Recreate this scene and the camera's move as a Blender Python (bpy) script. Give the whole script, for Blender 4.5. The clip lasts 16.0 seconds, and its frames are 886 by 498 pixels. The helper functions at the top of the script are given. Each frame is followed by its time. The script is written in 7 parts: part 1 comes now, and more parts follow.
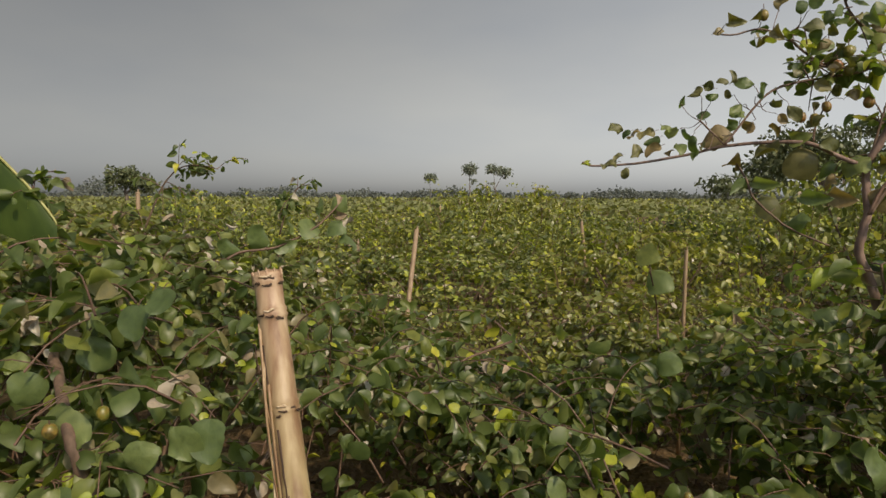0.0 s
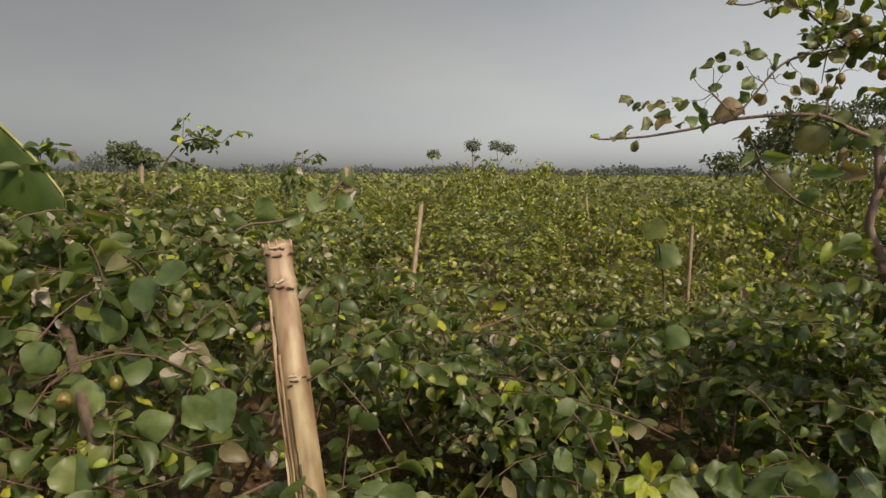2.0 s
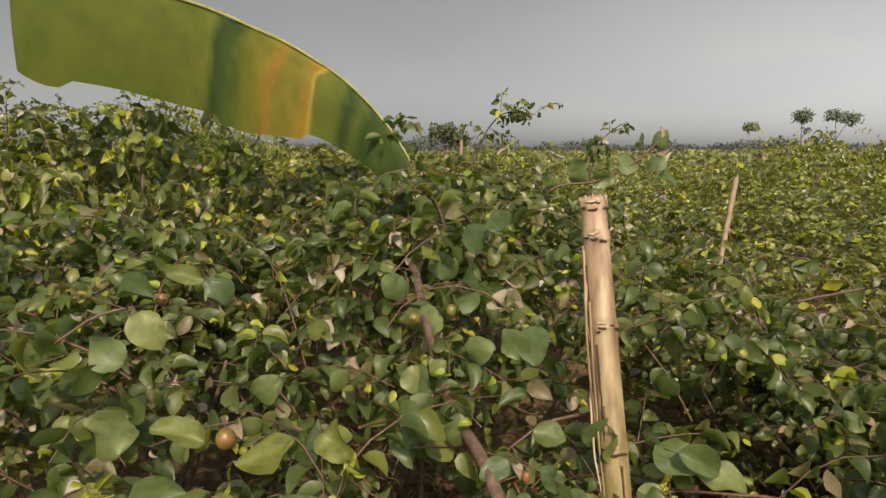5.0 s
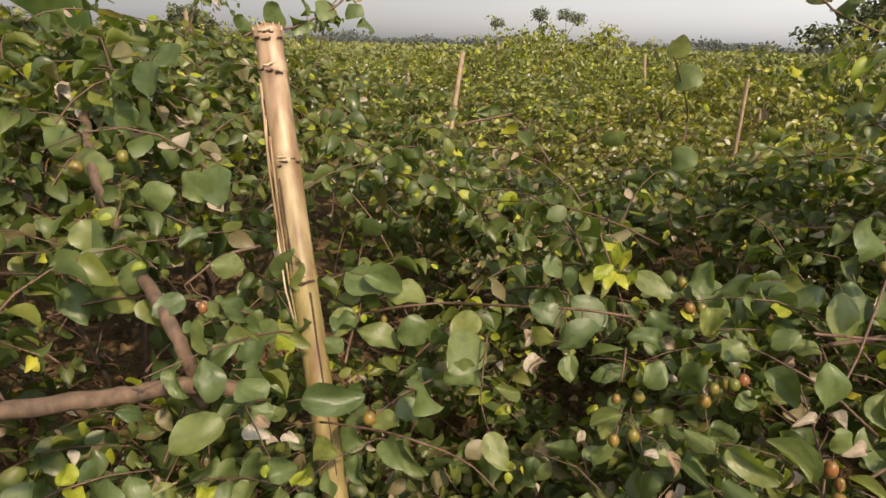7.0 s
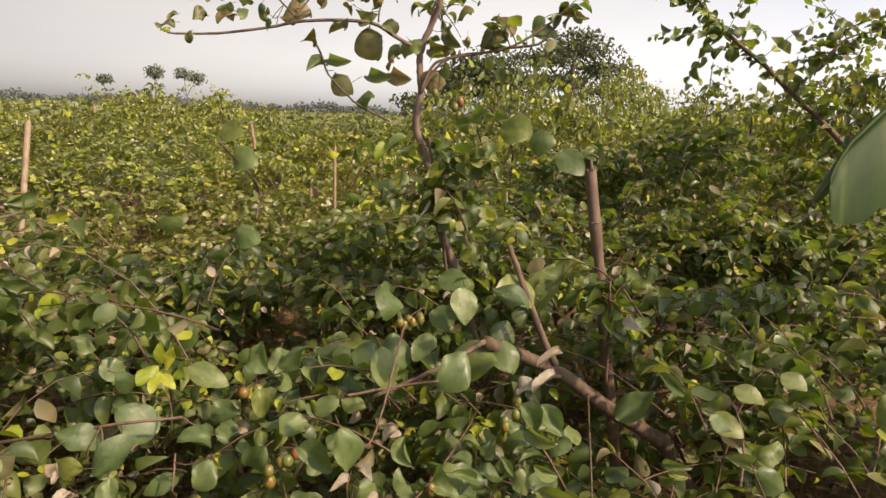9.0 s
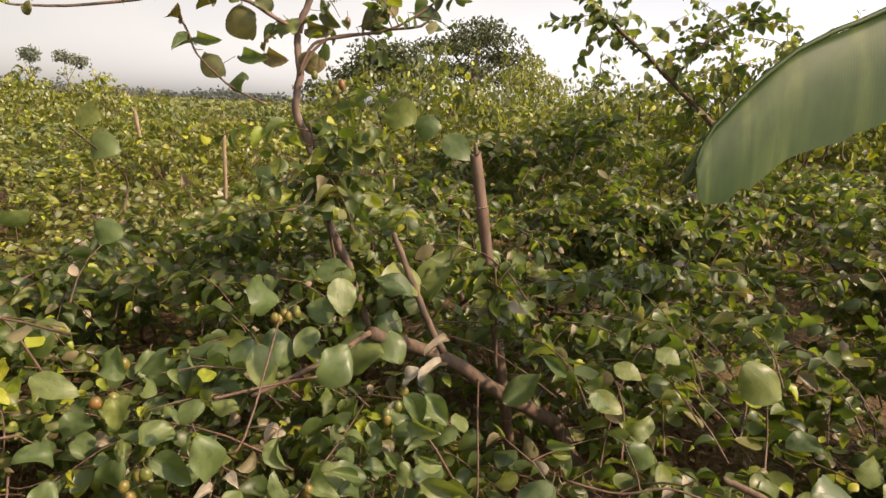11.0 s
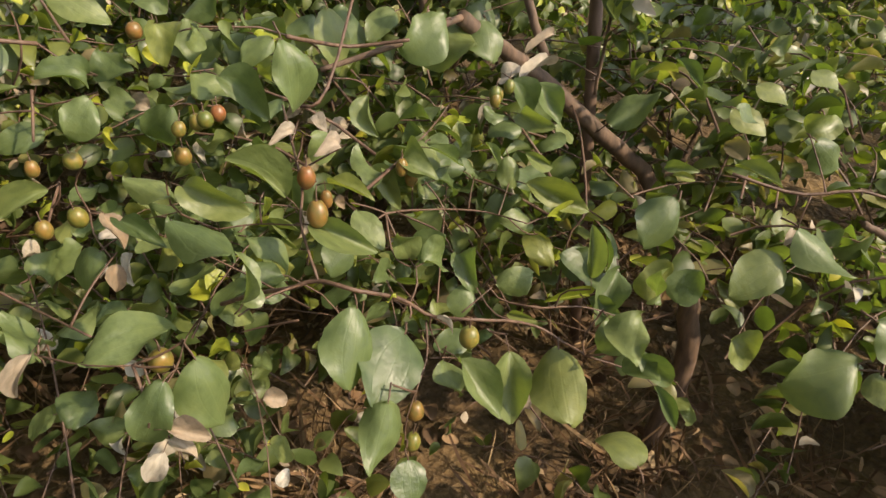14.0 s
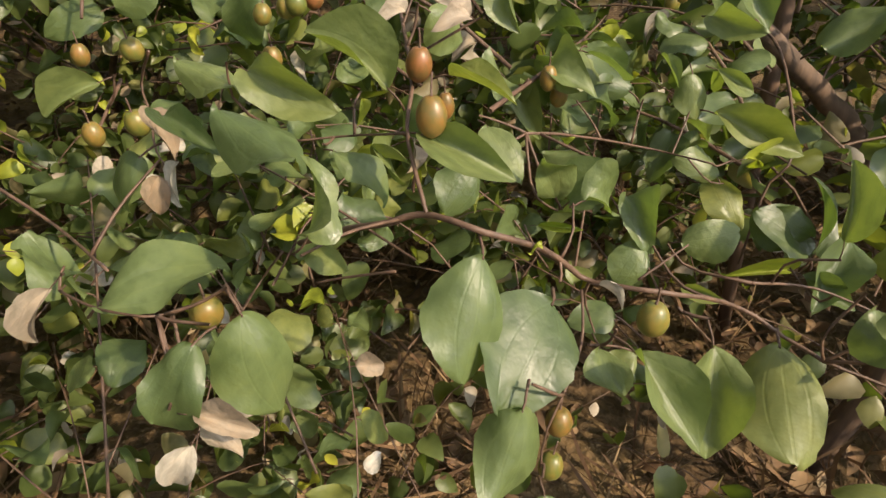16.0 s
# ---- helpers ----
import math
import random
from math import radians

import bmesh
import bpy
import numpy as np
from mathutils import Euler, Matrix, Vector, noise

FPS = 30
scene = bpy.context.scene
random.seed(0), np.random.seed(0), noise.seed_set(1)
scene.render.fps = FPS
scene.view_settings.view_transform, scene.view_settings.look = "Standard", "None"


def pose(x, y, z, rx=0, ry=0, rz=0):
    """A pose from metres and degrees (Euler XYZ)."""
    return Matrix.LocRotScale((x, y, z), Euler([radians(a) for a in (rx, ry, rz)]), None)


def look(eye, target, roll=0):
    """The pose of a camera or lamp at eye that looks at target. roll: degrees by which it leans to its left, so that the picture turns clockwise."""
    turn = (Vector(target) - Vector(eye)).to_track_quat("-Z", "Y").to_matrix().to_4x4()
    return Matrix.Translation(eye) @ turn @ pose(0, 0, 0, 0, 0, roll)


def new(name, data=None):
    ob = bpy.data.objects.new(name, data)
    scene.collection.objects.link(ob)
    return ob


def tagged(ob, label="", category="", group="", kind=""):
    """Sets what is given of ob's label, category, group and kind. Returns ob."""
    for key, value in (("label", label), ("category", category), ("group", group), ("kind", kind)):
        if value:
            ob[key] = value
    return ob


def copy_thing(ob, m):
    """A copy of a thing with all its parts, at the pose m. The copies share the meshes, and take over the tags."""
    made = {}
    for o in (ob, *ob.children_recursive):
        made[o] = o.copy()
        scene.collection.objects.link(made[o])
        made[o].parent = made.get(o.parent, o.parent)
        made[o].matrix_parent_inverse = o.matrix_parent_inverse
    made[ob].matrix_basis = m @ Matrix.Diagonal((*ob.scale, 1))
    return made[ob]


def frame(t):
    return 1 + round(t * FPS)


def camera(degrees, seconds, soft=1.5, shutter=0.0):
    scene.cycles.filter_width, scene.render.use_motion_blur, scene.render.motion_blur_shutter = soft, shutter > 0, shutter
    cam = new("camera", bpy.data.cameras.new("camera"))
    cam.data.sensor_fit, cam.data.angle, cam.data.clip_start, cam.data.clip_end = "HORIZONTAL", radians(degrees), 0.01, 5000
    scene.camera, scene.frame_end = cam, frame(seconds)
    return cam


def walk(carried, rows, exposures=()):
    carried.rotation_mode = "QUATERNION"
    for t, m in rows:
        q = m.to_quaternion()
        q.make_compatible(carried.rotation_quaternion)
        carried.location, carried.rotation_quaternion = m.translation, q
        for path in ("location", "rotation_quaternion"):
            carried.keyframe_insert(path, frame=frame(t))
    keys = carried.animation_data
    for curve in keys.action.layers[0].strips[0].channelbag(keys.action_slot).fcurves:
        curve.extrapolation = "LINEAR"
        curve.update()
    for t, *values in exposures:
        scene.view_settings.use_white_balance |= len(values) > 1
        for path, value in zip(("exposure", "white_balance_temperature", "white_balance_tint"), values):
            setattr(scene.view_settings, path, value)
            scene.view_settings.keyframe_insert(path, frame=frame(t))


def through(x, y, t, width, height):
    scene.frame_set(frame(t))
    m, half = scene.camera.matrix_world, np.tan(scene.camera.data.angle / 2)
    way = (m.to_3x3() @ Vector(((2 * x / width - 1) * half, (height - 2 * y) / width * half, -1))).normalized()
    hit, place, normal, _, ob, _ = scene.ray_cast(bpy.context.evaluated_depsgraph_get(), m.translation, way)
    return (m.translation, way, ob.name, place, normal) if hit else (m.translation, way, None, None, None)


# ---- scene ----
cam = camera(72.2, 16.0, 1.5)
PATH = [
    (0, (-0.0133, 0.0271, 1.5537), (-0.0119, 2.0199, 1.3838), 0.23),
    (0.5, (-0.0124, 0.0243, 1.5528), (0.015, 2.0187, 1.4053), 1.03),
    (1, (-0.0094, 0.0232, 1.5523), (-0.0024, 2.0161, 1.3844), 0.42),
    (1.5, (-0.0116, 0.0233, 1.5485), (-0.0217, 2.0131, 1.3473), 0.44),
    (2, (-0.0265, 0.028, 1.5442), (-0.0333, 2.0129, 1.2984), 0.36),
    (2.5, (-0.0601, 0.0213, 1.5379), (-0.3088, 1.9904, 1.2918), 0.39),
    (3, (-0.0921, 0.0056, 1.5558), (-0.5877, 1.9325, 1.3522), 0.69),
    (3.2, (-0.1043, -0.0076, 1.5637), (-0.7077, 1.889, 1.367), 0.86),
    (5.3, (-0.0345, -0.0539, 1.4745), (-0.9541, 1.6784, 1.0827), -0.58),
    (5.5, (-0.0259, -0.0604, 1.4514), (-0.9323, 1.6591, 0.9804), -0.76),
    (6, (0.003, -0.0553, 1.4311), (-0.7934, 1.7021, 0.9047), -0.84),
    (6.5, (0.0489, -0.0383, 1.4066), (-0.5521, 1.7715, 0.8039), 0.1),
    (7, (0.1155, -0.0208, 1.3911), (-0.0676, 1.866, 0.7536), 1.43),
    (7.5, (0.1821, -0.0074, 1.3891), (0.4337, 1.8743, 0.7598), 1.89),
    (8, (0.2263, -0.0037, 1.3884), (0.7623, 1.811, 0.7408), 2.46),
    (8.5, (0.2556, -0.0173, 1.415), (0.9821, 1.7585, 0.8505), 2.64),
    (9, (0.2984, -0.0447, 1.4564), (1.2016, 1.6887, 1.0329), 2.42),
    (9.2, (0.3172, -0.0478, 1.4661), (1.2767, 1.6261, 0.9397), 2.71),
    (11.3, (0.3732, -0.0437, 1.4447), (1.6101, 1.4719, 1.0284), 2.87),
    (11.5, (0.3696, -0.0445, 1.4426), (1.6945, 1.3941, 1.0241), 3.11),
    (12, (0.3065, -0.0497, 1.4289), (1.7762, 1.2266, 0.9693), 3.78),
    (12.5, (0.2443, -0.0217, 1.3723), (1.7224, 1.2395, 0.8984), 1.74),
    (13, (0.2501, 0.0459, 1.2746), (1.5553, 1.4452, 0.6926), 5.59),
    (13.5, (0.2969, 0.0788, 1.202), (1.4563, 1.4788, 0.3677), 6.41),
    (14, (0.3375, 0.1424, 1.1542), (1.3648, 1.5279, 0.1418), 7.65),
    (14.5, (0.3851, 0.1909, 1.0974), (1.2073, 1.6531, 0.0085), 4.66),
    (15, (0.4095, 0.2229, 1.0536), (1.1505, 1.6754, -0.1045), 4.07),
    (15.5, (0.4137, 0.2585, 1.0376), (1.1237, 1.7413, -0.1014), 3.98),
    (16, (0.4022, 0.2853, 1.0282), (1.0862, 1.7771, -0.1148), 5),
]
EXPOSURES = [(0, -0.5, 6500, 9), (3.2, -0.44, 6500, 9), (5.5, -0.12, 6600, 11), (7, 0.05, 6700, 13), (9, 0.17, 6880, 15), (12, 0.29, 6980, 16), (14, 0.38, 6500, 12), (16, 0.40, 6430, 12)]
walk(cam, [(t, look(eye, target, roll)) for t, eye, target, roll in PATH], EXPOSURES)

# world: hazy grey sky, low warm sun to the right of the first view
SUN_TO = Vector((0.40, -0.62, 0.68)).normalized()
world = bpy.data.worlds.new("hazy_sky")
scene.world = world
world.use_nodes = True
wn, wl = world.node_tree.nodes, world.node_tree.links
wn.clear()
sky = wn.new("ShaderNodeTexSky")
sky.sky_type = "NISHITA"
sky.sun_disc = False
sky.sun_elevation = math.asin(SUN_TO.z)
sky.sun_rotation = math.atan2(SUN_TO.x, SUN_TO.y)
sky.air_density, sky.dust_density, sky.ozone_density = 1.0, 1.2, 1.0
grey = wn.new("ShaderNodeRGBToBW")
veil = wn.new("ShaderNodeMix")
veil.data_type = "RGBA"
veil.inputs["Factor"].default_value = 0.90
tint = wn.new("ShaderNodeMix")
tint.data_type, tint.blend_type = "RGBA", "MULTIPLY"
tint.inputs["Factor"].default_value = 1.0
coord = wn.new("ShaderNodeTexCoord")
cloud = wn.new("ShaderNodeTexNoise")
cloud.inputs["Scale"].default_value, cloud.inputs["Detail"].default_value = 1.6, 4
stretch = wn.new("ShaderNodeMapping")
stretch.inputs["Scale"].default_value = (1, 1, 3.0)
puff = wn.new("ShaderNodeValToRGB")
puff.color_ramp.elements[0].position, puff.color_ramp.elements[0].color = 0.3, (0.83, 0.845, 0.87, 1)
puff.color_ramp.elements[1].position, puff.color_ramp.elements[1].color = 0.7, (1.04, 1.01, 0.95, 1)
back = wn.new("ShaderNodeBackground")
back.inputs["Strength"].default_value = 0.248
wout = wn.new("ShaderNodeOutputWorld")
wl.new(sky.outputs[0], grey.inputs[0])
wl.new(sky.outputs[0], veil.inputs["A"])
wl.new(grey.outputs[0], veil.inputs["B"])
wl.new(coord.outputs["Generated"], stretch.inputs[0])
wl.new(stretch.outputs[0], cloud.inputs["Vector"])
wl.new(cloud.outputs["Fac"], puff.inputs[0])
wl.new(veil.outputs["Result"], tint.inputs["A"])
wl.new(puff.outputs[0], tint.inputs["B"])
part_x = wn.new("ShaderNodeVectorMath")
part_x.operation = "DOT_PRODUCT"
part_x.inputs[1].default_value = (0.75, -0.55, 0.0)
span = wn.new("ShaderNodeMapRange")
span.inputs["From Min"].default_value, span.inputs["From Max"].default_value = -1.0, 1.0
bank = wn.new("ShaderNodeValToRGB")
while len(bank.color_ramp.elements) < 6:
    bank.color_ramp.elements.new(0.5)
for el, (at_, v) in zip(bank.color_ramp.elements, [(0.05, 0.34), (0.12, 0.39), (0.20, 0.49), (0.32, 0.64), (0.46, 0.80), (0.75, 1.0)]):
    el.position, el.color = at_, (v * (1 - 0.03 * at_), v, v * (1 + 0.06 * at_), 1)
dim = wn.new("ShaderNodeMix")
dim.data_type, dim.blend_type = "RGBA", "MULTIPLY"
dim.inputs["Factor"].default_value = 1.0
wl.new(coord.outputs["Generated"], part_x.inputs[0])
wl.new(part_x.outputs["Value"], span.inputs["Value"])
wl.new(span.outputs["Result"], bank.inputs[0])
wl.new(tint.outputs["Result"], dim.inputs["A"])
wl.new(bank.outputs[0], dim.inputs["B"])
height = wn.new("ShaderNodeSeparateXYZ")
wl.new(coord.outputs["Generated"], height.inputs[0])
rise = wn.new("ShaderNodeMapRange")
for k, v in (("From Min", 0.0), ("From Max", 0.45), ("To Min", 0.88), ("To Max", 1.48)):
    rise.inputs[k].default_value = v
wl.new(height.outputs["Z"], rise.inputs["Value"])
lifted = wn.new("ShaderNodeMix")
lifted.data_type, lifted.blend_type = "RGBA", "MULTIPLY"
lifted.inputs["Factor"].default_value = 1.0
wl.new(dim.outputs["Result"], lifted.inputs["A"])
wl.new(rise.outputs["Result"], lifted.inputs["B"])
wl.new(lifted.outputs["Result"], back.inputs[0])
wl.new(back.outputs[0], wout.inputs[0])

sun = new("sun", bpy.data.lights.new("sun", "SUN"))
sun.data.energy, sun.data.angle, sun.data.color = 5.0, radians(1.2), (1.0, 0.80, 0.55)
sun.matrix_world = look((0, 0, 20), Vector((0, 0, 20)) - SUN_TO)

# ---- materials ----
def nodes_of(name):
    m = bpy.data.materials.new(name)
    m.use_nodes = True
    n, l = m.node_tree.nodes, m.node_tree.links
    return m, n, l, n["Principled BSDF"], n["Material Output"]


def ramp(n, stops):
    r = n.new("ShaderNodeValToRGB")
    e = r.color_ramp.elements
    while len(e) < len(stops):
        e.new(0.5)
    for el, (p, c) in zip(e, stops):
        el.position, el.color = p, (*c, 1)
    return r


def leaf_material(name, stops, rough, through, joined, glow_tint, vary=False):
    """Two-scale leaf: one tone a leaf, mottling inside it, translucency for light from behind."""
    m, n, l, b, out = nodes_of(name)
    if joined:
        pick = n.new("ShaderNodeNewGeometry").outputs["Random Per Island"]
    else:
        pick = n.new("ShaderNodeObjectInfo").outputs["Random"]
    tone = ramp(n, stops)
    l.new(pick, tone.inputs[0])
    tc = n.new("ShaderNodeTexCoord")
    mott = n.new("ShaderNodeTexNoise")
    mott.inputs["Scale"].default_value = 38 if joined else 5
    mott.inputs["Detail"].default_value = 3
    l.new(tc.outputs["Object"], mott.inputs["Vector"])
    mr = ramp(n, [(0.28, (0.72, 0.74, 0.72)), (0.5, (1.0, 1.0, 1.0)), (0.72, (1.2, 1.15, 1.1))])
    l.new(mott.outputs["Fac"], mr.inputs[0])
    mul = n.new("ShaderNodeMix")
    mul.data_type, mul.blend_type = "RGBA", "MULTIPLY"
    mul.inputs["Factor"].default_value = 1.0
    l.new(tone.outputs[0], mul.inputs["A"])
    l.new(mr.outputs[0], mul.inputs["B"])
    shade = mul.outputs["Result"]
    if vary:
        each = ramp(n, [(0, (0.74, 0.80, 0.85)), (0.6, (1.0, 1.0, 0.95)), (1, (1.25, 1.18, 1.0))])
        l.new(n.new("ShaderNodeObjectInfo").outputs["Random"], each.inputs[0])
        bush = n.new("ShaderNodeMix")
        bush.data_type, bush.blend_type = "RGBA", "MULTIPLY"
        bush.inputs["Factor"].default_value = 1.0
        l.new(shade, bush.inputs["A"])
        l.new(each.outputs[0], bush.inputs["B"])
        shade = bush.outputs["Result"]
    if not joined:
        xyz = n.new("ShaderNodeSeparateXYZ")
        l.new(tc.outputs["Object"], xyz.inputs[0])

        def calc(op, p, q=0.0):
            k = n.new("ShaderNodeMath")
            k.operation = op
            for slot, v in ((0, p), (1, q)):
                if isinstance(v, float):
                    k.inputs[slot].default_value = v
                else:
                    l.new(v, k.inputs[slot])
            return k.outputs[0]

        ax = calc("ABSOLUTE", xyz.outputs["X"])
        arc = calc("MULTIPLY", calc("MULTIPLY", xyz.outputs["Y"], calc("SUBTRACT", 1.0, xyz.outputs["Y"])), 0.66)
        near_rib = calc("MINIMUM", ax, calc("ABSOLUTE", calc("SUBTRACT", ax, arc)))
        rib = n.new("ShaderNodeMapRange")
        for k, v in (("From Min", 0.004), ("From Max", 0.016), ("To Min", 1.05), ("To Max", 1.0)):
            rib.inputs[k].default_value = v
        l.new(near_rib, rib.inputs["Value"])
        vein = n.new("ShaderNodeMix")
        vein.data_type, vein.blend_type = "RGBA", "MULTIPLY"
        vein.inputs["Factor"].default_value = 1.0
        l.new(shade, vein.inputs["A"])
        l.new(rib.outputs[0], vein.inputs["B"])
        shade = vein.outputs["Result"]
    l.new(shade, b.inputs["Base Color"])
    wax = n.new("ShaderNodeMapRange")
    for k, v in (("From Min", 0.3), ("From Max", 0.7), ("To Min", rough - 0.10), ("To Max", rough + 0.16)):
        wax.inputs[k].default_value = v
    l.new(mott.outputs["Fac"], wax.inputs["Value"])
    l.new(wax.outputs[0], b.inputs["Roughness"])
    b.inputs["Specular IOR Level"].default_value = 0.56
    ripple = n.new("ShaderNodeTexNoise")
    ripple.inputs["Scale"].default_value = 55 if joined else 2.6
    ripple.inputs["Detail"].default_value = 2 if joined else 4
    l.new(tc.outputs["Object"], ripple.inputs["Vector"])
    bp = n.new("ShaderNodeBump")
    bp.inputs["Strength"].default_value, bp.inputs["Distance"].default_value = 0.3, (0.0015 if joined else 0.011)
    if joined:
        l.new(ripple.outputs["Fac"], bp.inputs["Height"])
    else:
        l.new(calc("SUBTRACT", ripple.outputs["Fac"], calc("MULTIPLY", rib.outputs[0], 0.7)), bp.inputs["Height"])
    l.new(bp.outputs[0], b.inputs["Normal"])
    tr = n.new("ShaderNodeBsdfTranslucent")
    tt = n.new("ShaderNodeMix")
    tt.data_type, tt.blend_type = "RGBA", "MULTIPLY"
    tt.inputs["Factor"].default_value = 1.0
    tt.inputs["B"].default_value = (*glow_tint, 1)
    l.new(shade, tt.inputs["A"])
    l.new(tt.outputs["Result"], tr.inputs[0])
    mix = n.new("ShaderNodeMixShader")
    mix.inputs[0].default_value = through
    l.new(b.outputs[0], mix.inputs[1])
    l.new(tr.outputs[0], mix.inputs[2])
    l.new(mix.outputs[0], out.inputs[0])
    return m


GREENS = [(0.0, (0.054, 0.080, 0.023)), (0.35, (0.090, 0.126, 0.036)), (0.68, (0.124, 0.157, 0.047)), (0.87, (0.170, 0.192, 0.040)), (0.93, (0.215, 0.190, 0.105)), (1.0, (0.17, 0.14, 0.075))]
NEAR_GREENS = [(0.0, (0.070, 0.104, 0.036)), (0.45, (0.116, 0.158, 0.056)), (0.85, (0.150, 0.182, 0.060)), (1.0, (0.182, 0.200, 0.050))]
YOUNG = [(0.0, (0.22, 0.28, 0.03)), (0.6, (0.33, 0.36, 0.035)), (1.0, (0.44, 0.42, 0.05))]
PALE = [(0.0, (0.42, 0.39, 0.32)), (0.4, (0.34, 0.29, 0.22)), (0.7, (0.27, 0.20, 0.13)), (1.0, (0.47, 0.44, 0.38))]
M_LEAF = leaf_material("jujube_leaf_joined", GREENS, 0.42, 0.40, True, (1.8, 1.95, 0.65))
M_YOUNG = leaf_material("jujube_young_leaf_joined", YOUNG, 0.45, 0.35, True, (1.3, 1.4, 0.6))
M_PALE = leaf_material("jujube_pale_leaf_joined", PALE, 0.7, 0.2, True, (1, 1, 1))
P_LEAF = leaf_material("jujube_leaf", NEAR_GREENS, 0.43, 0.30, False, (1.8, 1.95, 0.7))
P_YOUNG = leaf_material("jujube_young_leaf", YOUNG, 0.45, 0.35, False, (1.3, 1.4, 0.6))
OLIVE = [(0.0, (0.085, 0.095, 0.032)), (0.5, (0.135, 0.128, 0.042)), (0.8, (0.175, 0.135, 0.055)), (1.0, (0.215, 0.165, 0.085))]
P_OLIVE = leaf_material("jujube_olive_leaf", OLIVE, 0.45, 0.22, False, (1.6, 1.6, 0.6))
P_PALE = leaf_material("jujube_pale_leaf", PALE, 0.7, 0.2, False, (1, 1, 1))
FAR_GREEN = [(0.0, (0.095, 0.112, 0.042)), (0.5, (0.145, 0.162, 0.058)), (1.0, (0.205, 0.212, 0.078))]
M_FAR = leaf_material("orchard_foliage", FAR_GREEN, 0.5, 0.25, True, (1.5, 1.6, 0.6), True)
M_TREE = leaf_material("tree_foliage", [(0, (0.05, 0.07, 0.03)), (1, (0.105, 0.12, 0.05))], 0.6, 0.15, True, (1.4, 1.5, 0.6))
# distance haze is painted into the treeline's colour
M_HAZE = leaf_material("haze_painted_tree_foliage", [(0, (0.14, 0.163, 0.145)), (1, (0.19, 0.215, 0.19))], 0.8, 0.5, True, (0.8, 0.8, 0.8))
# slim trees' crowns: paleness from haze put into the leaf colour
M_CROWN = leaf_material("haze_pale_crown_foliage", [(0, (0.18, 0.215, 0.165)), (1, (0.26, 0.295, 0.22))], 0.7, 0.45, True, (0.9, 0.9, 0.8))


def bark_material(name, a, c, scale, rough=0.8, bump=0.4):
    m, n, l, b, out = nodes_of(name)
    tc = n.new("ShaderNodeTexCoord")
    mp = n.new("ShaderNodeMapping")
    mp.inputs["Scale"].default_value = (scale, scale, scale * 0.3)
    t = n.new("ShaderNodeTexNoise")
    t.inputs["Scale"].default_value, t.inputs["Detail"].default_value = 1.0, 6
    l.new(tc.outputs["Object"], mp.inputs[0])
    l.new(mp.outputs[0], t.inputs["Vector"])
    r = ramp(n, [(0.3, a), (0.7, c)])
    l.new(t.outputs["Fac"], r.inputs[0])
    l.new(r.outputs[0], b.inputs["Base Color"])
    b.inputs["Roughness"].default_value = rough
    bp = n.new("ShaderNodeBump")
    bp.inputs["Strength"].default_value, bp.inputs["Distance"].default_value = bump, 0.004
    l.new(t.outputs["Fac"], bp.inputs["Height"])
    l.new(bp.outputs[0], b.inputs["Normal"])
    return m


M_BARK = bark_material("reddish_bark", (0.060, 0.039, 0.027), (0.165, 0.106, 0.070), 60)
M_TWIG = bark_material("twig_bark", (0.062, 0.036, 0.024), (0.15, 0.088, 0.056), 120, 0.6)
# lighter copy of the bark; light on the tall stem is painted in
M_STEM = bark_material("painted_sunlit_stem_bark", (0.115, 0.075, 0.06), (0.25, 0.17, 0.135), 60)
M_TRUNK = bark_material("tree_bark", (0.08, 0.065, 0.05), (0.16, 0.13, 0.10), 8)
M_STAKE = bark_material("weathered_bamboo", (0.20, 0.135, 0.08), (0.34, 0.25, 0.16), 40, 0.6)


def bamboo_material():
    m, n, l, b, out = nodes_of("bamboo_culm")
    tc = n.new("ShaderNodeTexCoord")
    sep = n.new("ShaderNodeSeparateXYZ")
    l.new(tc.outputs["Object"], sep.inputs[0])
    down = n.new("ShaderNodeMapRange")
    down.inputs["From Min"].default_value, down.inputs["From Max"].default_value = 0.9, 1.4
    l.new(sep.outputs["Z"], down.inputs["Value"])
    mp = n.new("ShaderNodeMapping")
    mp.inputs["Scale"].default_value = (45, 45, 3)
    t = n.new("ShaderNodeTexNoise")
    t.inputs["Scale"].default_value, t.inputs["Detail"].default_value = 1.0, 6
    l.new(tc.outputs["Object"], mp.inputs[0])
    l.new(mp.outputs[0], t.inputs["Vector"])
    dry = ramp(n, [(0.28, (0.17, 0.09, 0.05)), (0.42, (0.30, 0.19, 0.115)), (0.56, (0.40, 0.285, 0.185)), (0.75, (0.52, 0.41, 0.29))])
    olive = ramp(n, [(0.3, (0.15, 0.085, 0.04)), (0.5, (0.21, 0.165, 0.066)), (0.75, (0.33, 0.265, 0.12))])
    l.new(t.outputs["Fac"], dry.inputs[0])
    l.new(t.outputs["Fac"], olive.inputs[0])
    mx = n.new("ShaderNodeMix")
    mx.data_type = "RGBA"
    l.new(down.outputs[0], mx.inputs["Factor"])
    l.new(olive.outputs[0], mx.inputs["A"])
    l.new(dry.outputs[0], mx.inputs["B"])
    l.new(mx.outputs["Result"], b.inputs["Base Color"])
    b.inputs["Roughness"].default_value = 0.45
    bp = n.new("ShaderNodeBump")
    bp.inputs["Strength"].default_value, bp.inputs["Distance"].default_value = 0.35, 0.003
    l.new(t.outputs["Fac"], bp.inputs["Height"])
    l.new(bp.outputs[0], b.inputs["Normal"])
    return m


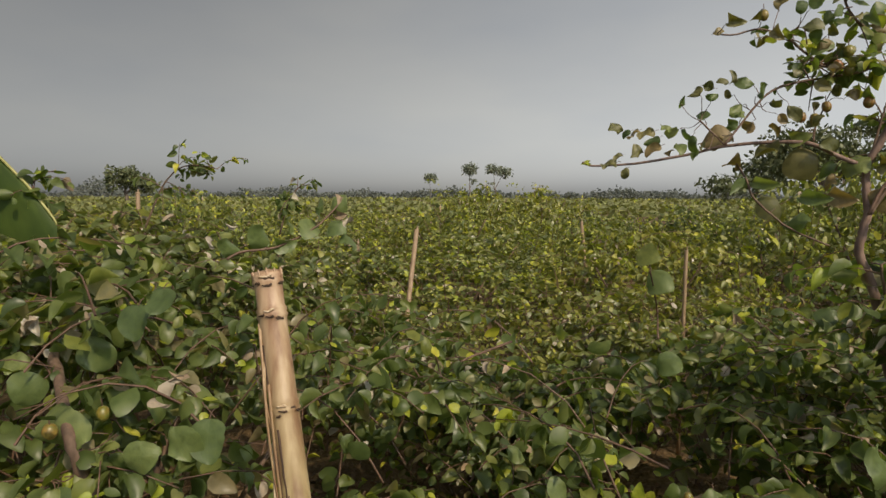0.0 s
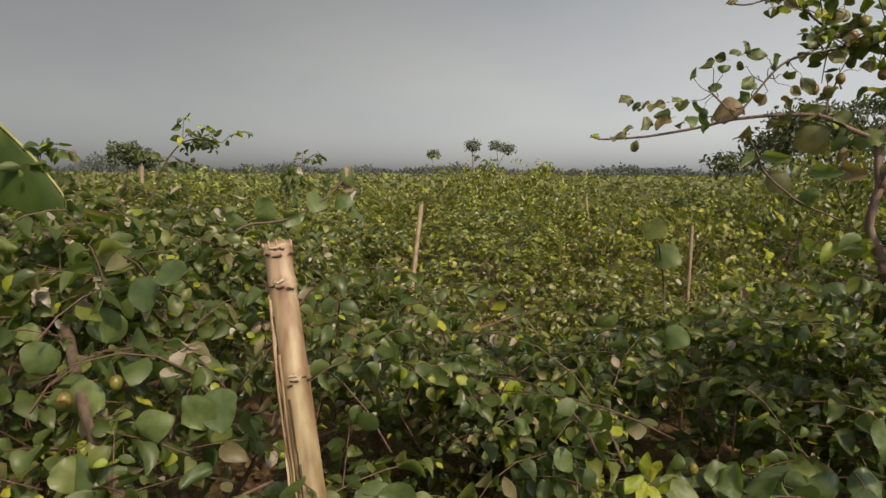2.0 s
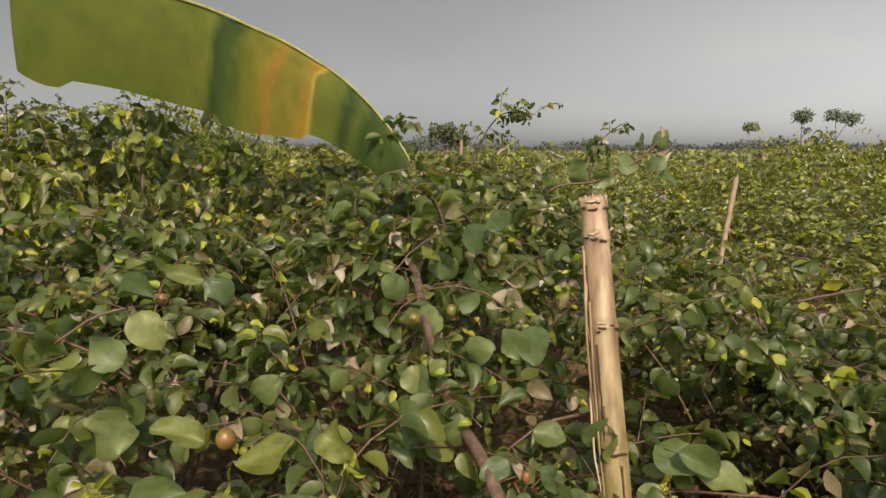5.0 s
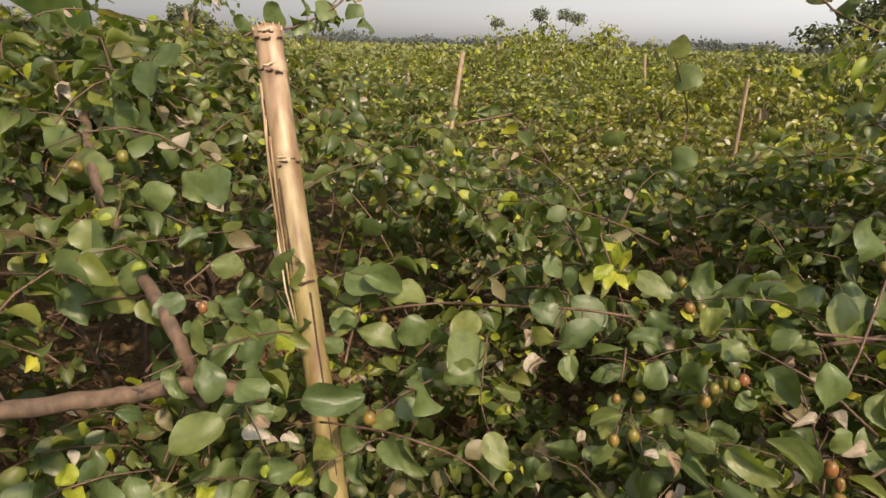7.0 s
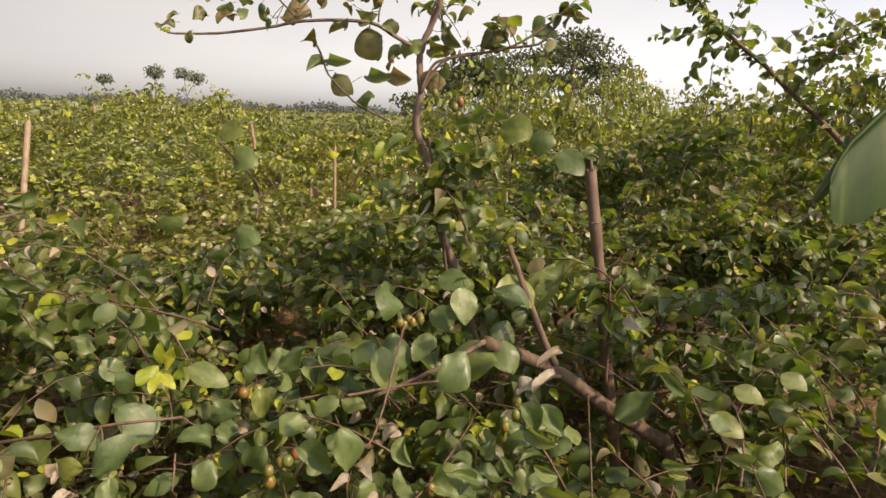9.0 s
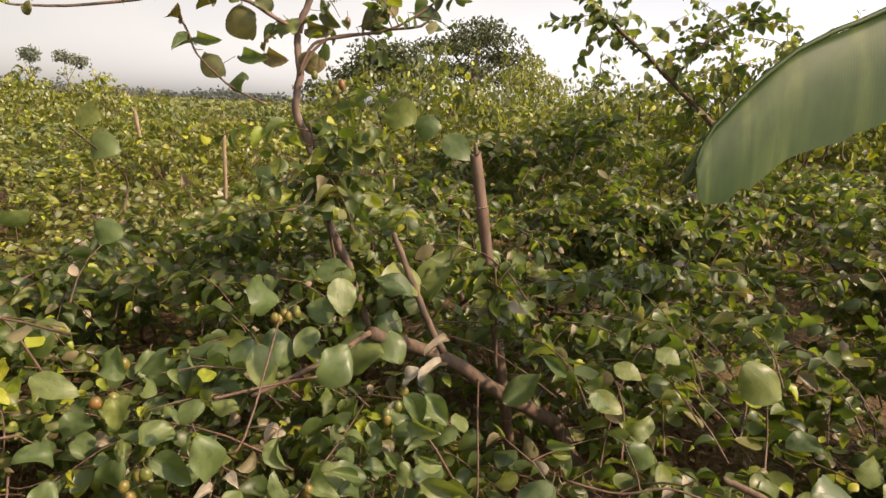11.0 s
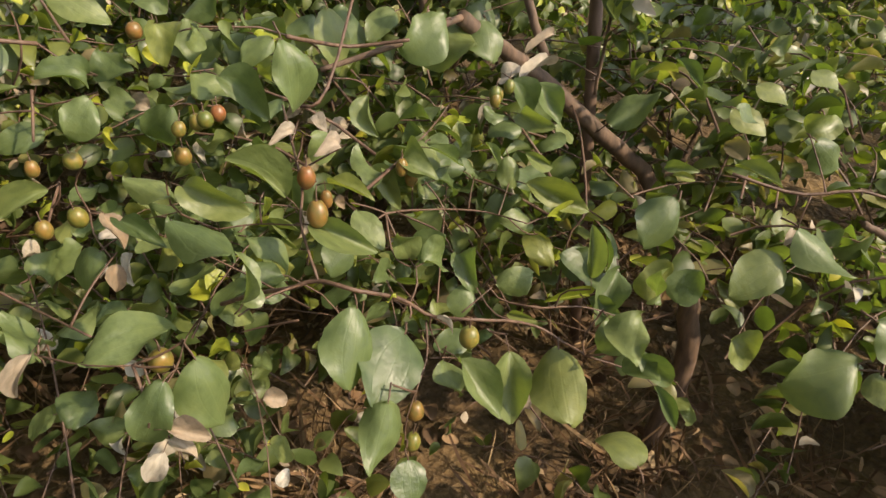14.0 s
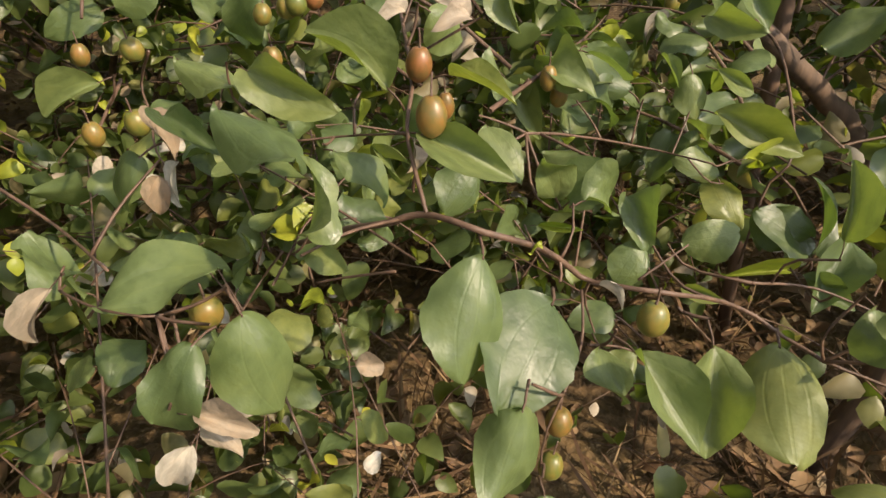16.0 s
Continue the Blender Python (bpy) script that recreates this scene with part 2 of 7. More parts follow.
M_BAMBOO = bamboo_material()


def fruit_material():
    m, n, l, b, out = nodes_of("jujube_fruit")
    pick = n.new("ShaderNodeObjectInfo").outputs["Random"]
    tone = ramp(n, [(0, (0.13, 0.135, 0.028)), (0.35, (0.175, 0.145, 0.03)), (0.75, (0.205, 0.125, 0.03)), (1, (0.21, 0.085, 0.03))])
    l.new(pick, tone.inputs[0])
    tc = n.new("ShaderNodeTexCoord")
    t = n.new("ShaderNodeTexNoise")
    t.inputs["Scale"].default_value, t.inputs["Detail"].default_value = 1.3, 4
    l.new(tc.outputs["Object"], t.inputs["Vector"])
    r = ramp(n, [(0.35, (0.62, 0.85, 0.8)), (0.65, (1.15, 1.05, 1.0))])
    l.new(t.outputs["Fac"], r.inputs[0])
    mul = n.new("ShaderNodeMix")
    mul.data_type, mul.blend_type = "RGBA", "MULTIPLY"
    mul.inputs["Factor"].default_value = 1
    l.new(tone.outputs[0], mul.inputs["A"])
    l.new(r.outputs[0], mul.inputs["B"])
    l.new(mul.outputs["Result"], b.inputs["Base Color"])
    b.inputs["Roughness"].default_value = 0.38
    b.inputs["Subsurface Weight"].default_value = 0.08
    b.inputs["Subsurface Radius"].default_value = (0.01, 0.005, 0.002)
    return m


M_FRUIT = fruit_material()


def soil_material():
    m, n, l, b, out = nodes_of("dry_soil")
    tc = n.new("ShaderNodeTexCoord")
    big = n.new("ShaderNodeTexNoise")
    big.inputs["Scale"].default_value, big.inputs["Detail"].default_value = 2.2, 6
    fine = n.new("ShaderNodeTexVoronoi")
    fine.inputs["Scale"].default_value = 28
    grain = n.new("ShaderNodeTexNoise")
    grain.inputs["Scale"].default_value, grain.inputs["Detail"].default_value = 60, 8
    for t in (big, fine, grain):
        l.new(tc.outputs["Object"], t.inputs["Vector"])
    r = ramp(n, [(0.3, (0.060, 0.037, 0.017)), (0.5, (0.112, 0.074, 0.033)), (0.7, (0.195, 0.136, 0.062))])
    l.new(big.outputs["Fac"], r.inputs[0])
    r2 = ramp(n, [(0.25, (0.55, 0.52, 0.5)), (0.75, (1.3, 1.25, 1.2))])
    l.new(grain.outputs["Fac"], r2.inputs[0])
    mul = n.new("ShaderNodeMix")
    mul.data_type, mul.blend_type = "RGBA", "MULTIPLY"
    mul.inputs["Factor"].default_value = 1
    l.new(r.outputs[0], mul.inputs["A"])
    l.new(r2.outputs[0], mul.inputs["B"])
    l.new(mul.outputs["Result"], b.inputs["Base Color"])
    b.inputs["Roughness"].default_value = 0.95
    add = n.new("ShaderNodeMath")
    l.new(grain.outputs["Fac"], add.inputs[0])
    l.new(fine.outputs["Distance"], add.inputs[1])
    bp = n.new("ShaderNodeBump")
    bp.inputs["Strength"].default_value, bp.inputs["Distance"].default_value = 0.8, 0.02
    l.new(add.outputs[0], bp.inputs["Height"])
    l.new(bp.outputs[0], b.inputs["Normal"])
    return m


M_SOIL = soil_material()


def banana_material(name, stops, glow, along=False):
    """A blade whose tone runs across it in bands from the rib: by noise, or, for an old leaf, by the place along its length."""
    m, n, l, b, out = nodes_of(name)
    uv = n.new("ShaderNodeUVMap")
    mp = n.new("ShaderNodeMapping")
    mp.inputs["Scale"].default_value = (0.9, 1.3, 1) if along else (0.25, 1.3, 1)
    t = n.new("ShaderNodeTexNoise")
    t.inputs["Scale"].default_value, t.inputs["Detail"].default_value = 1.4, 4
    l.new(uv.outputs[0], mp.inputs[0])
    l.new(mp.outputs[0], t.inputs["Vector"])
    place = t.outputs["Fac"]
    r = ramp(n, stops)
    if along:
        xy = n.new("ShaderNodeSeparateXYZ")
        l.new(uv.outputs[0], xy.inputs[0])
        out_ = n.new("ShaderNodeMath")
        out_.operation = "ABSOLUTE"
        l.new(xy.outputs["X"], out_.inputs[0])
        slant = n.new("ShaderNodeMath")
        slant.operation = "MULTIPLY_ADD"
        slant.inputs[1].default_value = 0.42
        l.new(out_.outputs[0], slant.inputs[0])
        l.new(xy.outputs["Y"], slant.inputs[2])
        sway = n.new("ShaderNodeMath")
        sway.operation = "MULTIPLY_ADD"
        sway.inputs[1].default_value = 0.42
        l.new(t.outputs["Fac"], sway.inputs[0])
        l.new(slant.outputs[0], sway.inputs[2])
        whole = n.new("ShaderNodeMapRange")
        whole.inputs["From Min"].default_value, whole.inputs["From Max"].default_value = 0.21, 6.21
        l.new(sway.outputs[0], whole.inputs["Value"])
        place = whole.outputs["Result"]
    l.new(place, r.inputs[0])
    w = n.new("ShaderNodeTexWave")
    w.bands_direction = "Y"
    w.inputs["Scale"].default_value, w.inputs["Distortion"].default_value, w.inputs["Detail"].default_value = 9.0, 1.5, 3
    l.new(uv.outputs[0], w.inputs["Vector"])
    wr = ramp(n, [(0, (0.97, 0.97, 0.96)), (1, (1.03, 1.03, 1.02))])
    l.new(w.outputs["Fac"], wr.inputs[0])
    blot = n.new("ShaderNodeTexNoise")
    blot.inputs["Scale"].default_value, blot.inputs["Detail"].default_value = 3.5, 5
    l.new(uv.outputs[0], blot.inputs["Vector"])
    br = ramp(n, [(0.3, (0.78, 0.82, 0.8)), (0.7, (1.18, 1.14, 1.1))])
    l.new(blot.outputs["Fac"], br.inputs[0])
    paint = r.outputs[0]
    for extra in (wr, br):
        mul = n.new("ShaderNodeMix")
        mul.data_type, mul.blend_type = "RGBA", "MULTIPLY"
        mul.inputs["Factor"].default_value = 1
        l.new(paint, mul.inputs["A"])
        l.new(extra.outputs[0], mul.inputs["B"])
        paint = mul.outputs["Result"]
    l.new(paint, b.inputs["Base Color"])
    b.inputs["Roughness"].default_value = 0.55
    b.inputs["Specular IOR Level"].default_value = 0.3
    bp = n.new("ShaderNodeBump")
    bp.inputs["Strength"].default_value, bp.inputs["Distance"].default_value = 0.03, 0.004
    l.new(w.outputs["Fac"], bp.inputs["Height"])
    l.new(bp.outputs[0], b.inputs["Normal"])
    tr = n.new("ShaderNodeBsdfTranslucent")
    l.new(paint, tr.inputs[0])
    mix = n.new("ShaderNodeMixShader")
    mix.inputs[0].default_value = glow
    l.new(b.outputs[0], mix.inputs[1])
    l.new(tr.outputs[0], mix.inputs[2])
    l.new(mix.outputs[0], out.inputs[0])
    return m


# the crease line and the dark shading past it are painted into these stops
OLD_BLADE = [(0.0, (0.12, 0.15, 0.02)), (0.30, (0.13, 0.155, 0.02)), (0.345, (0.15, 0.165, 0.022)), (0.375, (0.042, 0.070, 0.014)), (0.41, (0.055, 0.092, 0.016)), (0.46, (0.15, 0.165, 0.02)), (0.505, (0.225, 0.20, 0.025)), (0.53, (0.34, 0.20, 0.03)),
             (0.55, (0.235, 0.205, 0.027)), (0.60, (0.22, 0.20, 0.027)), (0.63, (0.36, 0.23, 0.03)), (0.641, (0.50, 0.37, 0.07)), (0.652, (0.17, 0.19, 0.03)), (0.705, (0.135, 0.17, 0.025)), (0.73, (0.045, 0.078, 0.018)), (0.765, (0.105, 0.14, 0.024)), (0.80, (0.048, 0.085, 0.017)), (0.87, (0.075, 0.118, 0.022)), (1.0, (0.055, 0.092, 0.02))]
M_BAN_OLD = banana_material("yellowing_banana_leaf", OLD_BLADE, 0.45, True)
M_BAN = banana_material("green_banana_leaf", [(0.3, (0.038, 0.070, 0.020)), (0.5, (0.05, 0.086, 0.024)), (0.62, (0.085, 0.12, 0.034)), (0.7, (0.055, 0.09, 0.025))], 0.25)
M_RIB = bark_material("banana_rib", (0.20, 0.20, 0.06), (0.34, 0.32, 0.12), 20, 0.5, 0.1)

# ---- helpers of this scene ----
def thing(name, at, label, category, group="", kind=""):
    ob = new(name)
    ob.location = at
    ob.empty_display_size = 0.1
    return tagged(ob, label, category, group, kind)


def hang(ob, parent):
    """Parent ob, whose mesh is given in world metres, under a thing that stands unturned at its base."""
    base = Vector((0, 0, 0))
    p = parent
    while p is not None:
        base += p.location
        p = p.parent
    ob.parent = parent
    ob.location = -base
    return ob


def mesh_of(name, verts, faces, mats, index=None, smooth=True):
    me = bpy.data.meshes.new(name)
    v = np.asarray(verts, dtype=np.float32)
    f = np.asarray(faces, dtype=np.int32)
    k = f.shape[1]
    me.vertices.add(len(v))
    me.vertices.foreach_set("co", v.ravel())
    me.loops.add(f.size)
    me.loops.foreach_set("vertex_index", f.ravel())
    me.polygons.add(len(f))
    me.polygons.foreach_set("loop_start", np.arange(0, f.size, k, dtype=np.int32))
    for mat in mats:
        me.materials.append(mat)
    if index is not None:
        me.polygons.foreach_set("material_index", np.asarray(index, dtype=np.int32))
    me.polygons.foreach_set("use_smooth", np.full(len(f), smooth))
    me.update(calc_edges=True)
    me.validate()
    return me


def unit(a):
    return a / np.maximum(np.linalg.norm(a, axis=-1, keepdims=True), 1e-9)


def leaf_shape(along, across, width, fold, curl, wave=0.0, dome=0.0, twist=0.0, skew=0.0, belly=0.85, round_=0.52, worn=0.0, hook=0.0):
    """One broad ovate leaf blade with a blunt tip, 1 long along +Y from its base, quads only.
    fold: V along the rib; dome: edges drooping; curl: bend along its length; twist and skew: unevenness."""
    v, f = [], []
    rng = random.Random(int(1000 * (fold + curl + twist + skew + belly)))
    for i in range(along + 1):
        nick = {-1: rng.gauss(0, worn), 1: rng.gauss(0, worn)}
        if worn and rng.random() < 0.12:
            nick[rng.choice((-1, 1))] = -2.6 * worn
        s = 0.5 - 0.5 * math.cos(math.pi * i / along)
        half = 0.5 * width * math.sin(math.pi * min(s, 0.985) ** belly) ** round_
        if i == 0:
            half = 0.02 if along > 4 else 0.12 * width
        if i == along:
            half = (0.035 if along > 4 else 0.06) * width
        yy, zz = (math.sin(curl * s) / curl, -(1 - math.cos(curl * s)) / curl) if abs(curl) > 1e-3 else (s, 0)
        for j in range(across + 1):
            c = 2 * j / across - 1
            h = half * (1 + skew * c + 0.018 * math.sin(i * 2.4 + c) + (nick[1 if c > 0 else -1] if abs(c) > 0.99 else 0.0))
            x = c * h + hook * math.sin(math.pi * s)
            z = fold * abs(x) - dome * c * c * h + wave * math.sin(s * 7 + c * 2) * abs(c)
            a = twist * s
            v.append((x * math.cos(a) - z * math.sin(a), yy, zz + x * math.sin(a) + z * math.cos(a)))
    for i in range(along):
        for j in range(across):
            a = i * (across + 1) + j
            f.append((a, a + 1, a + across + 2, a + across + 1))
    return np.array(v), np.array(f)


FINE = [leaf_shape(18, 6, *row[:9], 0.5 * row[9], row[10]) for row in [
    (0.74, 0.15, 0.5, 0.05, 0.10, 0.15, 0.08, 0.78, 0.60, 0.03, 0.02), (0.74, 0.6, 1.0, 0.05, 0.0, -0.4, -0.14, 0.72, 0.68, 0.035, -0.05), (0.76, 0.0, 0.7, 0.07, 0.35, 0.3, 0.12, 0.95, 0.5, 0.03, 0.04),
    (0.74, 0.1, -0.45, 0.07, -0.1, 0.5, -0.12, 0.80, 0.52, 0.03, -0.04), (0.72, 0.0, 1.35, 0.06, 0.3, -0.3, 0.16, 0.80, 0.62, 0.035, 0.06), (0.74, 0.55, 0.3, 0.10, -0.1, -0.6, 0.08, 0.74, 0.66, 0.03, 0.0),
    (0.74, 0.95, 1.0, 0.08, 0.0, 0.5, 0.1, 0.8, 0.6, 0.05, 0.05), (0.74, 1.3, 0.5, 0.08, 0.2, -0.7, -0.1, 0.75, 0.6, 0.05, -0.05),
    (0.78, 0.2, 0.9, 0.09, 0.2, 0.7, -0.18, 1.1, 0.50, 0.035, -0.06), (0.66, 1.0, 0.5, 0.06, -0.2, -0.3, 0.18, 0.84, 0.66, 0.03, 0.07), (0.70, -0.15, -0.2, 0.10, 0.45, 0.2, -0.1, 0.74, 0.56, 0.035, -0.03),
    (0.80, 0.50, -0.9, 0.14, 0.1, 0.5, 0.14, 0.72, 0.86, 0.035, 0.05), (0.84, 0.75, 1.1, 0.13, -0.1, -0.8, -0.1, 0.66, 0.80, 0.035, -0.06), (0.82, 0.25, -0.6, 0.16, 0.3, -0.9, 0.2, 0.80, 0.78, 0.035, 0.08)]]
GREEN_SHAPES = (0, 1, 2, 3, 4, 5, 8, 9, 10, 11, 12, 13)
MID = [leaf_shape(6, 2, 0.72, 0.5, 0.8, 0.03, 0, 0.3, 0.06, 0.80, 0.68), leaf_shape(6, 2, 0.68, 0.9, 1.1, 0.03, 0, -0.5, -0.1, 0.78, 0.72), leaf_shape(6, 2, 0.74, -0.4, 0.9, 0.04, 0, 0.4, 0.1, 0.90, 0.62), leaf_shape(6, 2, 0.72, 0.3, -0.6, 0.03, 0, -0.2, -0.06, 0.75, 0.70), leaf_shape(6, 2, 0.64, 1.2, 0.4, 0.02, 0, 0.6, 0.0, 0.82, 0.7), leaf_shape(6, 2, 0.70, 0.7, 1.4, 0.04, 0, 0.1, 0.08, 0.72, 0.75)]
LOW = [leaf_shape(4, 2, 0.70, 0.8, 1.0, 0, 0, 0.4, 0, 0.8, 0.7), leaf_shape(4, 2, 0.68, -0.5, 1.1, 0, 0, -0.5, 0, 0.8, 0.7), leaf_shape(4, 2, 0.64, 1.1, 0.5, 0, 0, 0, 0, 0.76, 0.75), leaf_shape(4, 2, 0.72, 0.4, -0.6, 0, 0, 0.3, 0, 0.85, 0.65)]
CARD = [leaf_shape(3, 1, 0.56, 0.0, 1.0, 0, 0, 0.6), leaf_shape(3, 1, 0.62, 0.0, -0.7, 0, 0, -0.7), leaf_shape(3, 1, 0.46, 0.0, 0.4, 0, 0, 0.9)]
STRAW = [leaf_shape(4, 1, 0.035, 0.0, 0.9), leaf_shape(4, 1, 0.028, 0.0, -0.7), leaf_shape(4, 1, 0.05, 0.0, 1.5)]
SPECK = [leaf_shape(2, 1, 0.95, 0.0, 0.5), leaf_shape(2, 1, 0.8, 0.0, -0.5)]


def blades(name, shapes, base, way, up, size, mats, index):
    """Many leaves in one mesh: base points, directions, normals, lengths, material numbers."""
    rng = np.random.default_rng(len(base))
    way = unit(way)
    side = unit(np.cross(way, up))
    nor = np.cross(side, way)
    kind = rng.integers(0, len(shapes), len(base))
    vs, fs, ms, off = [], [], [], 0
    for k, (tv, tf) in enumerate(shapes):
        w = np.nonzero(kind == k)[0]
        if not len(w):
            continue
        s = size[w][:, None, None]
        stretch = rng.uniform(0.85, 1.1, len(w))[:, None, None]
        p = base[w][:, None, :] + s * (tv[None, :, 0:1] * stretch * side[w][:, None, :] + tv[None, :, 1:2] * way[w][:, None, :] + tv[None, :, 2:3] * nor[w][:, None, :])
        vs.append(p.reshape(-1, 3))
        fs.append((tf[None] + (np.arange(len(w)) * len(tv))[:, None, None] + off).reshape(-1, 4))
        ms.append(np.repeat(index[w], len(tf)))
        off += len(w) * len(tv)
    return mesh_of(name, np.concatenate(vs), np.concatenate(fs), mats, np.concatenate(ms))


def tubes(name, lines, r0, r1, mat, sides=4):
    """Many tapered stems in one mesh. lines: (n, k, 3); r0, r1: radii at both ends."""
    lines = np.asarray(lines, dtype=float)
    n, k, _ = lines.shape
    tan = unit(np.gradient(lines, axis=1))
    a = unit(np.cross(tan, np.array([0.31, 0.52, 0.79])))
    b = np.cross(tan, a)
    ang = np.linspace(0, 2 * math.pi, sides, endpoint=False)
    rad = (np.asarray(r0, dtype=float).reshape(-1, 1) * (1 - np.linspace(0, 1, k)) + np.asarray(r1, dtype=float).reshape(-1, 1) * np.linspace(0, 1, k))
    rad = np.broadcast_to(rad, (n, k))
    ring = lines[:, :, None, :] + rad[:, :, None, None] * (np.cos(ang)[None, None, :, None] * a[:, :, None, :] + np.sin(ang)[None, None, :, None] * b[:, :, None, :])
    if sides != 4:
        first, last = lines[:, :1, None, :], lines[:, -1:, None, :]
        ring = np.concatenate([first + 0.02 * (ring[:, :1] - first), ring, last + 0.02 * (ring[:, -1:] - last)], axis=1)
        k += 2
    one = [(i * sides + j, i * sides + (j + 1) % sides, (i + 1) * sides + (j + 1) % sides, (i + 1) * sides + j) for i in range(k - 1) for j in range(sides)]
    one += [tuple(range(4)), tuple((k - 1) * sides + q for q in range(4))] if sides == 4 else []
    f = (np.array(one)[None] + (np.arange(n) * k * sides)[:, None, None]).reshape(-1, 4)
    return mesh_of(name, ring.reshape(-1, 3), f, [mat])


def bend(points, k=14):
    """A smooth line of k points through a few given ones."""
    p = np.array(points, dtype=float)
    t = np.linspace(0, len(p) - 1, k)
    out = []
    for u in t:
        i = min(int(u), len(p) - 2)
        w = u - i
        a, b, c, d = p[max(i - 1, 0)], p[i], p[i + 1], p[min(i + 2, len(p) - 1)]
        out.append(0.5 * (2 * b + (c - a) * w + (2 * a - 5 * b + 4 * c - d) * w * w + (3 * b - a - 3 * c + d) * w ** 3))
    return np.array(out)


def part(name, mesh, parent, label="", kind=""):
    ob = hang(new(name, mesh), parent)
    return tagged(ob, label, "", "", kind)


def limb(name, points, r0, r1, parent, mat, label="", k=14, sides=8):
    """A bent, tapered stem with slight knots."""
    line = bend(points, k)
    rng = np.random.default_rng(int(abs(points[0][0]) * 1000) + k)
    line[1:-1] += rng.normal(0, 0.12 * r0, (k - 2, 3))
    return part(name, tubes(name, [line], [r0], [r1], mat, sides), parent, label)


def arching(rng, tip, out, length, rise, k=6):
    """Shoots that climb, arch over and end at their tips."""
    n = len(tip)
    L = length[:, None]
    base = tip - out * L * 0.75 - np.array([0, 0, 1.0]) * L * rise[:, None]
    mid = base + out * L * 0.25 + np.array([0, 0, 1.0]) * L * (rise[:, None] * 1.1 + 0.12) + rng.normal(0, 0.06, (n, 3)) * L
    t = np.linspace(0, 1, k)[None, :, None]
    return (1 - t) ** 2 * base[:, None] + 2 * t * (1 - t) * mid[:, None] + t ** 2 * tip[:, None]


def leaves_on(rng, lines, per, lo, hi, young=0.06, pale=0.03, flat=0.5, out=None):
    """Alternate leaves along shoots: base, way, up, size, kind."""
    n, k, _ = lines.shape
    s = np.linspace(0.12, 1.0, per)[None, :] + rng.uniform(-0.02, 0.02, (n, per))
    s = np.clip(s, 0, 1)
    u = s * (k - 1)
    i = np.minimum(u.astype(int), k - 2)
    w = (u - i)[:, :, None]
    r = np.arange(n)[:, None]
    base = lines[r, i] * (1 - w) + lines[r, i + 1] * w
    tan = unit(lines[r, i + 1] - lines[r, i])
    z = np.array([0, 0, 1.0])
    side = unit(np.cross(tan, z))
    sign = np.where(np.arange(per) % 2 == 0, 1, -1)[None, :, None] * np.where(rng.random((n, 1, 1)) < 0.5, 1, -1)
    way = unit(side * sign * rng.uniform(0.6, 1.1, (n, per, 1)) + tan * rng.uniform(0.1, 0.8, (n, per, 1)) + z * rng.uniform(-0.95, 0.2, (n, per, 1)) + rng.normal(0, 0.15, (n, per, 3)))
    open_side = z if out is None else z * 0.6 + out[:, None, :] * 0.35 + np.array(SUN_TO) * 0.4
    up = unit(open_side + rng.normal(0, flat, (n, per, 3)))
    size = rng.uniform(lo, hi, (n, per)) * (1 - 0.45 * np.clip(s - 0.75, 0, 1) / 0.25)
    x = rng.random((n, per))
    tipp = s > 0.86
    kind = np.where(x < pale, 2, np.where((x < pale + young) | (tipp & (x < 0.33)), 1, 0))
    base = base + way * 0.008
    return [a.reshape(-1, *a.shape[2:]) for a in (base, way, up, size, kind)]

# ---- ground ----
def ground():
    xs = np.concatenate([-np.geomspace(600, 4.2, 40), np.linspace(-4, 4.4, 90), np.geomspace(4.6, 600, 40)])
    ys = np.concatenate([-np.geomspace(600, 3.2, 30), np.linspace(-3, 6, 95), np.geomspace(6.2, 900, 45)])
    X, Y = np.meshgrid(xs, ys)
    Z = 0.03 * np.sin(X * 2.1 + 0.5) * np.sin(Y * 1.7) + 0.012 * np.sin(X * 9 + Y * 4) * np.sin(Y * 11 - X * 3)
    Z += np.random.default_rng(4).normal(0, 0.008, Z.shape)
    Z *= (np.hypot(X, Y) < 12)
    n, k = len(xs), len(ys)
    idx = np.arange(n * k).reshape(k, n)
    f = np.stack([idx[:-1, :-1], idx[:-1, 1:], idx[1:, 1:], idx[1:, :-1]], -1).reshape(-1, 4)
    ob = new("ground", mesh_of("ground", np.stack([X, Y, Z], -1).reshape(-1, 3), f, [M_SOIL]))
    tagged(ob, "dry brown orchard soil under the bushes", "ground", "", "structure")


ground()


M_LITTER = leaf_material("fallen_leaf", [(0, (0.08, 0.044, 0.022)), (0.5, (0.16, 0.095, 0.048)), (0.88, (0.26, 0.175, 0.095)), (1, (0.42, 0.33, 0.21))], 0.85, 0.05, True, (1, 1, 1))
M_STRAW = leaf_material("dry_straw", [(0, (0.10, 0.055, 0.027)), (0.6, (0.17, 0.10, 0.05)), (1, (0.28, 0.19, 0.10))], 0.8, 0.1, True, (1, 1, 1))


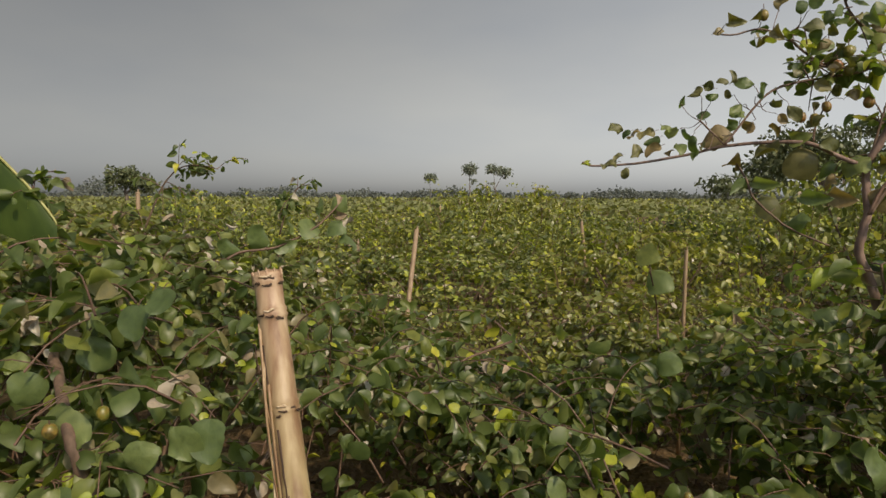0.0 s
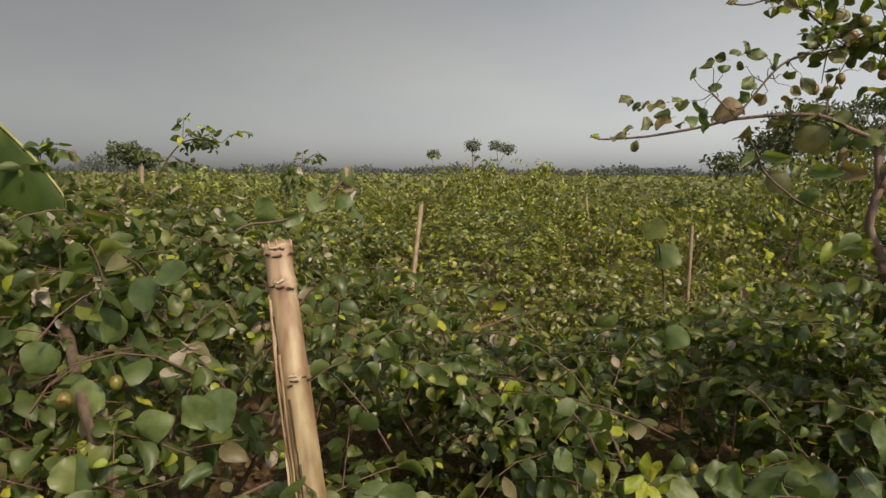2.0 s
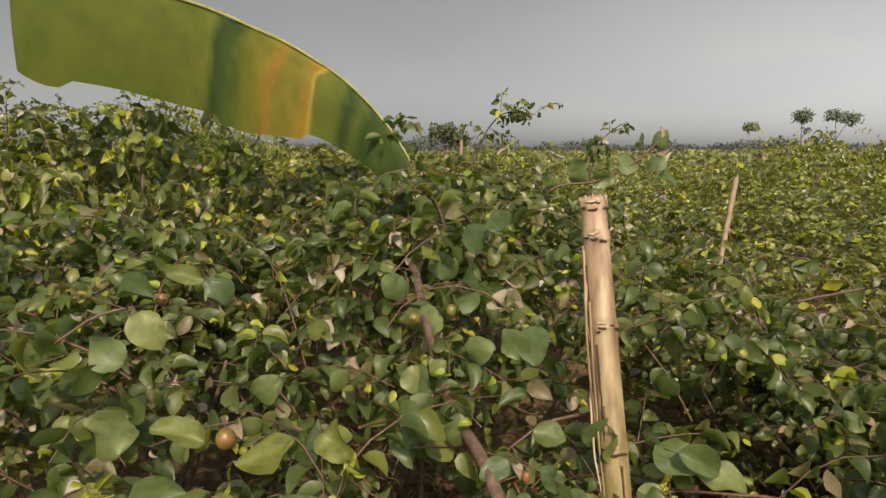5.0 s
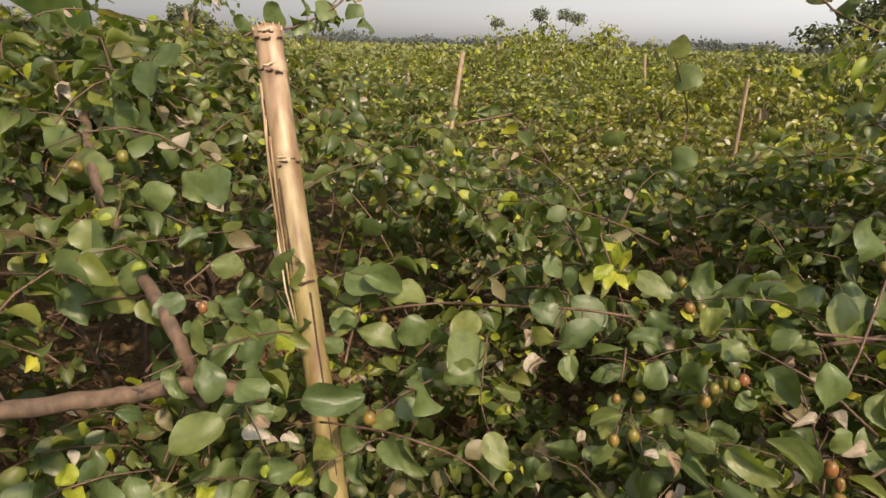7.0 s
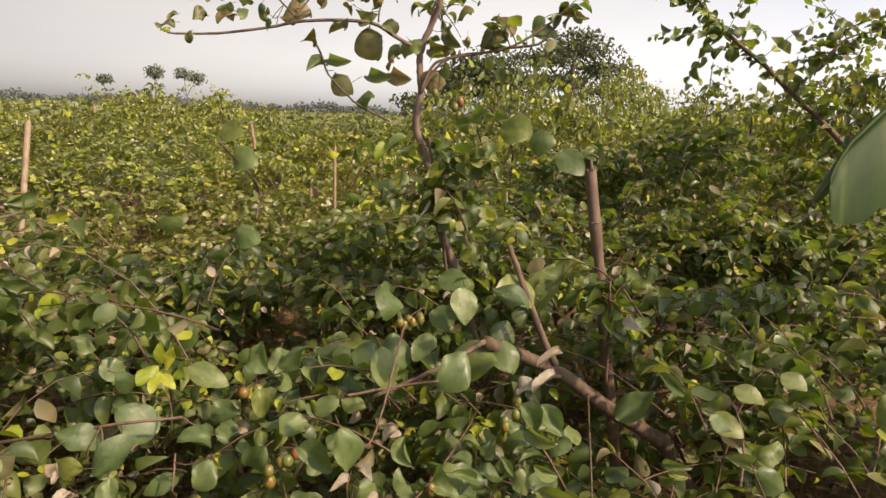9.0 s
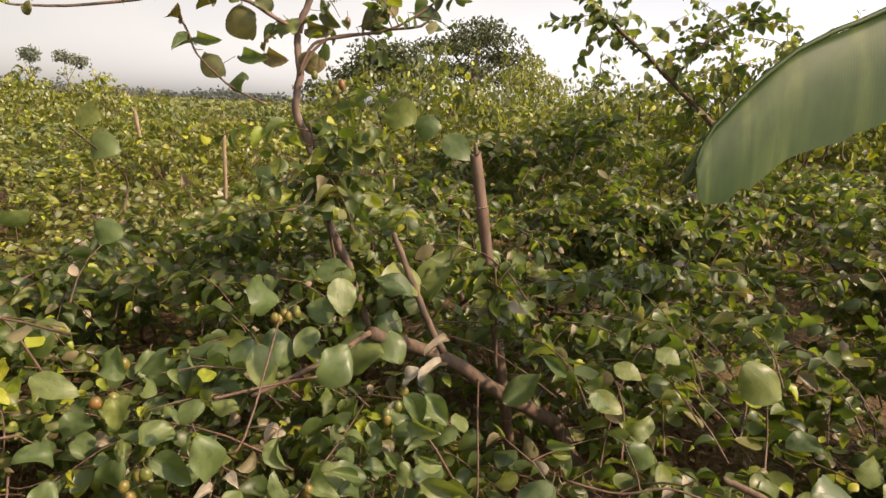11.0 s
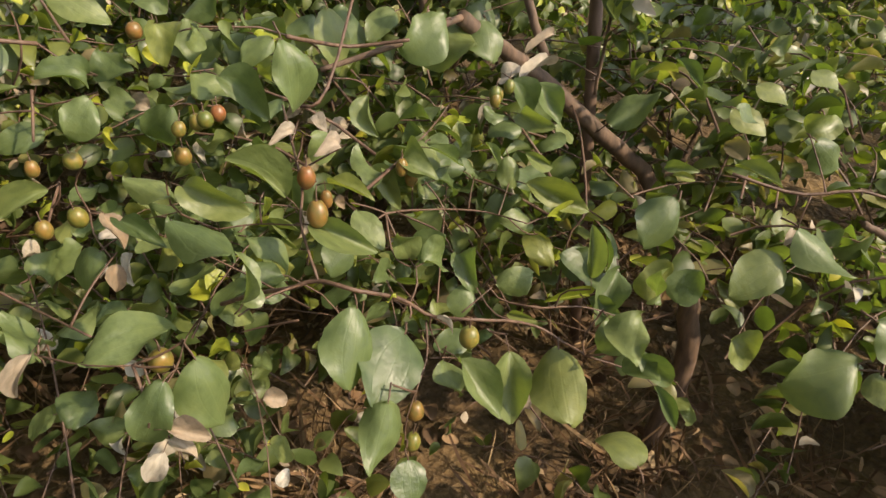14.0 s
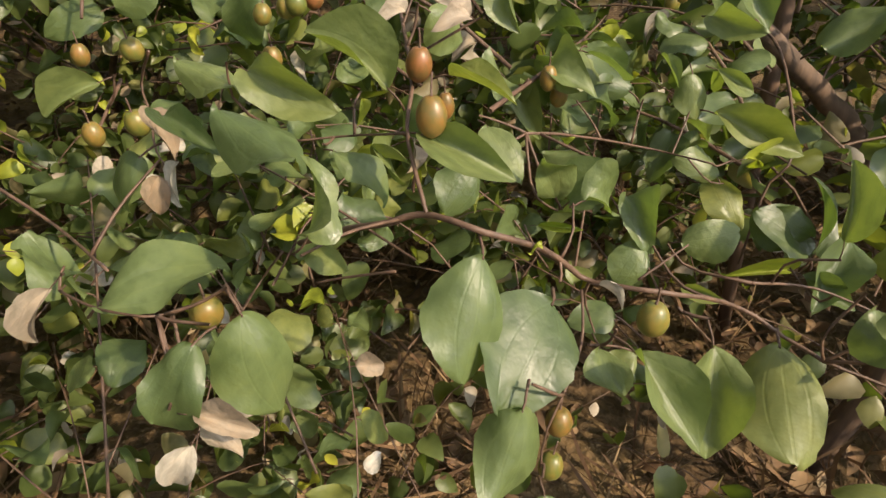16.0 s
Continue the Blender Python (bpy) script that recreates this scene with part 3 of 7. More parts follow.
def litter():
    rng = np.random.default_rng(12)
    n = 3800
    p = np.stack([rng.uniform(-2.2, 3.2, n), rng.uniform(0.1, 3.2, n), rng.uniform(0.02, 0.06, n)], -1)
    a = rng.uniform(0, 2 * math.pi, n)
    way = np.stack([np.cos(a), np.sin(a), rng.normal(0, 0.25, n)], -1)
    up = unit(np.array([0, 0, 1.0]) + rng.normal(0, 0.4, (n, 3)))
    ob = new("leaf_litter", blades("leaf_litter", LOW, p, way, up, rng.uniform(0.03, 0.065, n), [M_LITTER], np.zeros(n, int)))
    tagged(ob, "dry brown fallen leaves scattered over the soil", "leaf litter", "", "stuff")
    # dry weeds and straw in loose tufts
    k = 170
    mid = np.stack([rng.uniform(-1.6, 2.6, k), rng.uniform(0.35, 2.6, k), np.full(k, 0.01)], -1)
    mid[:26] = np.stack([rng.uniform(-0.95, -0.35, 26), rng.uniform(0.95, 1.6, 26), np.full(26, 0.01)], -1)
    each = 34
    foot = np.repeat(mid, each, 0) + rng.normal(0, 0.05, (k * each, 3)) * np.array([1, 1, 0])
    a = rng.uniform(0, 2 * math.pi, k * each)
    lean = rng.uniform(0.15, 1.6, k * each)
    way = np.stack([np.cos(a) * lean, np.sin(a) * lean, np.ones(k * each)], -1)
    up = unit(np.stack([-np.sin(a), np.cos(a), rng.normal(0, 0.3, k * each)], -1))
    ob = new("dry_weeds", blades("dry_weeds", STRAW, foot, way, up, rng.uniform(0.07, 0.22, k * each), [M_STRAW], np.zeros(k * each, int)))
    tagged(ob, "dry reddish-brown weeds and straw on the soil", "dry weeds", "", "stuff")


litter()

FIELD_GREEN = [(0.0, (0.078, 0.100, 0.032)), (0.5, (0.136, 0.158, 0.044)), (1.0, (0.24, 0.245, 0.062))]
M_FIELD = leaf_material("orchard_leaf", FIELD_GREEN, 0.38, 0.30, True, (1.8, 1.9, 0.7), True)

# ---- the canopy of the near bushes: height of its top over the plan ----
CANOPY_LEFT = [(-0.75, 1.45, 1.44), (-0.50, 1.05, 1.14), (-0.47, 0.85, 1.00), (-0.95, 1.30, 1.24), (-0.62, 0.70, 1.08), (-1.1, 0.7, 1.12), (-1.5, 1.2, 1.22),
               (-0.1, 1.2, 0.86), (0.07, 1.1, 0.88), (-0.25, 1.6, 1.22), (-0.3, 2.2, 0.90), (-1.3, 2.2, 1.34), (-2.2, 1.6, 1.10), (-2.0, 3.0, 1.42), (-0.9, 3.0, 1.28), (-0.45, 0.45, 0.90)]
CANOPY_RIGHT = [(0.22, 0.91, 0.90), (0.36, 1.05, 0.97), (0.52, 0.95, 0.93), (0.8, 1.03, 0.93), (0.62, 0.7, 0.86), (0.94, 0.85, 0.78), (0.56, 0.55, 0.80), (1.0, 0.45, 0.72), (1.4, 0.4, 0.66),
                (0.3, 1.8, 0.80), (0.9, 1.7, 1.05), (1.5, 1.5, 1.0), (2.0, 1.2, 0.88), (2.0, 0.4, 0.7), (2.4, 1.7, 1.0), (3.1, 2.3, 1.35), (3.2, 1.0, 1.1), (0.35, 3.3, 0.60), (0.5, 2.5, 0.75), (-0.2, 3.7, 0.55), (1.4, 3.4, 0.82), (1.3, 2.2, 1.02)]
CTRL = np.array(CANOPY_LEFT + CANOPY_RIGHT)


def canopy(x, y):
    d2 = (x[..., None] - CTRL[:, 0]) ** 2 + (y[..., None] - CTRL[:, 1]) ** 2
    w = 1 / (d2 + 0.02) ** 2
    far = 1 / 4.0 ** 2 * np.ones(x.shape)
    return (np.sum(w * CTRL[:, 2], -1) + far * 1.2) / (np.sum(w, -1) + far)


LEAF_MESH = {}
PETIOLE = tubes("petiole", [[(0, 0.03, 0.0), (0, -0.07, -0.012), (0.01, -0.15, -0.05), (0.0, -0.24, -0.11)]], [0.013], [0.018], M_TWIG, 4)


def leaf_mesh(shape, kind):
    key = (shape, kind)
    if key not in LEAF_MESH:
        v, f = FINE[shape]
        LEAF_MESH[key] = mesh_of("leaf", v, f, [(P_LEAF, P_YOUNG, P_PALE, P_OLIVE)[kind]])
    return LEAF_MESH[key]


def leaf_part(parent, base, way, up, size, kind, shape, wide=1.0):
    """One leaf as an object of its own, on shared mesh data."""
    y = Vector(way).normalized()
    x = y.cross(Vector(up)).normalized()
    z = x.cross(y)
    m = Matrix((x * size * wide, y * size, z * size)).transposed().to_4x4()
    ob = new("leaf", leaf_mesh(shape, kind))
    ob.parent = parent
    m.translation = Vector(base) - parent.location
    ob.matrix_basis = m
    stalk = new("petiole", PETIOLE)
    stalk.parent = ob
    return ob


NEAR = [
    ("jujube_bush", (-0.95, 1.50), "leafy jujube bush with glossy round leaves beside a bamboo pole"),
    ("jujube_bush", (-1.75, 1.15), "dense jujube bush under a drooping banana leaf"),
    ("jujube_bush", (1.32, 0.62), "low spreading jujube bush with ripening orange fruit"),
    ("jujube_bush", (1.42, 2.05), "open jujube bush with one tall bare-stemmed shoot"),
    ("jujube_bush", (0.15, 2.45), "low jujube bush behind the bamboo pole"),
    ("jujube_bush", (-1.35, 2.75), "tall jujube bush with thin shoots against the sky"),
    ("jujube_bush", (2.55, 1.55), "jujube bush with small dark leaves over bare soil"),
    ("jujube_bush", (2.75, 3.0), "jujube bush with dense sunlit leaves"),
    ("jujube_bush", (0.95, 3.75), "jujube bush with yellow-green young shoots"),
    ("jujube_bush", (-0.5, 4.1), "jujube bush tied to a leaning bamboo stake"),
    ("jujube_bush", (3.35, 0.55), "jujube bush with broad leaves below a banana leaf"),
    ("jujube_bush", (2.15, 0.15), "low jujube bush with bare reddish branches"),
]
TRUNKS = np.array([b[1] for b in NEAR])
BUSH = [thing(nm, (x, y, 0), lab, "bush", "jujube bushes") for nm, (x, y), lab in NEAR]


TRUNK_LINE = [(0.99, 1.06, 0.965), (1.055, 1.067, 0.931), (1.15, 1.085, 0.885), (1.24, 1.085, 0.833), (1.361, 1.023, 0.741), (1.52, 0.985, 0.632), (1.512, 0.909, 0.579), (1.502, 0.841, 0.536), (1.489, 0.786, 0.49), (1.479, 0.729, 0.405), (1.499, 0.699, 0.25), (1.479, 0.699, -0.03)]
BARE = bend(TRUNK_LINE, 30)


def clear_of_walk(p):
    """The standing room round the path stays free of leaves."""
    x, y, z = p[..., 0], p[..., 1], p[..., 2]
    a = np.hypot(x - 0.1, y + 0.1) > 0.62
    b = ~((np.abs(x - 0.33) < 0.55) & (y < 0.44) & (z > 0.62))
    return a & b & ((y > 0.05) | (x > 1.5))


PLACED_LEAVES = []


def blocks_view(p):
    """True where a leaf would hide a placed leaf from the middle of the camera's path."""
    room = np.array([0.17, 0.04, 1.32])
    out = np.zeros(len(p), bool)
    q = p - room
    for c in np.array(PLACED_LEAVES):
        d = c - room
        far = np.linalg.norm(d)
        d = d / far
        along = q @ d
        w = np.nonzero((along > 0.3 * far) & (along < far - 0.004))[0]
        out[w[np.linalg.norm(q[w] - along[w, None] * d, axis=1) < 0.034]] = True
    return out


def near_bushes():
    rng = np.random.default_rng(21)
    x = rng.uniform(-2.9, 4.3, 5900)
    y = rng.uniform(-0.5, 4.9, 5900)
    d = np.hypot(x, y)
    keep = (d < 4.9) & (np.min(np.hypot(x[:, None] - TRUNKS[:, 0], y[:, None] - TRUNKS[:, 1]), 1) < 1.35)
    keep &= rng.random(5900) < np.clip(0.35 + 0.65 * (d - 0.6) / 1.2, 0, 1)
    sparse = ((x > 0.15) & (x < 1.45) & (y > 0.1) & (y < 0.95))
    keep &= ~(sparse & (rng.random(5900) < 0.8))
    x, y = x[keep], y[keep]
    n = len(x)
    owner = np.argmin(np.hypot(x[:, None] - TRUNKS[:, 0], y[:, None] - TRUNKS[:, 1]), 1)
    top = canopy(x, y) + 0.08 * np.sin(5.1 * x + 1.3) * np.sin(4.7 * y + 0.6) + 0.05 * np.sin(11 * x) * np.sin(9 * y + 2)
    close = np.clip(1.45 - np.hypot(x - 0.25, y - 0.05), 0, 1)
    z = top - np.minimum(rng.exponential(0.16, n), 0.6) + 0.04 - 0.22 * close
    open_x = np.clip(1 - np.abs(x - 0.62) / 0.75, 0, 1) * np.clip(1.25 - np.abs(y - 0.5) / 0.5, 0, 1)
    z -= 0.75 * open_x
    tip = np.stack([x, y, np.maximum(z, 0.2)], -1)
    out = np.stack([x, y], -1) - TRUNKS[owner]
    ang = np.arctan2(out[:, 1], out[:, 0]) + rng.normal(0, 0.9, n)
    out = np.stack([np.cos(ang), np.sin(ang), np.zeros(n)], -1)
    lines = arching(rng, tip, out, rng.uniform(0.3, 0.6, n), rng.uniform(0.0, 0.55, n))
    m = 60
    low = np.stack([rng.uniform(-1.1, 1.9, m), rng.uniform(0.35, 1.9, m), rng.uniform(0.14, 0.55, m)], -1)
    low = np.concatenate([low, np.stack([rng.uniform(-1.15, -0.2, 80), rng.uniform(0.55, 1.25, 80), rng.uniform(0.15, 0.65, 80)], -1),
                          np.stack([rng.uniform(-1.4, 0.3, 90), rng.uniform(0.95, 1.8, 90), rng.uniform(0.12, 0.5, 90)], -1)])
    low = np.concatenate([low, np.stack([rng.uniform(0.1, 1.9, 110), rng.uniform(1.05, 1.8, 110), rng.uniform(0.12, 0.5, 110)], -1),
                          np.stack([rng.uniform(-0.1, 1.0, 20), rng.uniform(0.7, 1.1, 20), rng.uniform(0.08, 0.3, 20)], -1)])
    m = len(low)
    lo_own = np.argmin(np.hypot(low[:, :1] - TRUNKS[:, 0], low[:, 1:2] - TRUNKS[:, 1]), 1)
    la = rng.uniform(0, 6.28, m)
    lo_out = np.stack([np.cos(la), np.sin(la), np.zeros(m)], -1)
    lines = np.concatenate([lines, arching(rng, low, lo_out, rng.uniform(0.25, 0.5, m), rng.uniform(0.0, 0.4, m))])
    owner, out = np.concatenate([owner, lo_own]), np.concatenate([out, lo_out])
    lines[..., 2] = np.maximum(lines[..., 2], 0.06)
    for b, ob in enumerate(BUSH):
        w = np.nonzero(owner == b)[0]
        if not len(w):
            continue
        mine = lines[w]
        ok = np.all(clear_of_walk(mine), axis=1)
        deep = np.any((mine[..., 0] > -0.25) & (mine[..., 0] < 1.35) & (mine[..., 1] < 1.15) & (mine[..., 2] < 0.7), axis=1)
        slim = 1 - 0.45 * deep
        cross = np.min(np.linalg.norm(mine[:, :, None, :] - BARE[None, None, :12], axis=3), axis=(1, 2)) < 0.09
        ok &= ~(cross & (np.arange(len(mine)) % 5 > 0))
        bare = np.any((mine[..., 0] > 0.95) & (mine[..., 0] < 1.95) & (mine[..., 1] > 0.1) & (mine[..., 1] < 1.0) & (mine[..., 2] < 0.5), axis=1)
        ok &= ~(bare & (np.arange(len(mine)) % 4 > 0))
        slim = slim[ok]
        mine = mine[ok]
        r = np.random.default_rng(100 + b)
        handy = np.argsort(np.min(np.linalg.norm(mine - np.array([0.3, 0.1, 1.1]), axis=2), axis=1))
        for i in handy[:90 if b in (0, 2, 3, 4, 6, 11) else 40]:
            part("twig", tubes("twig", mine[i:i + 1], [0.0029 * slim[i]], [0.0011 * slim[i]], M_TWIG, 4), ob)
        mass = mine[handy[40:]] if b not in (0, 2, 3, 4, 6, 11) else mine[handy[90:]]
        if len(mass):
            part("brushwood", tubes("brushwood", mass, np.full(len(mass), 0.0029), np.full(len(mass), 0.0011), M_TWIG, 4), ob, "thin reddish twigs", "stuff")
        base, way, up, size, kind = leaves_on(r, mine, 15, 0.040, 0.072, 0.05, 0.06, 0.75, out[w][ok])
        size = size * np.where(kind == 2, 0.65, np.where(kind == 1, 0.75, 1.0))
        free = clear_of_walk(base) & clear_of_walk(base + way * size[:, None])
        free &= np.min(np.linalg.norm(base[:, None, :] - BARE[None], axis=2), 1) > 0.15
        for ax, ay, bx, by in ((-0.186, 4.07, -0.32, 3.6), (1.41, 3.56, 1.43, 3.62)):
            f = np.clip(1 - base[:, 2] / 1.3, 0, 1)
            near_stake = np.hypot(base[:, 0] - (ax + (bx - ax) * f), np.minimum(base[:, 1] - (ay + (by - ay) * f) + 0.35, 0) + np.maximum(base[:, 1] - (ay + (by - ay) * f), 0)) < 0.12
            free &= ~(near_stake & (base[:, 2] > 0.72) & (r.random(len(base)) < 0.85))
        hollow = (base[:, 0] > -0.15) & (base[:, 0] < 1.35) & (base[:, 1] < 1.05) & (base[:, 2] < 0.68)
        free &= ~(hollow & (r.random(len(base)) < 0.38))
        opening = (base[:, 0] > -1.9) & (base[:, 0] < -0.7) & (base[:, 1] > 1.1) & (base[:, 1] < 2.5) & (base[:, 2] < 0.75)
        free &= ~(opening & (r.random(len(base)) < 0.65))
        free &= ~(blocks_view(base + way * size[:, None] * 0.5) & (r.random(len(base)) < 0.85))
        base, way, up, size, kind = base[free], way[free], up[free], size[free], kind[free]
        close = np.linalg.norm(base - np.array([0.3, 0.1, 1.1]), axis=1)
        order = np.argsort(close)
        single = order[:300] if close[order[0]] < 1.1 else order[:0]
        rest = order[len(single):]
        shp = np.where(kind == 2, r.integers(6, 8, len(base)), r.choice(GREEN_SHAPES, len(base)))
        for i in single:
            leaf_part(ob, base[i], way[i], up[i], float(size[i]), int(kind[i]), int(shp[i]), float(r.uniform(0.88, 1.12)))
        green = M_FIELD if b in (5, 8, 9) else M_LEAF
        for shapes, w2 in ((MID, rest[close[rest] < 1.7]), (LOW, rest[(close[rest] >= 1.7) & (close[rest] < 3.6)]), (CARD, rest[close[rest] >= 3.6])):
            if len(w2):
                part("leaves", blades("leaves", shapes, base[w2], way[w2], up[w2], size[w2], [green, M_YOUNG, M_PALE], kind[w2]), ob, "", "stuff")
        # trunk and main limbs
        cx, cy = TRUNKS[b]
        for q in range(4):
            a = q * 1.57 + r.uniform(-0.5, 0.5)
            ex, ey = cx + 0.55 * math.cos(a), cy + 0.55 * math.sin(a)
            ez = float(canopy(np.array([ex]), np.array([ey]))[0]) - 0.2
            if b == 2 or not clear_of_walk(np.array([ex, ey, ez])):
                continue
            limb("limb", [(cx, cy, 0.18), (cx + 0.2 * math.cos(a), cy + 0.2 * math.sin(a), 0.42), (ex, ey, ez)], 0.014, 0.005, ob, M_BARK, k=8, sides=6)
        if b != 2:
            limb("trunk", [(cx, cy, -0.05), (cx + 0.01, cy, 0.12), (cx, cy + 0.01, 0.3)], 0.032, 0.022, ob, M_BARK, k=6)



# ---- the orchard beyond ----


def orchard_bush(seed, shapes, shoots, per, lo, hi, mats, height=1.12, radius=1.25, spiky=1.0, stems=2):
    rng = np.random.default_rng(seed)
    ob = thing("jujube_bush", (0, 0, 0), "jujube bush in the orchard with sunlit yellow-green leaves", "bush", "orchard bushes")
    a = rng.uniform(0, 2 * math.pi, shoots)
    r = radius * np.sqrt(rng.random(shoots))
    lump = 0.10 * np.sin(3 * a + seed) + 0.07 * np.sin(5 * a + 2 * seed)
    top = height * (1 + 0.6 * lump) * (1 - 0.42 * (r / radius) ** 3)
    z = top - np.minimum(rng.exponential(0.12, shoots), 0.7) + (rng.random(shoots) < 0.05) * rng.uniform(0.05, 0.25, shoots)
    tip = np.stack([r * np.cos(a), r * np.sin(a), np.maximum(z, 0.12)], -1)
    b = a + rng.normal(0, 0.8, shoots)
    out = np.stack([np.cos(b), np.sin(b), np.zeros(shoots)], -1)
    lines = arching(rng, tip, out, rng.uniform(0.3, 0.65, shoots), rng.uniform(0.1, 0.8, shoots), 5)
    spike = np.arange(shoots) % 4 == 0
    st = np.linspace(0, 1, 5)[None, :, None]
    lean = rng.normal(0, 0.25, (int(spike.sum()), 1, 3)) + np.array([0, 0, 1.0])
    lines[spike] = tip[spike][:, None, :] - np.array([0, 0, 0.12]) + st * lean * rng.uniform(0.14, 0.32, (int(spike.sum()), 1, 1)) * spiky
    lines[..., 2] = np.maximum(lines[..., 2], 0.05)
    part("brushwood", tubes("brushwood", lines[: shoots // stems], np.full(shoots // stems, 0.004), np.full(shoots // stems, 0.0015), M_TWIG, 4), ob, "", "stuff")
    base, way, up, size, kind = leaves_on(rng, lines, per, lo, hi, 0.11, 0.035, 0.7, out)
    on_spike = np.repeat(spike, per)
    kind = np.where(on_spike & (rng.random(len(kind)) < 0.2), 1, kind)
    size = np.where(on_spike, size * 0.75, size) * np.where(kind == 2, 0.65, 1.0)
    part("leaves", blades("leaves", shapes, base, way, up, size, mats, kind), ob, "", "stuff")
    for q in range(3):
        c = q * 2.1 + seed
        limb("limb", [(0, 0, -0.05), (0.12 * math.cos(c), 0.12 * math.sin(c), 0.35), (0.5 * math.cos(c), 0.5 * math.sin(c), 0.95)], 0.02, 0.006, ob, M_BARK, k=6, sides=4)
    return ob


def lift(x, y):
    """How tall the bushes stand over the plan."""
    h = 1.0 + 0.07 * math.sin(x * 1.3 + y * 0.7) + 0.05 * math.sin(y * 1.9 - x)
    if x < -1.5 and y < 7:
        h += 0.22
    if x > 2.6 and y < 0.9 * x + 3:
        h += 0.20
    if x > 3.4 and y < 0.75 * x:
        h += 0.34 if y < 0.3 * x else 0.14
    if y > 1 and 0.80 < x / y < 1.2 and 5.0 < math.hypot(x, y) < 9:
        h += 0.30
    if y > 1 and 0.34 < x / y <= 0.80 and 4.5 < math.hypot(x, y) < 9:
        h += 0.20
    for sx, sy in ((1.35, 6.0), (-0.85, 6.0), (-0.1, 4.0)):
        if abs(x - sx * 0.9) < 1.1 and sy - 1.7 < y < sy + 0.5:
            h -= 0.20
    if math.hypot(x, y) > 7:
        h += 0.10 * math.sin(x * 0.55 + 1.0) * math.sin(y * 0.45)
    if abs(x - 0.9) < 1.2 and 8 < y < 11:
        h += 0.26
    return h


def orchard():
    near = [orchard_bush(s, LOW, 215, 14, 0.046, 0.074, [M_FIELD, M_YOUNG, M_PALE], spiky=0.7) for s in (1, 2, 3)]
    mids = [orchard_bush(s, CARD, 270, 13, 0.046, 0.078, [M_FIELD, M_YOUNG, M_PALE], 1.03, spiky=0.65, stems=5) for s in (8, 9, 10)]
    fars = [orchard_bush(s, SPECK, 170, 9, 0.07, 0.115, [M_FAR, M_YOUNG, M_PALE], 1.0, spiky=0.5, stems=12) for s in (5, 6, 7)]
    fresh = set()
    rng = random.Random(5)
    count = 0
    for i in range(-30, 31):
        for j in range(-8, 22):
            x, y = i * 1.75 + rng.uniform(-0.35, 0.35) + 0.3, j * 1.75 + rng.uniform(-0.35, 0.35) + 0.4
            d = math.hypot(x, y)
            az = math.degrees(math.atan2(-x, y))
            if not -97 < az < 70 or d > 25:
                continue
            if np.min(np.hypot(TRUNKS[:, 0] - x, TRUNKS[:, 1] - y)) < 1.45 or d < 3.0:
                continue
            if d > 13 and rng.random() < 0.3:
                continue
            src = (near if d < 6.2 else mids if d < 11.5 else fars)[rng.randrange(3)]
            h = lift(x, y) * rng.uniform(0.94, 1.07)
            w = rng.uniform(0.95, 1.15)
            m = Matrix.LocRotScale((x, y, 0), Euler((0, 0, rng.uniform(0, 6.28))), (w, w, h))
            if src.name in fresh:
                copy_thing(src, m)
            else:
                src.matrix_basis = m
                fresh.add(src.name)
            count += 1
    # unseen rows added behind the path, to enclose the orchard
    for i in range(-5, 6):
        for j in range(3):
            x, y = i * 1.75 + rng.uniform(-0.3, 0.3) + 0.6, -3.0 - j * 1.8 + rng.uniform(-0.2, 0.2)
            if abs(x - 3.1) + abs(y + 0.9) > 1.2 and abs(x + 3.3) > 0.6:
                copy_thing(near[rng.randrange(3)], Matrix.LocRotScale((x, y, 0), Euler((0, 0, rng.uniform(0, 6.28))), (1, 1, rng.uniform(0.95, 1.15))))
    # tall thin-leaved bushes behind the banana leaf
    for seed, x, y, tall in ((21, -3.75, 2.75, 1.78), (22, -4.6, 2.2, 1.85), (23, -3.2, 3.75, 1.50), (24, -5.0, 1.3, 1.7)):
        orchard_bush(seed, LOW, 220, 15, 0.030, 0.048, [M_LEAF, M_YOUNG, M_PALE], tall, 1.0, 0.8, 3).location = (x, y, 0)
    # a clump of taller bushes on the sun side
    for src, x, y, w, h in ((mids[0], 8.2, 8.4, 0.85, 1.85), (mids[1], 7.0, 8.7, 0.8, 1.45), (mids[2], 9.3, 7.8, 0.85, 1.4)):
        copy_thing(src, Matrix.LocRotScale((x, y, 0), Euler((0, 0, x)), (w, w, h)))


orchard()


def far_field():
    """The closed canopy from 30 m out to the treeline."""
    rng = np.random.default_rng(8)
    n = 45000
    d = 23.5 + 150 * rng.random(n) ** 1.7
    az = np.radians(rng.uniform(-100, 72, n))
    x, y = -np.sin(az) * d, np.cos(az) * d
    z = 1.06 + 0.12 * np.sin(x * 0.9) * np.sin(y * 0.8) + rng.normal(0, 0.12, n) - 0.3 * rng.random(n)
    a = rng.uniform(0, 6.28, n)
    way = np.stack([np.cos(a), np.sin(a), rng.uniform(-0.3, 0.9, n)], -1)
    up = unit(np.array([0, -0.3, 1.0]) + rng.normal(0, 0.7, (n, 3)))
    size = 0.13 + d * 0.004
    kind = np.where(rng.random(n) < 0.05, 1, 0)
    ob = new("orchard_canopy", blades("orchard_canopy", SPECK, np.stack([x, y, z], -1), way, up, size, [M_FAR, M_YOUNG], kind))
    tagged(ob, "distant yellow-green orchard canopy reaching to the treeline", "orchard", "", "stuff")


far_field()


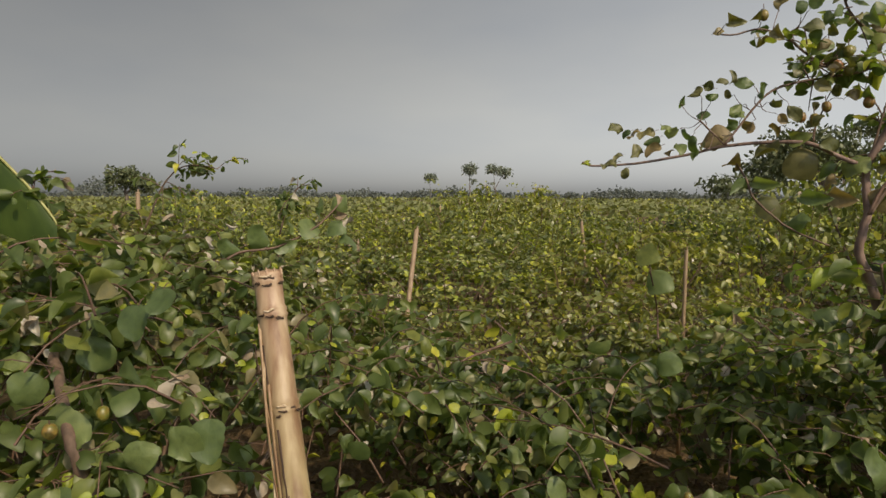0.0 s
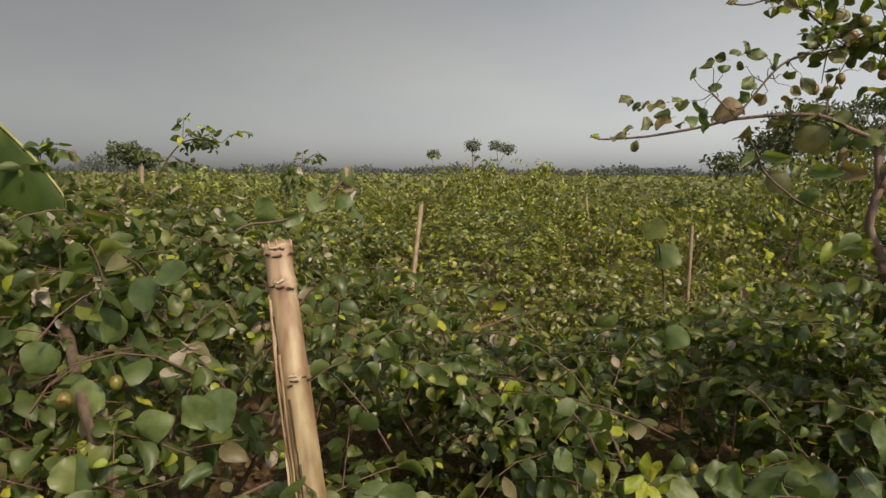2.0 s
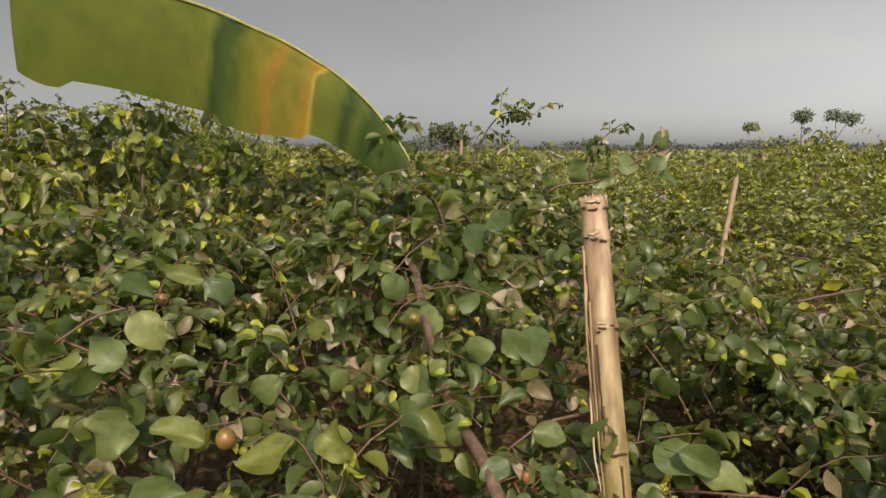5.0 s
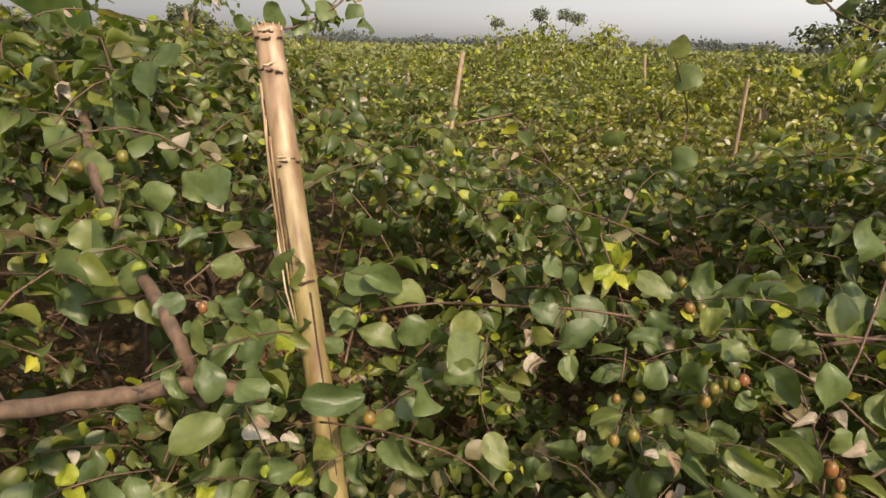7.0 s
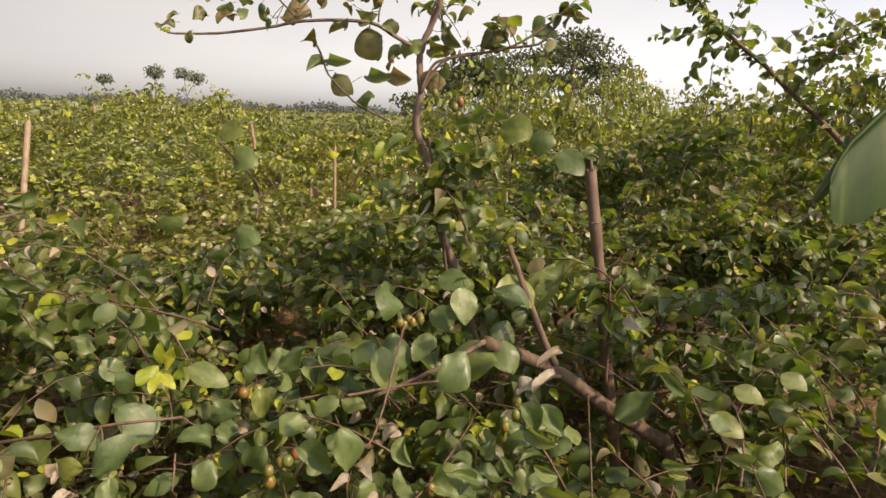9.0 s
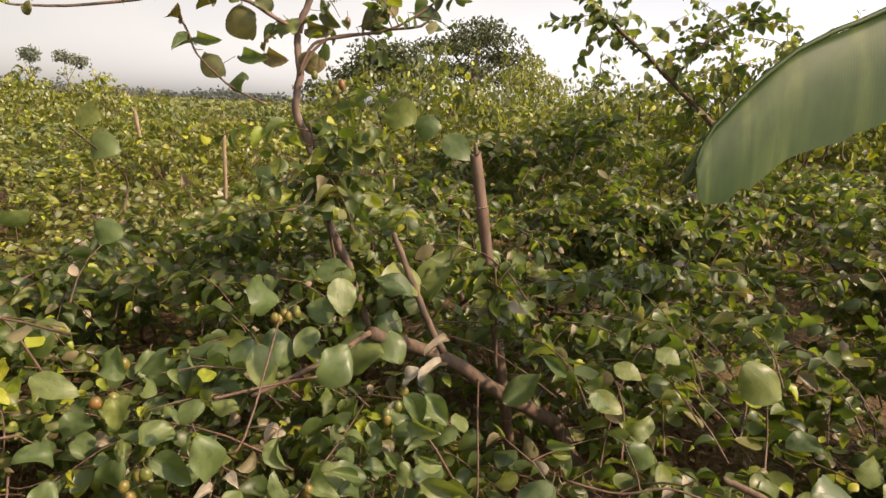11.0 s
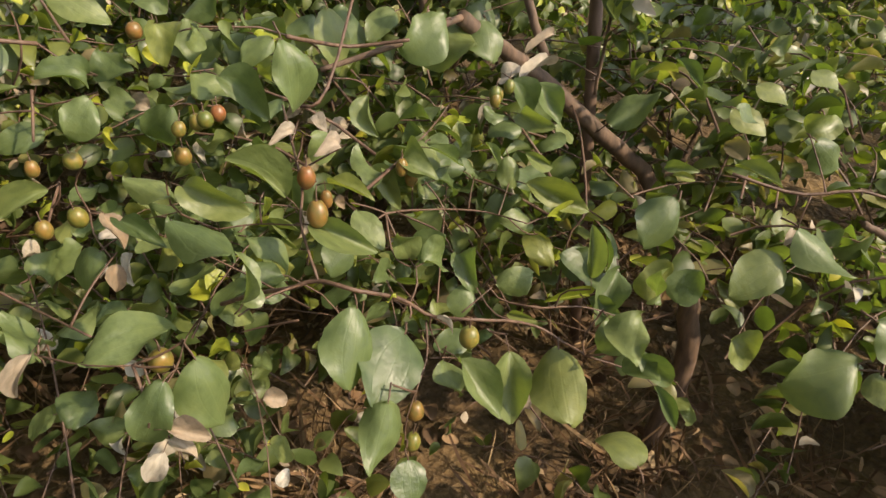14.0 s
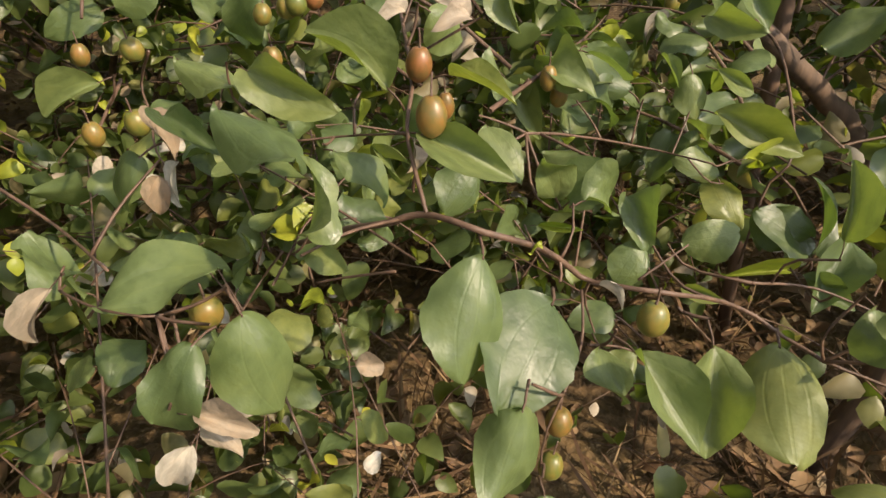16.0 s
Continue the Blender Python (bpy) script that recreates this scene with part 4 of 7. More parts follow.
# ---- trees ----
def tree(name, at, height, crowns, leaf, count, mat, trunk_r, label, seed, category="tree", flat=0.6):
    """Trunk, limbs to each crown clump, and many small leaves. crowns: (dx, dy, z, rx, rz)."""
    rng = np.random.default_rng(seed)
    ob = thing(name, at, label, category)
    x, y, z0 = at
    fork = height * 0.45
    limb("trunk", [(x, y, z0 - 0.2), (x + 0.03 * height, y, z0 + fork * 0.5), (x, y, z0 + fork)], trunk_r, trunk_r * 0.6, ob, M_TRUNK, k=8, sides=6)
    pts, tot = [], sum(c[3] ** 2 * c[4] for c in crowns)
    for dx, dy, cz, rx, rz in crowns:
        limb("branch", [(x, y, z0 + min(fork, cz) * 0.9), (x + dx * 0.5, y + dy * 0.5, z0 + (fork + cz) * 0.5), (x + dx, y + dy, z0 + cz)], trunk_r * 0.5, trunk_r * 0.15, ob, M_TRUNK, k=6, sides=4)
        k = int(count * rx ** 2 * rz / tot)
        v = unit(rng.normal(0, 1, (k, 3))) * (rng.random((k, 1)) ** 0.4)
        v *= 1 + 0.25 * np.sin(v[:, :1] * 7 + v[:, 1:2] * 5 + seed)
        pts.append(np.array([x + dx, y + dy, z0 + cz]) + v * np.array([rx, rx, rz]))
    p = np.concatenate(pts)
    n = len(p)
    way = unit(rng.normal(0, 1, (n, 3)) + np.array([0, 0, -0.3]))
    up = unit(np.array([0, 0, flat]) + rng.normal(0, 0.6, (n, 3)))
    part("crown", blades("crown", CARD, p, way, up, rng.uniform(0.7, 1.3, n) * leaf, [mat], np.zeros(n, int)), ob)
    return ob


def trees():
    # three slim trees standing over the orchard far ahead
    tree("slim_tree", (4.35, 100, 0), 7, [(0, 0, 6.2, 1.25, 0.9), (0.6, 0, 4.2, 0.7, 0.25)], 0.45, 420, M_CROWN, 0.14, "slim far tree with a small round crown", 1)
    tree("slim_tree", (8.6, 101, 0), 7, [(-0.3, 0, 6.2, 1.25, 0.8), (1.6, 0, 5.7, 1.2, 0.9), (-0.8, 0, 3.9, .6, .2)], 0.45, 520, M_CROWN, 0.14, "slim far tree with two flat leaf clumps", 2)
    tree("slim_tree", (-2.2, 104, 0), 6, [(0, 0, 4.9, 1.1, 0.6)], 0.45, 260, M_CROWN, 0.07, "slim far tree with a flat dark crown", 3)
    # dark spreading trees beyond the orchard on the sun side
    tree("rain_tree", (26, 42, 0), 7, [(-1.5, 0, 4.8, 2.6, 1.7), (1.0, 0, 4.2, 2.6, 1.6), (-3.8, 0, 3.3, 2.0, 1.3), (-6.6, 0, 2.4, 1.7, 0.8)], 0.34, 5200, M_TREE, 0.35, "dark round leafy tree beyond the orchard", 4)
    tree("rain_tree", (35, 44, 0), 9, [(-3, 0, 6.6, 3.4, 0.7), (0.5, 0, 7.6, 3.6, 0.8), (3.5, 0, 6.2, 3.2, 0.8), (-1, 0, 4.9, 3.4, 0.8), (4.6, 0, 4.4, 2.6, 1.0), (0.5, 0, 8.7, 2.4, 0.7)], 0.30, 6800, M_TREE, 0.4, "wide tree with layered flat crowns", 5)
    tree("rain_tree", (56.3, 6.4, 0), 7, [(0, 0, 5.4, 2.6, 1.3), (1.5, -2.4, 4.8, 2.4, 1.2), (-1.4, 2.4, 4.4, 2.0, 1.0)], 0.34, 3200, M_TREE, 0.3, "dark leafy tree low on the horizon", 7)
    tree("broadleaf_tree", (-26, 50, 0), 4.5, [(0, 0, 3.0, 1.7, 1.0), (1.6, 0, 2.4, 1.2, 0.8)], 0.3, 1600, M_TREE, 0.2, "dark rounded tree behind the bushes", 6)
    # the treeline on the horizon
    rng = np.random.default_rng(31)
    pts = []
    for az in np.arange(-100, 72, 0.4):
        d = rng.uniform(170, 230)
        h = 2.7 + 0.4 * math.sin(az * 0.9) + 2.2 * max(0, math.sin(az * 0.41 + 2.0)) ** 6 + 1.2 * max(0, math.sin(az * 1.13)) ** 4 + rng.uniform(-0.4, 0.5)
        r = rng.uniform(2.4, 4.4)
        a = math.radians(az + rng.uniform(-0.4, 0.4))
        k = 130
        v = unit(rng.normal(0, 1, (k, 3))) * rng.random((k, 1)) ** 0.4
        pts.append(np.array([-math.sin(a) * d, math.cos(a) * d, h * 0.55]) + v * np.array([r, r, h * 0.5]))
    p = np.concatenate(pts)
    n = len(p)
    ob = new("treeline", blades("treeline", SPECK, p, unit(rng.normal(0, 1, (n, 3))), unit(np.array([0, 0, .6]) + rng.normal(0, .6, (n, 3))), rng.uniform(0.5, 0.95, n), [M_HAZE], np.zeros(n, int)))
    tagged(ob, "grey-green treeline on the horizon, haze painted into its colour", "trees", "", "stuff")


trees()


# ---- bamboo poles ----
def culm(name, foot, head, r, knots, parent, mat, sides=16, flare=1.14):
    """A bamboo culm with swollen nodes, hollow at its cut top. knots: distances of the nodes down from the top."""
    a, b = Vector(foot), Vector(head)
    L = (b - a).length
    way = (b - a).normalized()
    u = way.orthogonal().normalized()
    v = way.cross(u)
    rings = [(0, r * 1.02)]
    for kn in sorted(knots, reverse=True):
        s = L - kn
        if s > 0.05:
            rings += [(s - 0.022, r), (s - 0.008, r * 1.03), (s - 0.003, r * flare), (s + 0.002, r * 1.03), (s + 0.006, r * flare * 0.97), (s + 0.016, r * 0.99)]
    rings += [(L - 0.004, r * 0.97), (L, r * 0.94), (L, r * 0.72), (L - 0.05, r * 0.70)]
    bm = bmesh.new()
    rng = random.Random(int(L * 1000))
    loops = []
    for i, (s, rad) in enumerate(rings):
        c = a + way * s
        jag = 0.006 if i in (len(rings) - 3, len(rings) - 2) else 0.0
        loops.append([bm.verts.new(c + rad * (1 + rng.uniform(-0.012, 0.012)) * (math.cos(t) * u + math.sin(t) * v) + way * jag * math.sin(3 * t + 1)) for t in [2 * math.pi * q / sides for q in range(sides)]])
    for p, q in zip(loops, loops[1:]):
        for i in range(sides):
            bm.faces.new((p[i], p[(i + 1) % sides], q[(i + 1) % sides], q[i])).smooth = True
    bm.faces.new(loops[-1])
    bm.faces.new(list(reversed(loops[0])))
    me = bpy.data.meshes.new(name)
    bm.to_mesh(me)
    bm.free()
    me.materials.append(mat)
    return part(name, me, parent)


M_BROWN = bark_material("brown_stake_bark", (0.08, 0.048, 0.032), (0.175, 0.112, 0.078), 40, 0.7)
M_CHIP = bark_material("dry_sheath", (0.38, 0.29, 0.19), (0.58, 0.48, 0.35), 60, 0.7)
M_CRACK = bark_material("split_bamboo", (0.03, 0.018, 0.012), (0.07, 0.04, 0.025), 90)


def poles():
    p = thing("bamboo_pole", (-0.215, 0.88, 0), "thick pale bamboo pole with a split side and cut top", "pole", "bamboo poles")
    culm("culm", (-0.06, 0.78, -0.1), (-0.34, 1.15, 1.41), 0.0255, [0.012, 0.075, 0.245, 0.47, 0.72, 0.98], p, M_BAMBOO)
    top, down = Vector((-0.34, 1.15, 1.41)), Vector((-0.06, 0.78, -0.1)) - Vector((-0.34, 1.15, 1.41))
    down.normalize()
    for k, (a, b, push) in enumerate([(0.09, 0.36, 0.004), (0.16, 0.30, 0.007)]):
        side = Vector((-0.88, -0.40, 0)) + Vector((0.12, -0.2, 0)) * k
        side = (side - down * side.dot(down)).normalized()
        pts = [top + down * (a + (b - a) * q / 4) + side * (0.0255 + push * math.sin(math.pi * q / 4)) for q in range(5)]
        limb("split_strip", [tuple(v) for v in pts], 0.0026, 0.0014, p, M_BAMBOO, "pale splinter peeling off the culm", k=10, sides=6)
    u = down.orthogonal().normalized()
    v = down.cross(u)
    toward = (Vector((0.35, -1.0, 0)) - down * Vector((0.35, -1.0, 0)).dot(down)).normalized()
    a0 = math.atan2(toward.dot(v), toward.dot(u))
    rng = random.Random(17)

    def round_it(kn, start, span, count, lift_):
        return [tuple(top + down * (kn + lift_ + rng.uniform(-0.0015, 0.0015)) + (u * math.cos(a0 + start + span * q / (count - 1)) + v * math.sin(a0 + start + span * q / (count - 1))) * 0.0285) for q in range(count)]

    for kn in (0.012, 0.075, 0.245, 0.47, 0.72):
        for q in range(4):
            limb("node_scar", round_it(kn, rng.uniform(-1.1, 0.7), rng.uniform(0.25, 0.7), 5, rng.uniform(-0.001, 0.013)), 0.0026, 0.0011, p, M_CRACK, "dark ragged scar at a node", k=12, sides=5)
        limb("sheath_chip", round_it(kn, rng.uniform(-0.4, 0.1), rng.uniform(0.4, 0.7), 5, -0.004), 0.0030, 0.0014, p, M_CHIP, "pale cream scrap of leaf sheath", k=14, sides=5)
    for q in range(7):
        ang = a0 - 1.6 + q * 0.55
        edge = top + (u * math.cos(ang) + v * math.sin(ang)) * 0.0245
        limb("rim_splinter", [tuple(edge + down * 0.012), tuple(edge - down * rng.uniform(0.004, 0.012) + (u * math.cos(ang) + v * math.sin(ang)) * 0.003)], 0.0034, 0.0012, p, M_BAMBOO, k=4, sides=5)
    for k, (a, b, turn, push) in enumerate([(0.10, 0.52, 1.25, 0.009), (0.20, 0.62, 1.05, 0.005), (0.30, 0.58, 1.42, 0.011)]):
        ang = a0 + turn
        side = u * math.cos(ang) + v * math.sin(ang)
        pts = [tuple(top + down * (a + (b - a) * q / 5) + side * (0.0262 + push * math.sin(math.pi * q / 5))) for q in range(6)]
        limb("split_strip", pts, 0.0030, 0.0016, p, M_CHIP if k == 2 else M_BAMBOO, "pale splinter peeling off the culm", k=14, sides=6)
    for turn, a, b in ((1.15, 0.13, 0.66), (0.72, 0.28, 0.50), (-0.35, 0.50, 0.86)):
        ang = a0 + turn
        side = u * math.cos(ang) + v * math.sin(ang)
        limb("crack", [tuple(top + down * (a + (b - a) * q / 5) + side * 0.0248) for q in range(6)], 0.0026, 0.0010, p, M_CRACK, "dark split in the culm", k=12, sides=6)
    for head, foot, r, lab in [
        ((-0.186, 4.07, 1.34), (-0.32, 3.6, 0), 0.016, "leaning weathered bamboo stake among the bushes"),
        ((1.41, 3.56, 1.25), (1.43, 3.62, 0), 0.011, "thin pale bamboo stake standing upright"),
        ((1.35, 1.175, 1.34), (1.56, 1.06, 0), 0.0155, "thin brown stake supporting the low bush"),
        ((1.35, 6.0, 1.32), (1.5, 6.0, 0), 0.016, "weathered bamboo stake leaning in the orchard"),
        ((-2.3, 4.6, 1.58), (-2.3, 4.6, 0), 0.016, "grey bamboo stake beside tall bushes"),
        ((-0.85, 6.0, 1.12), (-0.8, 5.9, 0), 0.016, "weathered bamboo stake leaning in the orchard"),
        ((-0.05, 9.0, 1.42), (-0.1, 8.9, 0), 0.016, "weathered bamboo stake far in the orchard"),
    ]:
        s = thing("bamboo_stake", (foot[0], foot[1], 0), lab, "stake", "bamboo stakes")
        wood = M_BROWN if "brown" in lab else M_STAKE
        culm("culm", foot, head, r, [0.15, 0.42, 0.7, 1.0], s, wood, 10)
        a, z = Vector(head), Vector(foot)
        for q, kn in enumerate((0.10, 0.24, 0.39, 0.55)):
            at_, w = a.lerp(z, kn), (z - a).normalized()
            u_ = w.orthogonal().normalized()
            v_ = w.cross(u_)
            limb("node_ring", [tuple(at_ + (u_ * math.cos(g * 0.70) + v_ * math.sin(g * 0.70)) * r * 1.02) for g in range(10)], 0.16 * r, 0.16 * r, s, wood, k=20, sides=5)
        tip = a + (a - z).normalized() * 0.025
        limb("split_tip", [tuple(a - (a - z).normalized() * 0.03), tuple(tip + Vector((0.3 * r, 0, 0)))], 0.55 * r, 0.2 * r, s, wood, "ragged split end of the stake", k=5, sides=6)


poles()


# ---- banana leaves ----
def banana_leaf(label, spine, near_half, far_half, width, mat, stem_at, seed, rib, plant=None, flare=0.0, pinch=0.0, slim=0.0):
    """A long blade hanging in two halves from its rib. near_half, far_half: which way the halves hang."""
    rng = random.Random(seed)
    ob = plant or thing("banana_plant", (*stem_at, 0), label, "banana plant")
    line = [Vector(p) for p in bend(spine, 60)]
    n_, f_ = Vector(near_half).normalized(), Vector(far_half).normalized()
    bm = bmesh.new()
    uv = bm.loops.layers.uv.new("UVMap")
    rows = []
    ragged = 1.0
    for i, c in enumerate(line):
        s = i / (len(line) - 1)
        half = width * min(1, max(0.02, (1 - s) * 4.2 + 0.03) ** 0.6) * min(1, (0.9 if flare else 0.35) + s * 2.2) * (1 + flare * max(0, 0.6 - s))
        half *= 1 - slim * min(1, max(0, (s - 0.42) / 0.35))
        if rng.random() < 0.12:
            ragged = rng.uniform(0.93, 1.03)
        row = []
        for j in range(-8, 9):
            k = j / 8
            way = n_ if j < 0 else f_
            reach = half * (1 - pinch * math.exp(-((s - 0.16) / 0.13) ** 2)) if j < 0 else half * (1 + 1.6 * pinch * math.exp(-((s - 0.16) / 0.10) ** 2))
            bulge = (n_ + f_).normalized() * (-0.16 * half * math.sin(math.pi * abs(k) * 0.9))
            ripple = 0.0010 * math.sin(s * 70 + abs(k) * 2) * abs(k) + 0.010 * math.sin(s * 17 + seed) * abs(k)
            p = c + way * reach * abs(k) * (ragged if abs(j) == 8 else 1) + bulge + way.cross(Vector((0, 0, 1))).cross(way) * ripple
            row.append((bm.verts.new(p), k, s))
        rows.append(row)
    for i in range(len(rows) - 1):
        for j in range(16):
            q = (rows[i][j], rows[i][j + 1], rows[i + 1][j + 1], rows[i + 1][j])
            f = bm.faces.new([v[0] for v in q])
            f.smooth = True
            for lp, v in zip(f.loops, q):
                lp[uv].uv = (v[1], v[2] * 6)
    me = bpy.data.meshes.new("leaf_blade")
    bm.to_mesh(me)
    bm.free()
    me.materials.append(mat)
    part("leaf_blade", me, ob)
    limb("midrib", [tuple(v + Vector((0, 0, 0.006))) for v in line[::8]] + [tuple(line[-1])], 0.009, 0.003, ob, rib, k=26, sides=6)
    sx, sy = stem_at
    p0 = line[0]
    limb("leaf_stalk", [(sx, sy, 1.5), ((sx + p0.x) / 2, (sy + p0.y) / 2, (1.5 + p0.z) / 2 + 0.2), tuple(p0)], 0.03, 0.014, ob, M_RIB, k=10)
    if plant is None:
        limb("pseudostem", [(sx, sy, -0.05), (sx, sy, 0.8), (sx + 0.02, sy, 1.5), (sx + 0.03, sy, 1.62)], 0.11, 0.004, ob, M_RIB, k=8, sides=12)
    return ob


banana_leaf("banana plant with a long yellowing drooping leaf", [(-3.263, 1.716, 2.374), (-2.736, 1.788, 2.267), (-2.269, 1.842, 2.131), (-2.037, 1.861, 2.044), (-1.802, 1.87, 1.947), (-1.574, 1.875, 1.833), (-1.39, 1.867, 1.704), (-1.25, 1.848, 1.578), (-1.164, 1.838, 1.466)], (0.10, -0.10, -1), (-0.25, 0.55, -0.8), 0.40, M_BAN_OLD, (-3.3, -0.1), 3, M_RIB, None, 0.75, 0.0, 0.32)
right_banana = banana_leaf("banana plant with a broad green drooping leaf", [(2.851, 0.286, 2.072), (2.54, 0.404, 1.921), (2.263, 0.512, 1.801), (2.024, 0.615, 1.686), (1.862, 0.673, 1.608), (1.733, 0.706, 1.503), (1.640, 0.725, 1.416), (1.602, 0.72, 1.352)], (-0.10, -0.18, -1), (0.3, 0.5, -0.8), 0.245, M_BAN, (3.1, -0.9), 4, M_BAN, None, 0.6, 0.26, 0.10)
banana_leaf("", [(3.197, -0.132, 1.123), (2.836, 0.079, 0.962), (2.639, 0.166, 0.899), (2.426, 0.259, 0.804), (2.299, 0.320, 0.726)], (-0.05, -0.25, -1), (0.3, 0.5, -0.8), 0.14, M_BAN, (3.1, -0.9), 5, M_BAN, right_banana)


# ---- stems, shoots and fruit that stand out on the near bushes ----
SHOOTS = {b.name: [] for b in BUSH}


def stem(bush, r0, r1, points):
    thick = max(r0, r1) > 0.0055
    name = "branch" if thick else "twig"
    k = max(6, len(points) * (5 if thick else 3))
    SHOOTS[bush.name] += [tuple(p) for p in bend(points, 4 * len(points))]
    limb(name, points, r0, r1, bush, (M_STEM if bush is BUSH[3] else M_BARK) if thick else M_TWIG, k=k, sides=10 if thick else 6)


def spray(bush, face, rows):
    """Leaves of one shoot: base, tip, breadth, kind (0 green, 1 young, 2 pale, 3 olive, on the tall shoot)."""
    rng = random.Random(int(abs(rows[0][0]) * 1e4) + len(rows))
    for bx, by, bz, tx, ty, tz, wide, kind in rows:
        b, t = Vector((bx, by, bz)), Vector((tx, ty, tz))
        way = t - b
        PLACED_LEAVES.append((b + t) / 2)
        if bush is BUSH[3] and bz > 1.5 and kind == 0 and rng.random() < 0.7:
            kind = 3
        up = Vector(face).normalized() + Vector([rng.gauss(0, 0.16 if way.length > 0.065 else 0.26) for _ in range(3)])
        shape = rng.choice((6, 7)) if kind == 2 else rng.choice((1, 5, 9, 9)) if wide < 0.72 else rng.choice((4, 5, 8, 11, 12, 13)) if kind == 3 else rng.choice((0, 2, 8, 10)) if way.length > 0.062 else rng.choice((0, 2, 3, 4, 8, 10, 11, 12, 13))
        leaf_part(bush, b, way, up, way.length * (0.68 if kind == 2 else 0.85 if kind == 1 else 1.04), kind, shape, wide * (0.72 if kind == 1 else 1))
        root = b - way * 0.24
        near = [(q, (Vector(q) - root).length) for q in SHOOTS[bush.name]]
        if near:
            q, far = min(near, key=lambda e: e[1])
            if 0.012 < far < 0.085:
                q = Vector(q)
                sag = (root + q) / 2 + Vector((rng.gauss(0, 0.1), rng.gauss(0, 0.1), rng.gauss(-0.05, 0.1))) * far
                limb("twig", [tuple(root), tuple(sag), tuple(q)], 0.0009, 0.0014, bush, M_TWIG, k=6, sides=4)


def fruit_mesh():
    bm = bmesh.new()
    bmesh.ops.create_uvsphere(bm, u_segments=16, v_segments=11, radius=1.0)
    for v in bm.verts:
        z = v.co.z
        v.co.z = z - 0.16 * math.exp(-((1 - z) / 0.05)) - 0.05 * math.exp(-((1 + z) / 0.04))
        v.co.x *= 1 - 0.08 * z
        v.co.y *= 1 - 0.08 * z
    for f in bm.faces:
        f.smooth = True
    me = bpy.data.meshes.new("fruit")
    bm.to_mesh(me)
    bm.free()
    me.materials.append(M_FRUIT)
    return me


FRUIT = fruit_mesh()
STALK = tubes("stalk", [[(0, 0, 0.8), (0.05, 0.02, 1.3), (0.15, 0.0, 1.9)]], [0.10], [0.07], M_TWIG, 4)


def fruits(bush, rows):
    for x, y, z, r, h in rows:
        ob = new("fruit", FRUIT)
        ob.parent = bush
        a = (x * 91.7 + y * 53.1) % 1.0
        ob.matrix_basis = Matrix.LocRotScale(Vector((x, y, z)) - bush.location, Euler((0.35 * (a - 0.5), 0.4 * (0.5 - a), a * 6)), (0.88 * r, 0.88 * r, 0.9 * max(h, r * 1.08)))
        st = new("stalk", STALK)
        st.parent = ob

# ---- shoots, fruit and stems of the near bushes, placed to fit the camera's view ----
stem(BUSH[2], 0.0025, 0.0016, [(0.464, 0.7, 0.741), (0.485, 0.65, 0.781), (0.503, 0.598, 0.817), (0.524, 0.578, 0.832), (0.543, 0.544, 0.838), (0.591, 0.548, 0.814), (0.627, 0.547, 0.785), (0.639, 0.532, 0.786), (0.666, 0.509, 0.791), (0.746, 0.516, 0.755), (0.778, 0.494, 0.737), (0.786, 0.462, 0.737)])
stem(BUSH[2], 0.0014, 0.0016, [(0.524, 0.578, 0.832), (0.523, 0.589, 0.842), (0.529, 0.635, 0.862), (0.543, 0.667, 0.88), (0.562, 0.741, 0.895), (0.597, 0.87, 0.897)])
stem(BUSH[2], 0.0009, 0.0009, [(0.529, 0.635, 0.86), (0.509, 0.707, 0.828), (0.472, 0.728, 0.818)])
stem(BUSH[2], 0.0011, 0.0007, [(0.622, 0.538, 0.781), (0.608, 0.51, 0.766), (0.584, 0.486, 0.753), (0.57, 0.477, 0.727), (0.568, 0.472, 0.701)])
stem(BUSH[2], 0.0012, 0.0009, [(0.453, 0.729, 0.715), (0.432, 0.744, 0.674), (0.412, 0.677, 0.701)])
stem(BUSH[2], 0.0015, 0.0010, [(0.372, 0.888, 0.843), (0.358, 0.922, 0.801), (0.365, 0.866, 0.788)])
stem(BUSH[2], 0.0015, 0.0010, [(0.254, 0.784, 0.775), (0.293, 0.737, 0.764), (0.338, 0.627, 0.793)])
stem(BUSH[2], 0.0009, 0.0008, [(0.669, 0.499, 0.786), (0.718, 0.5, 0.739)])
stem(BUSH[2], 0.0009, 0.0007, [(0.655, 0.525, 0.792), (0.691, 0.527, 0.812)])
stem(BUSH[2], 0.0009, 0.0007, [(0.61, 0.506, 0.764), (0.627, 0.499, 0.764), (0.639, 0.491, 0.762)])
stem(BUSH[2], 0.0011, 0.0008, [(0.507, 0.585, 0.787), (0.484, 0.614, 0.766), (0.464, 0.634, 0.75)])
stem(BUSH[2], 0.0014, 0.0011, [(0.653, 0.688, 0.824), (0.72, 0.718, 0.802), (0.857, 0.768, 0.751), (0.878, 0.691, 0.767)])
stem(BUSH[2], 0.0013, 0.0009, [(0.768, 0.525, 0.764), (0.856, 0.53, 0.735), (0.909, 0.495, 0.719)])
stem(BUSH[2], 0.0010, 0.0007, [(0.294, 0.687, 0.741), (0.325, 0.629, 0.765), (0.358, 0.589, 0.783), (0.375, 0.605, 0.772)])
spray(BUSH[2], (-0.12, -0.65, 0.7), [
    (0.388, 0.839, 0.776, 0.357, 0.829, 0.768, 0.95, 2),
    (0.368, 0.792, 0.763, 0.344, 0.777, 0.752, 1.07, 2),
    (0.378, 0.551, 0.723, 0.407, 0.517, 0.711, 0.69, 2)])
